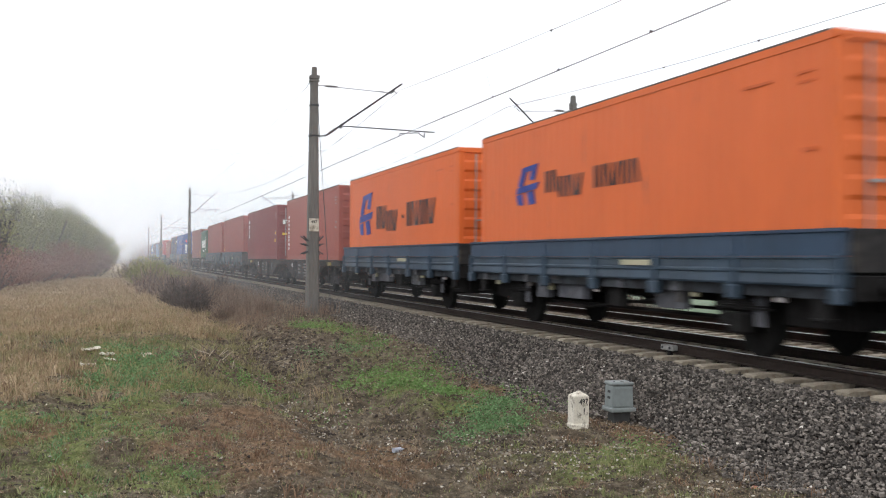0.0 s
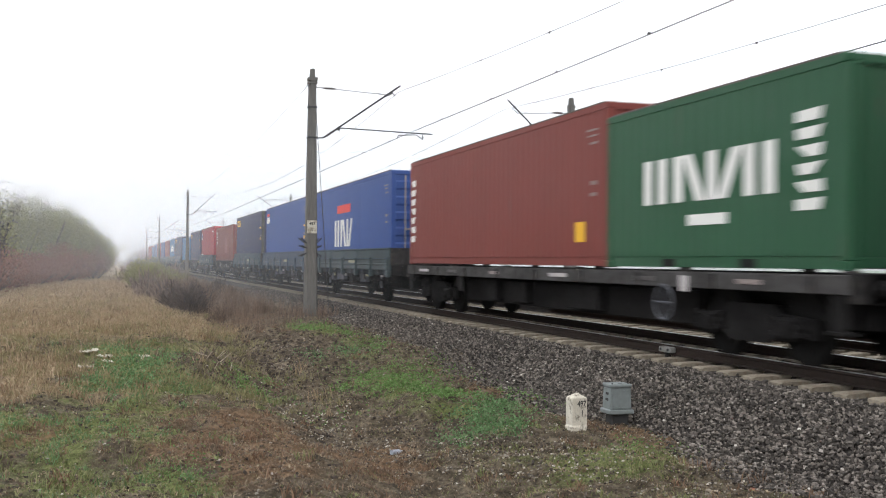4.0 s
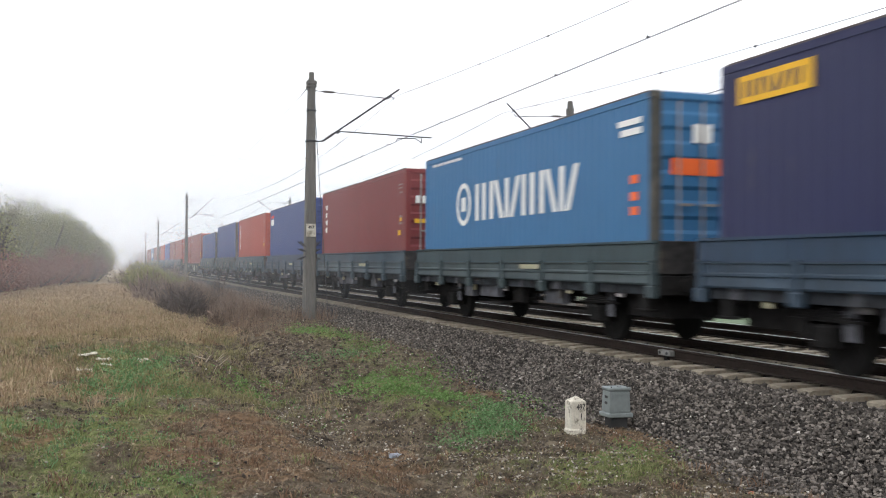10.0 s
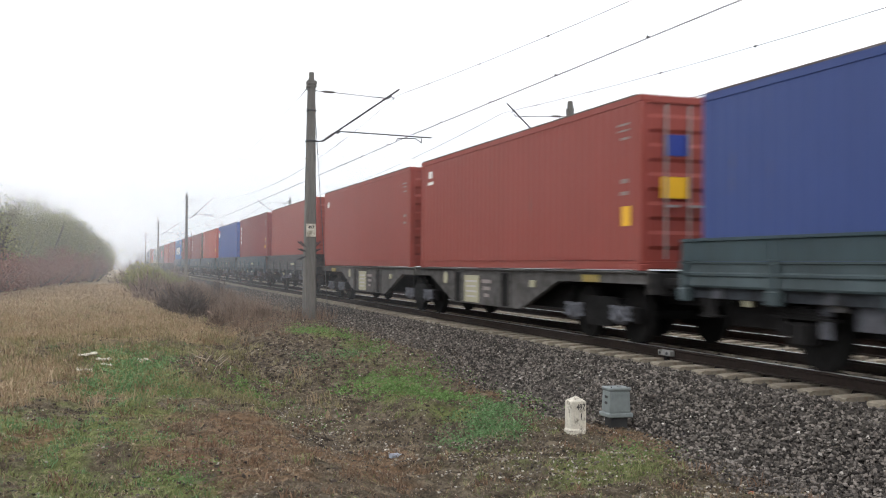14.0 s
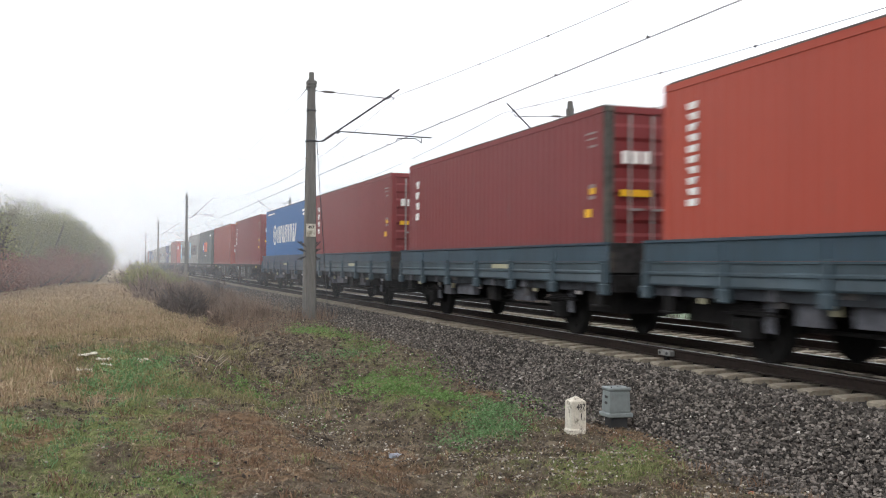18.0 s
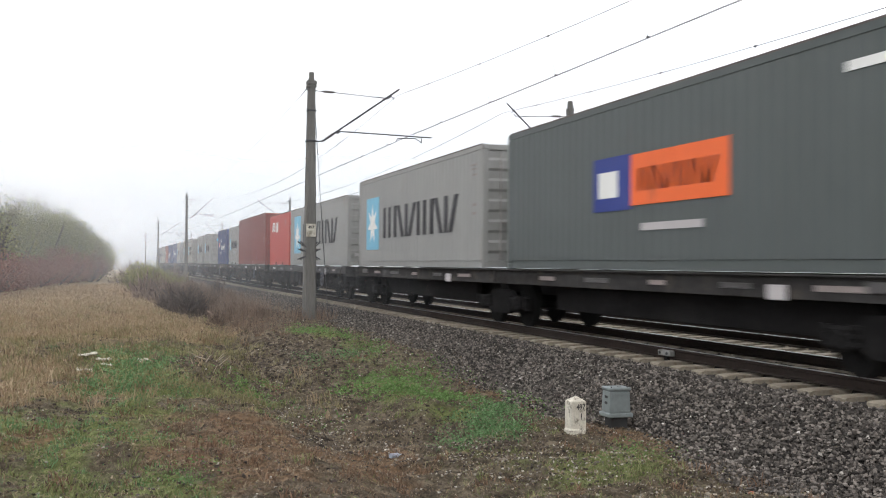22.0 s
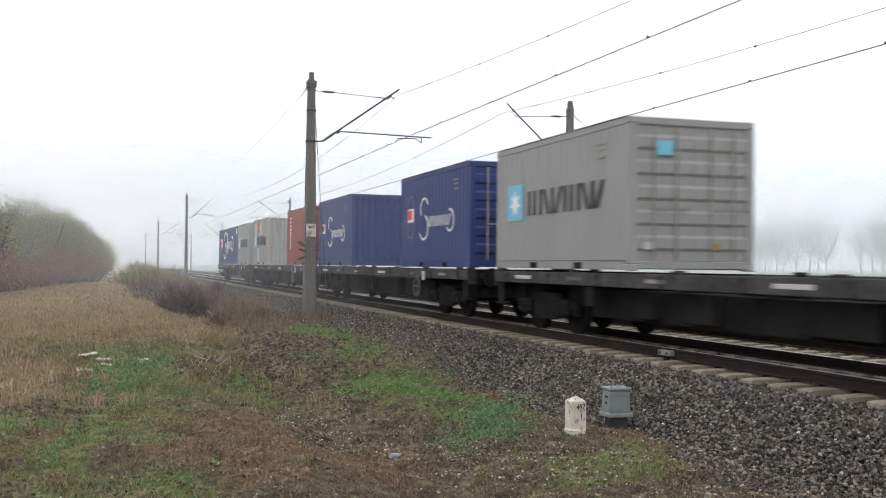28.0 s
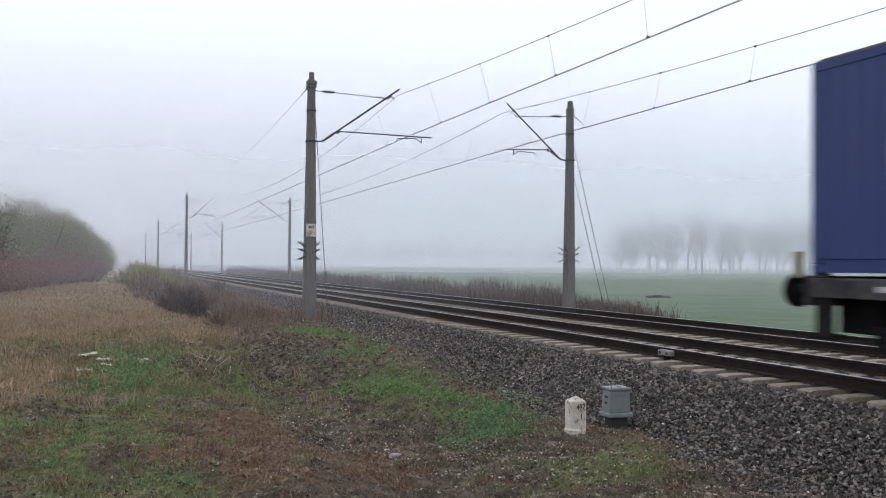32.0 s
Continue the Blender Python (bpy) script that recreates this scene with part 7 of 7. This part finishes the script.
def brush():
    rnd = random.Random(12)
    bm = bmesh.new()
    for k in range(36):
        x, y = 1.6 + rnd.gauss(0, 0.22), 17.7 + rnd.gauss(0, 0.3)
        z = float(ground_height(np.array([x]), np.array([y]))[0])
        a, l = rnd.uniform(0, math.pi), rnd.uniform(0.1, 0.28)
        rod(bm, (x, y, z + 0.01), (x + math.cos(a) * l, y + math.sin(a) * l, z + rnd.uniform(0.02, 0.16)), 0.008, 0.004, 5)
    single("brush_pile", bm, islands("dry_sticks", (0.07, 0.05, 0.04), (0.16, 0.12, 0.09), (0.42, 0.36, 0.28)), "small heap of dry pale sticks on soil", "sticks", "stuff")


brush()


def mast_plates():
    root = thing("mast_number_plate", "white plate with black numerals on the mast", "sign", m=pose(MAST_X, MAST_Y - 0.19, 2.36))
    bm = bmesh.new()
    box(bm, 0, 0, 0, 0.3, 0.012, 0.4, bevel=0.004)
    part("plate", bm, M["white_paint"], root)
    lettering("497", 0.13, root, M["black_paint"], pose(0, -0.008, 0.09, rx=90), "upper_number")
    lettering("1", 0.13, root, M["black_paint"], pose(0, -0.008, -0.09, rx=90), "lower_number")


mast_plates()


# ---- fog: banks of drifting haze across the line and the fields, thickest at head height ----
def fog_bank(y, dense):
    m = bpy.data.materials.new("fog")
    m.use_nodes = True
    n, l = m.node_tree.nodes, m.node_tree.links
    n.remove(n["Principled BSDF"])
    clear, scat, back, both, mix = (n.new("ShaderNodeBsdfTransparent"), n.new("ShaderNodeBsdfDiffuse"), n.new("ShaderNodeBsdfTranslucent"), n.new("ShaderNodeMixShader"), n.new("ShaderNodeMixShader"))
    for s in (scat, back):
        s.inputs["Color"].default_value = (0.945, 0.97, 1.0, 1)
    l.new(scat.outputs[0], both.inputs[1])
    l.new(back.outputs[0], both.inputs[2])
    co, sep, fall, cloud, mul = n.new("ShaderNodeTexCoord"), n.new("ShaderNodeSeparateXYZ"), n.new("ShaderNodeMapRange"), n.new("ShaderNodeTexNoise"), n.new("ShaderNodeMath")
    l.new(co.outputs["Object"], sep.inputs[0])
    l.new(sep.outputs["Z"], fall.inputs["Value"])
    fall.interpolation_type = "SMOOTHSTEP"
    fall.inputs["From Min"].default_value, fall.inputs["From Max"].default_value = 0.0, 22 + y * 0.16
    fall.inputs["To Min"].default_value, fall.inputs["To Max"].default_value = dense, 0.0
    cloud.inputs["Scale"].default_value = 0.02
    l.new(co.outputs["Object"], cloud.inputs["Vector"])
    var = n.new("ShaderNodeMapRange")
    var.inputs["To Min"].default_value, var.inputs["To Max"].default_value = 0.75, 1.25
    l.new(cloud.outputs["Fac"], var.inputs["Value"])
    mul.operation = "MULTIPLY"
    rise, both_ways = n.new("ShaderNodeMapRange"), n.new("ShaderNodeMath")
    rise.inputs["From Min"].default_value, rise.inputs["From Max"].default_value = (-1.1, 0.6) if y < 40 else (-0.9, 1.0) if y < 50 else ((-1.0, 0.9) if y < 100 else (-1.8, -0.1))
    rise.interpolation_type = "SMOOTHSTEP"
    l.new(sep.outputs["Z"], rise.inputs["Value"])
    both_ways.operation = "MULTIPLY"
    l.new(rise.outputs[0], both_ways.inputs[0])
    l.new(fall.outputs[0], both_ways.inputs[1])
    l.new(both_ways.outputs[0], mul.inputs[0])
    l.new(var.outputs[0], mul.inputs[1])
    l.new(mul.outputs[0], mix.inputs[0])
    l.new(clear.outputs[0], mix.inputs[1])
    l.new(both.outputs[0], mix.inputs[2])
    l.new(mix.outputs[0], n["Material Output"].inputs["Surface"])
    h = 24 + y * 0.17
    raw("fog_bank", [(-2500, y, -3), (2500, y, -3), (2500, y, h), (-2500, y, h)], [(0, 1, 2, 3)], m, "pale grey fog hanging over the line and fields", "fog", "stuff")


for y, dense in ((27, 0.025), (34, 0.035), (43, 0.055), (62, 0.062), (90, 0.08), (128, 0.12), (180, 0.21), (245, 0.36), (340, 0.5)):
    fog_bank(y, dense)


def fog_backdrop():
    """The fogged-out distance: an added ring, glowing as bright as the sky above it."""
    m = bpy.data.materials.new("fog_glow")
    m.use_nodes = True
    n, l = m.node_tree.nodes, m.node_tree.links
    n.remove(n["Principled BSDF"])
    # emission puts the brightness of far haze into the ring itself
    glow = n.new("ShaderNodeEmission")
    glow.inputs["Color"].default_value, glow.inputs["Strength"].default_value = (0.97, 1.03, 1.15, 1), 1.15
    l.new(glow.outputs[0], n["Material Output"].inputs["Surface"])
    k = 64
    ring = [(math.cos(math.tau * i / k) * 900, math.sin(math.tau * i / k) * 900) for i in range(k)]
    raw("backdrop", [(x, y, -4) for x, y in ring] + [(x, y, 14) for x, y in ring], [(i, (i + 1) % k, k + (i + 1) % k, k + i) for i in range(k)], m, "glowing pale grey ring standing in for distant fog", "backdrop", "structure")


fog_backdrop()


# ---- what moves ----
def motions():
    times = [2 * k for k in range(16)] + [31, 32]
    for ob in moving:
        x, y, z = ob.location
        walk(ob, [(t, pose(x, y - gone(t) + (0.14 if t == 32 else 0), z)) for t in times])
    for w in spinning:
        top = w
        along = 0.0
        while top is not None:
            base = top.location.y if top not in moving else 0.0
            along += base
            last, top = top, top.parent
        along += start[last]
        px, py, pz = w.location
        rows, hold = [], None
        for k in range(32 * FPS + 1):
            t = k / FPS
            y = along - gone(t)
            if -4 < y < 40 or k in (0, 32 * FPS):
                turn = math.degrees(gone(t) / WHEEL) if -4 < y < 40 else (math.degrees(gone(0) / WHEEL) if hold is None and y >= 40 else hold)
                if turn is None:
                    turn = 0.0
                if hold is None and len(rows) == 1 and -4 < y < 40:
                    rows = [(0.0, pose(px, py, pz, rx=turn))]
                hold = turn
                rows.append((t, pose(px, py, pz, rx=turn)))
        walk(w, rows)


start = {ob: ob.location.y for ob in moving}
motions()
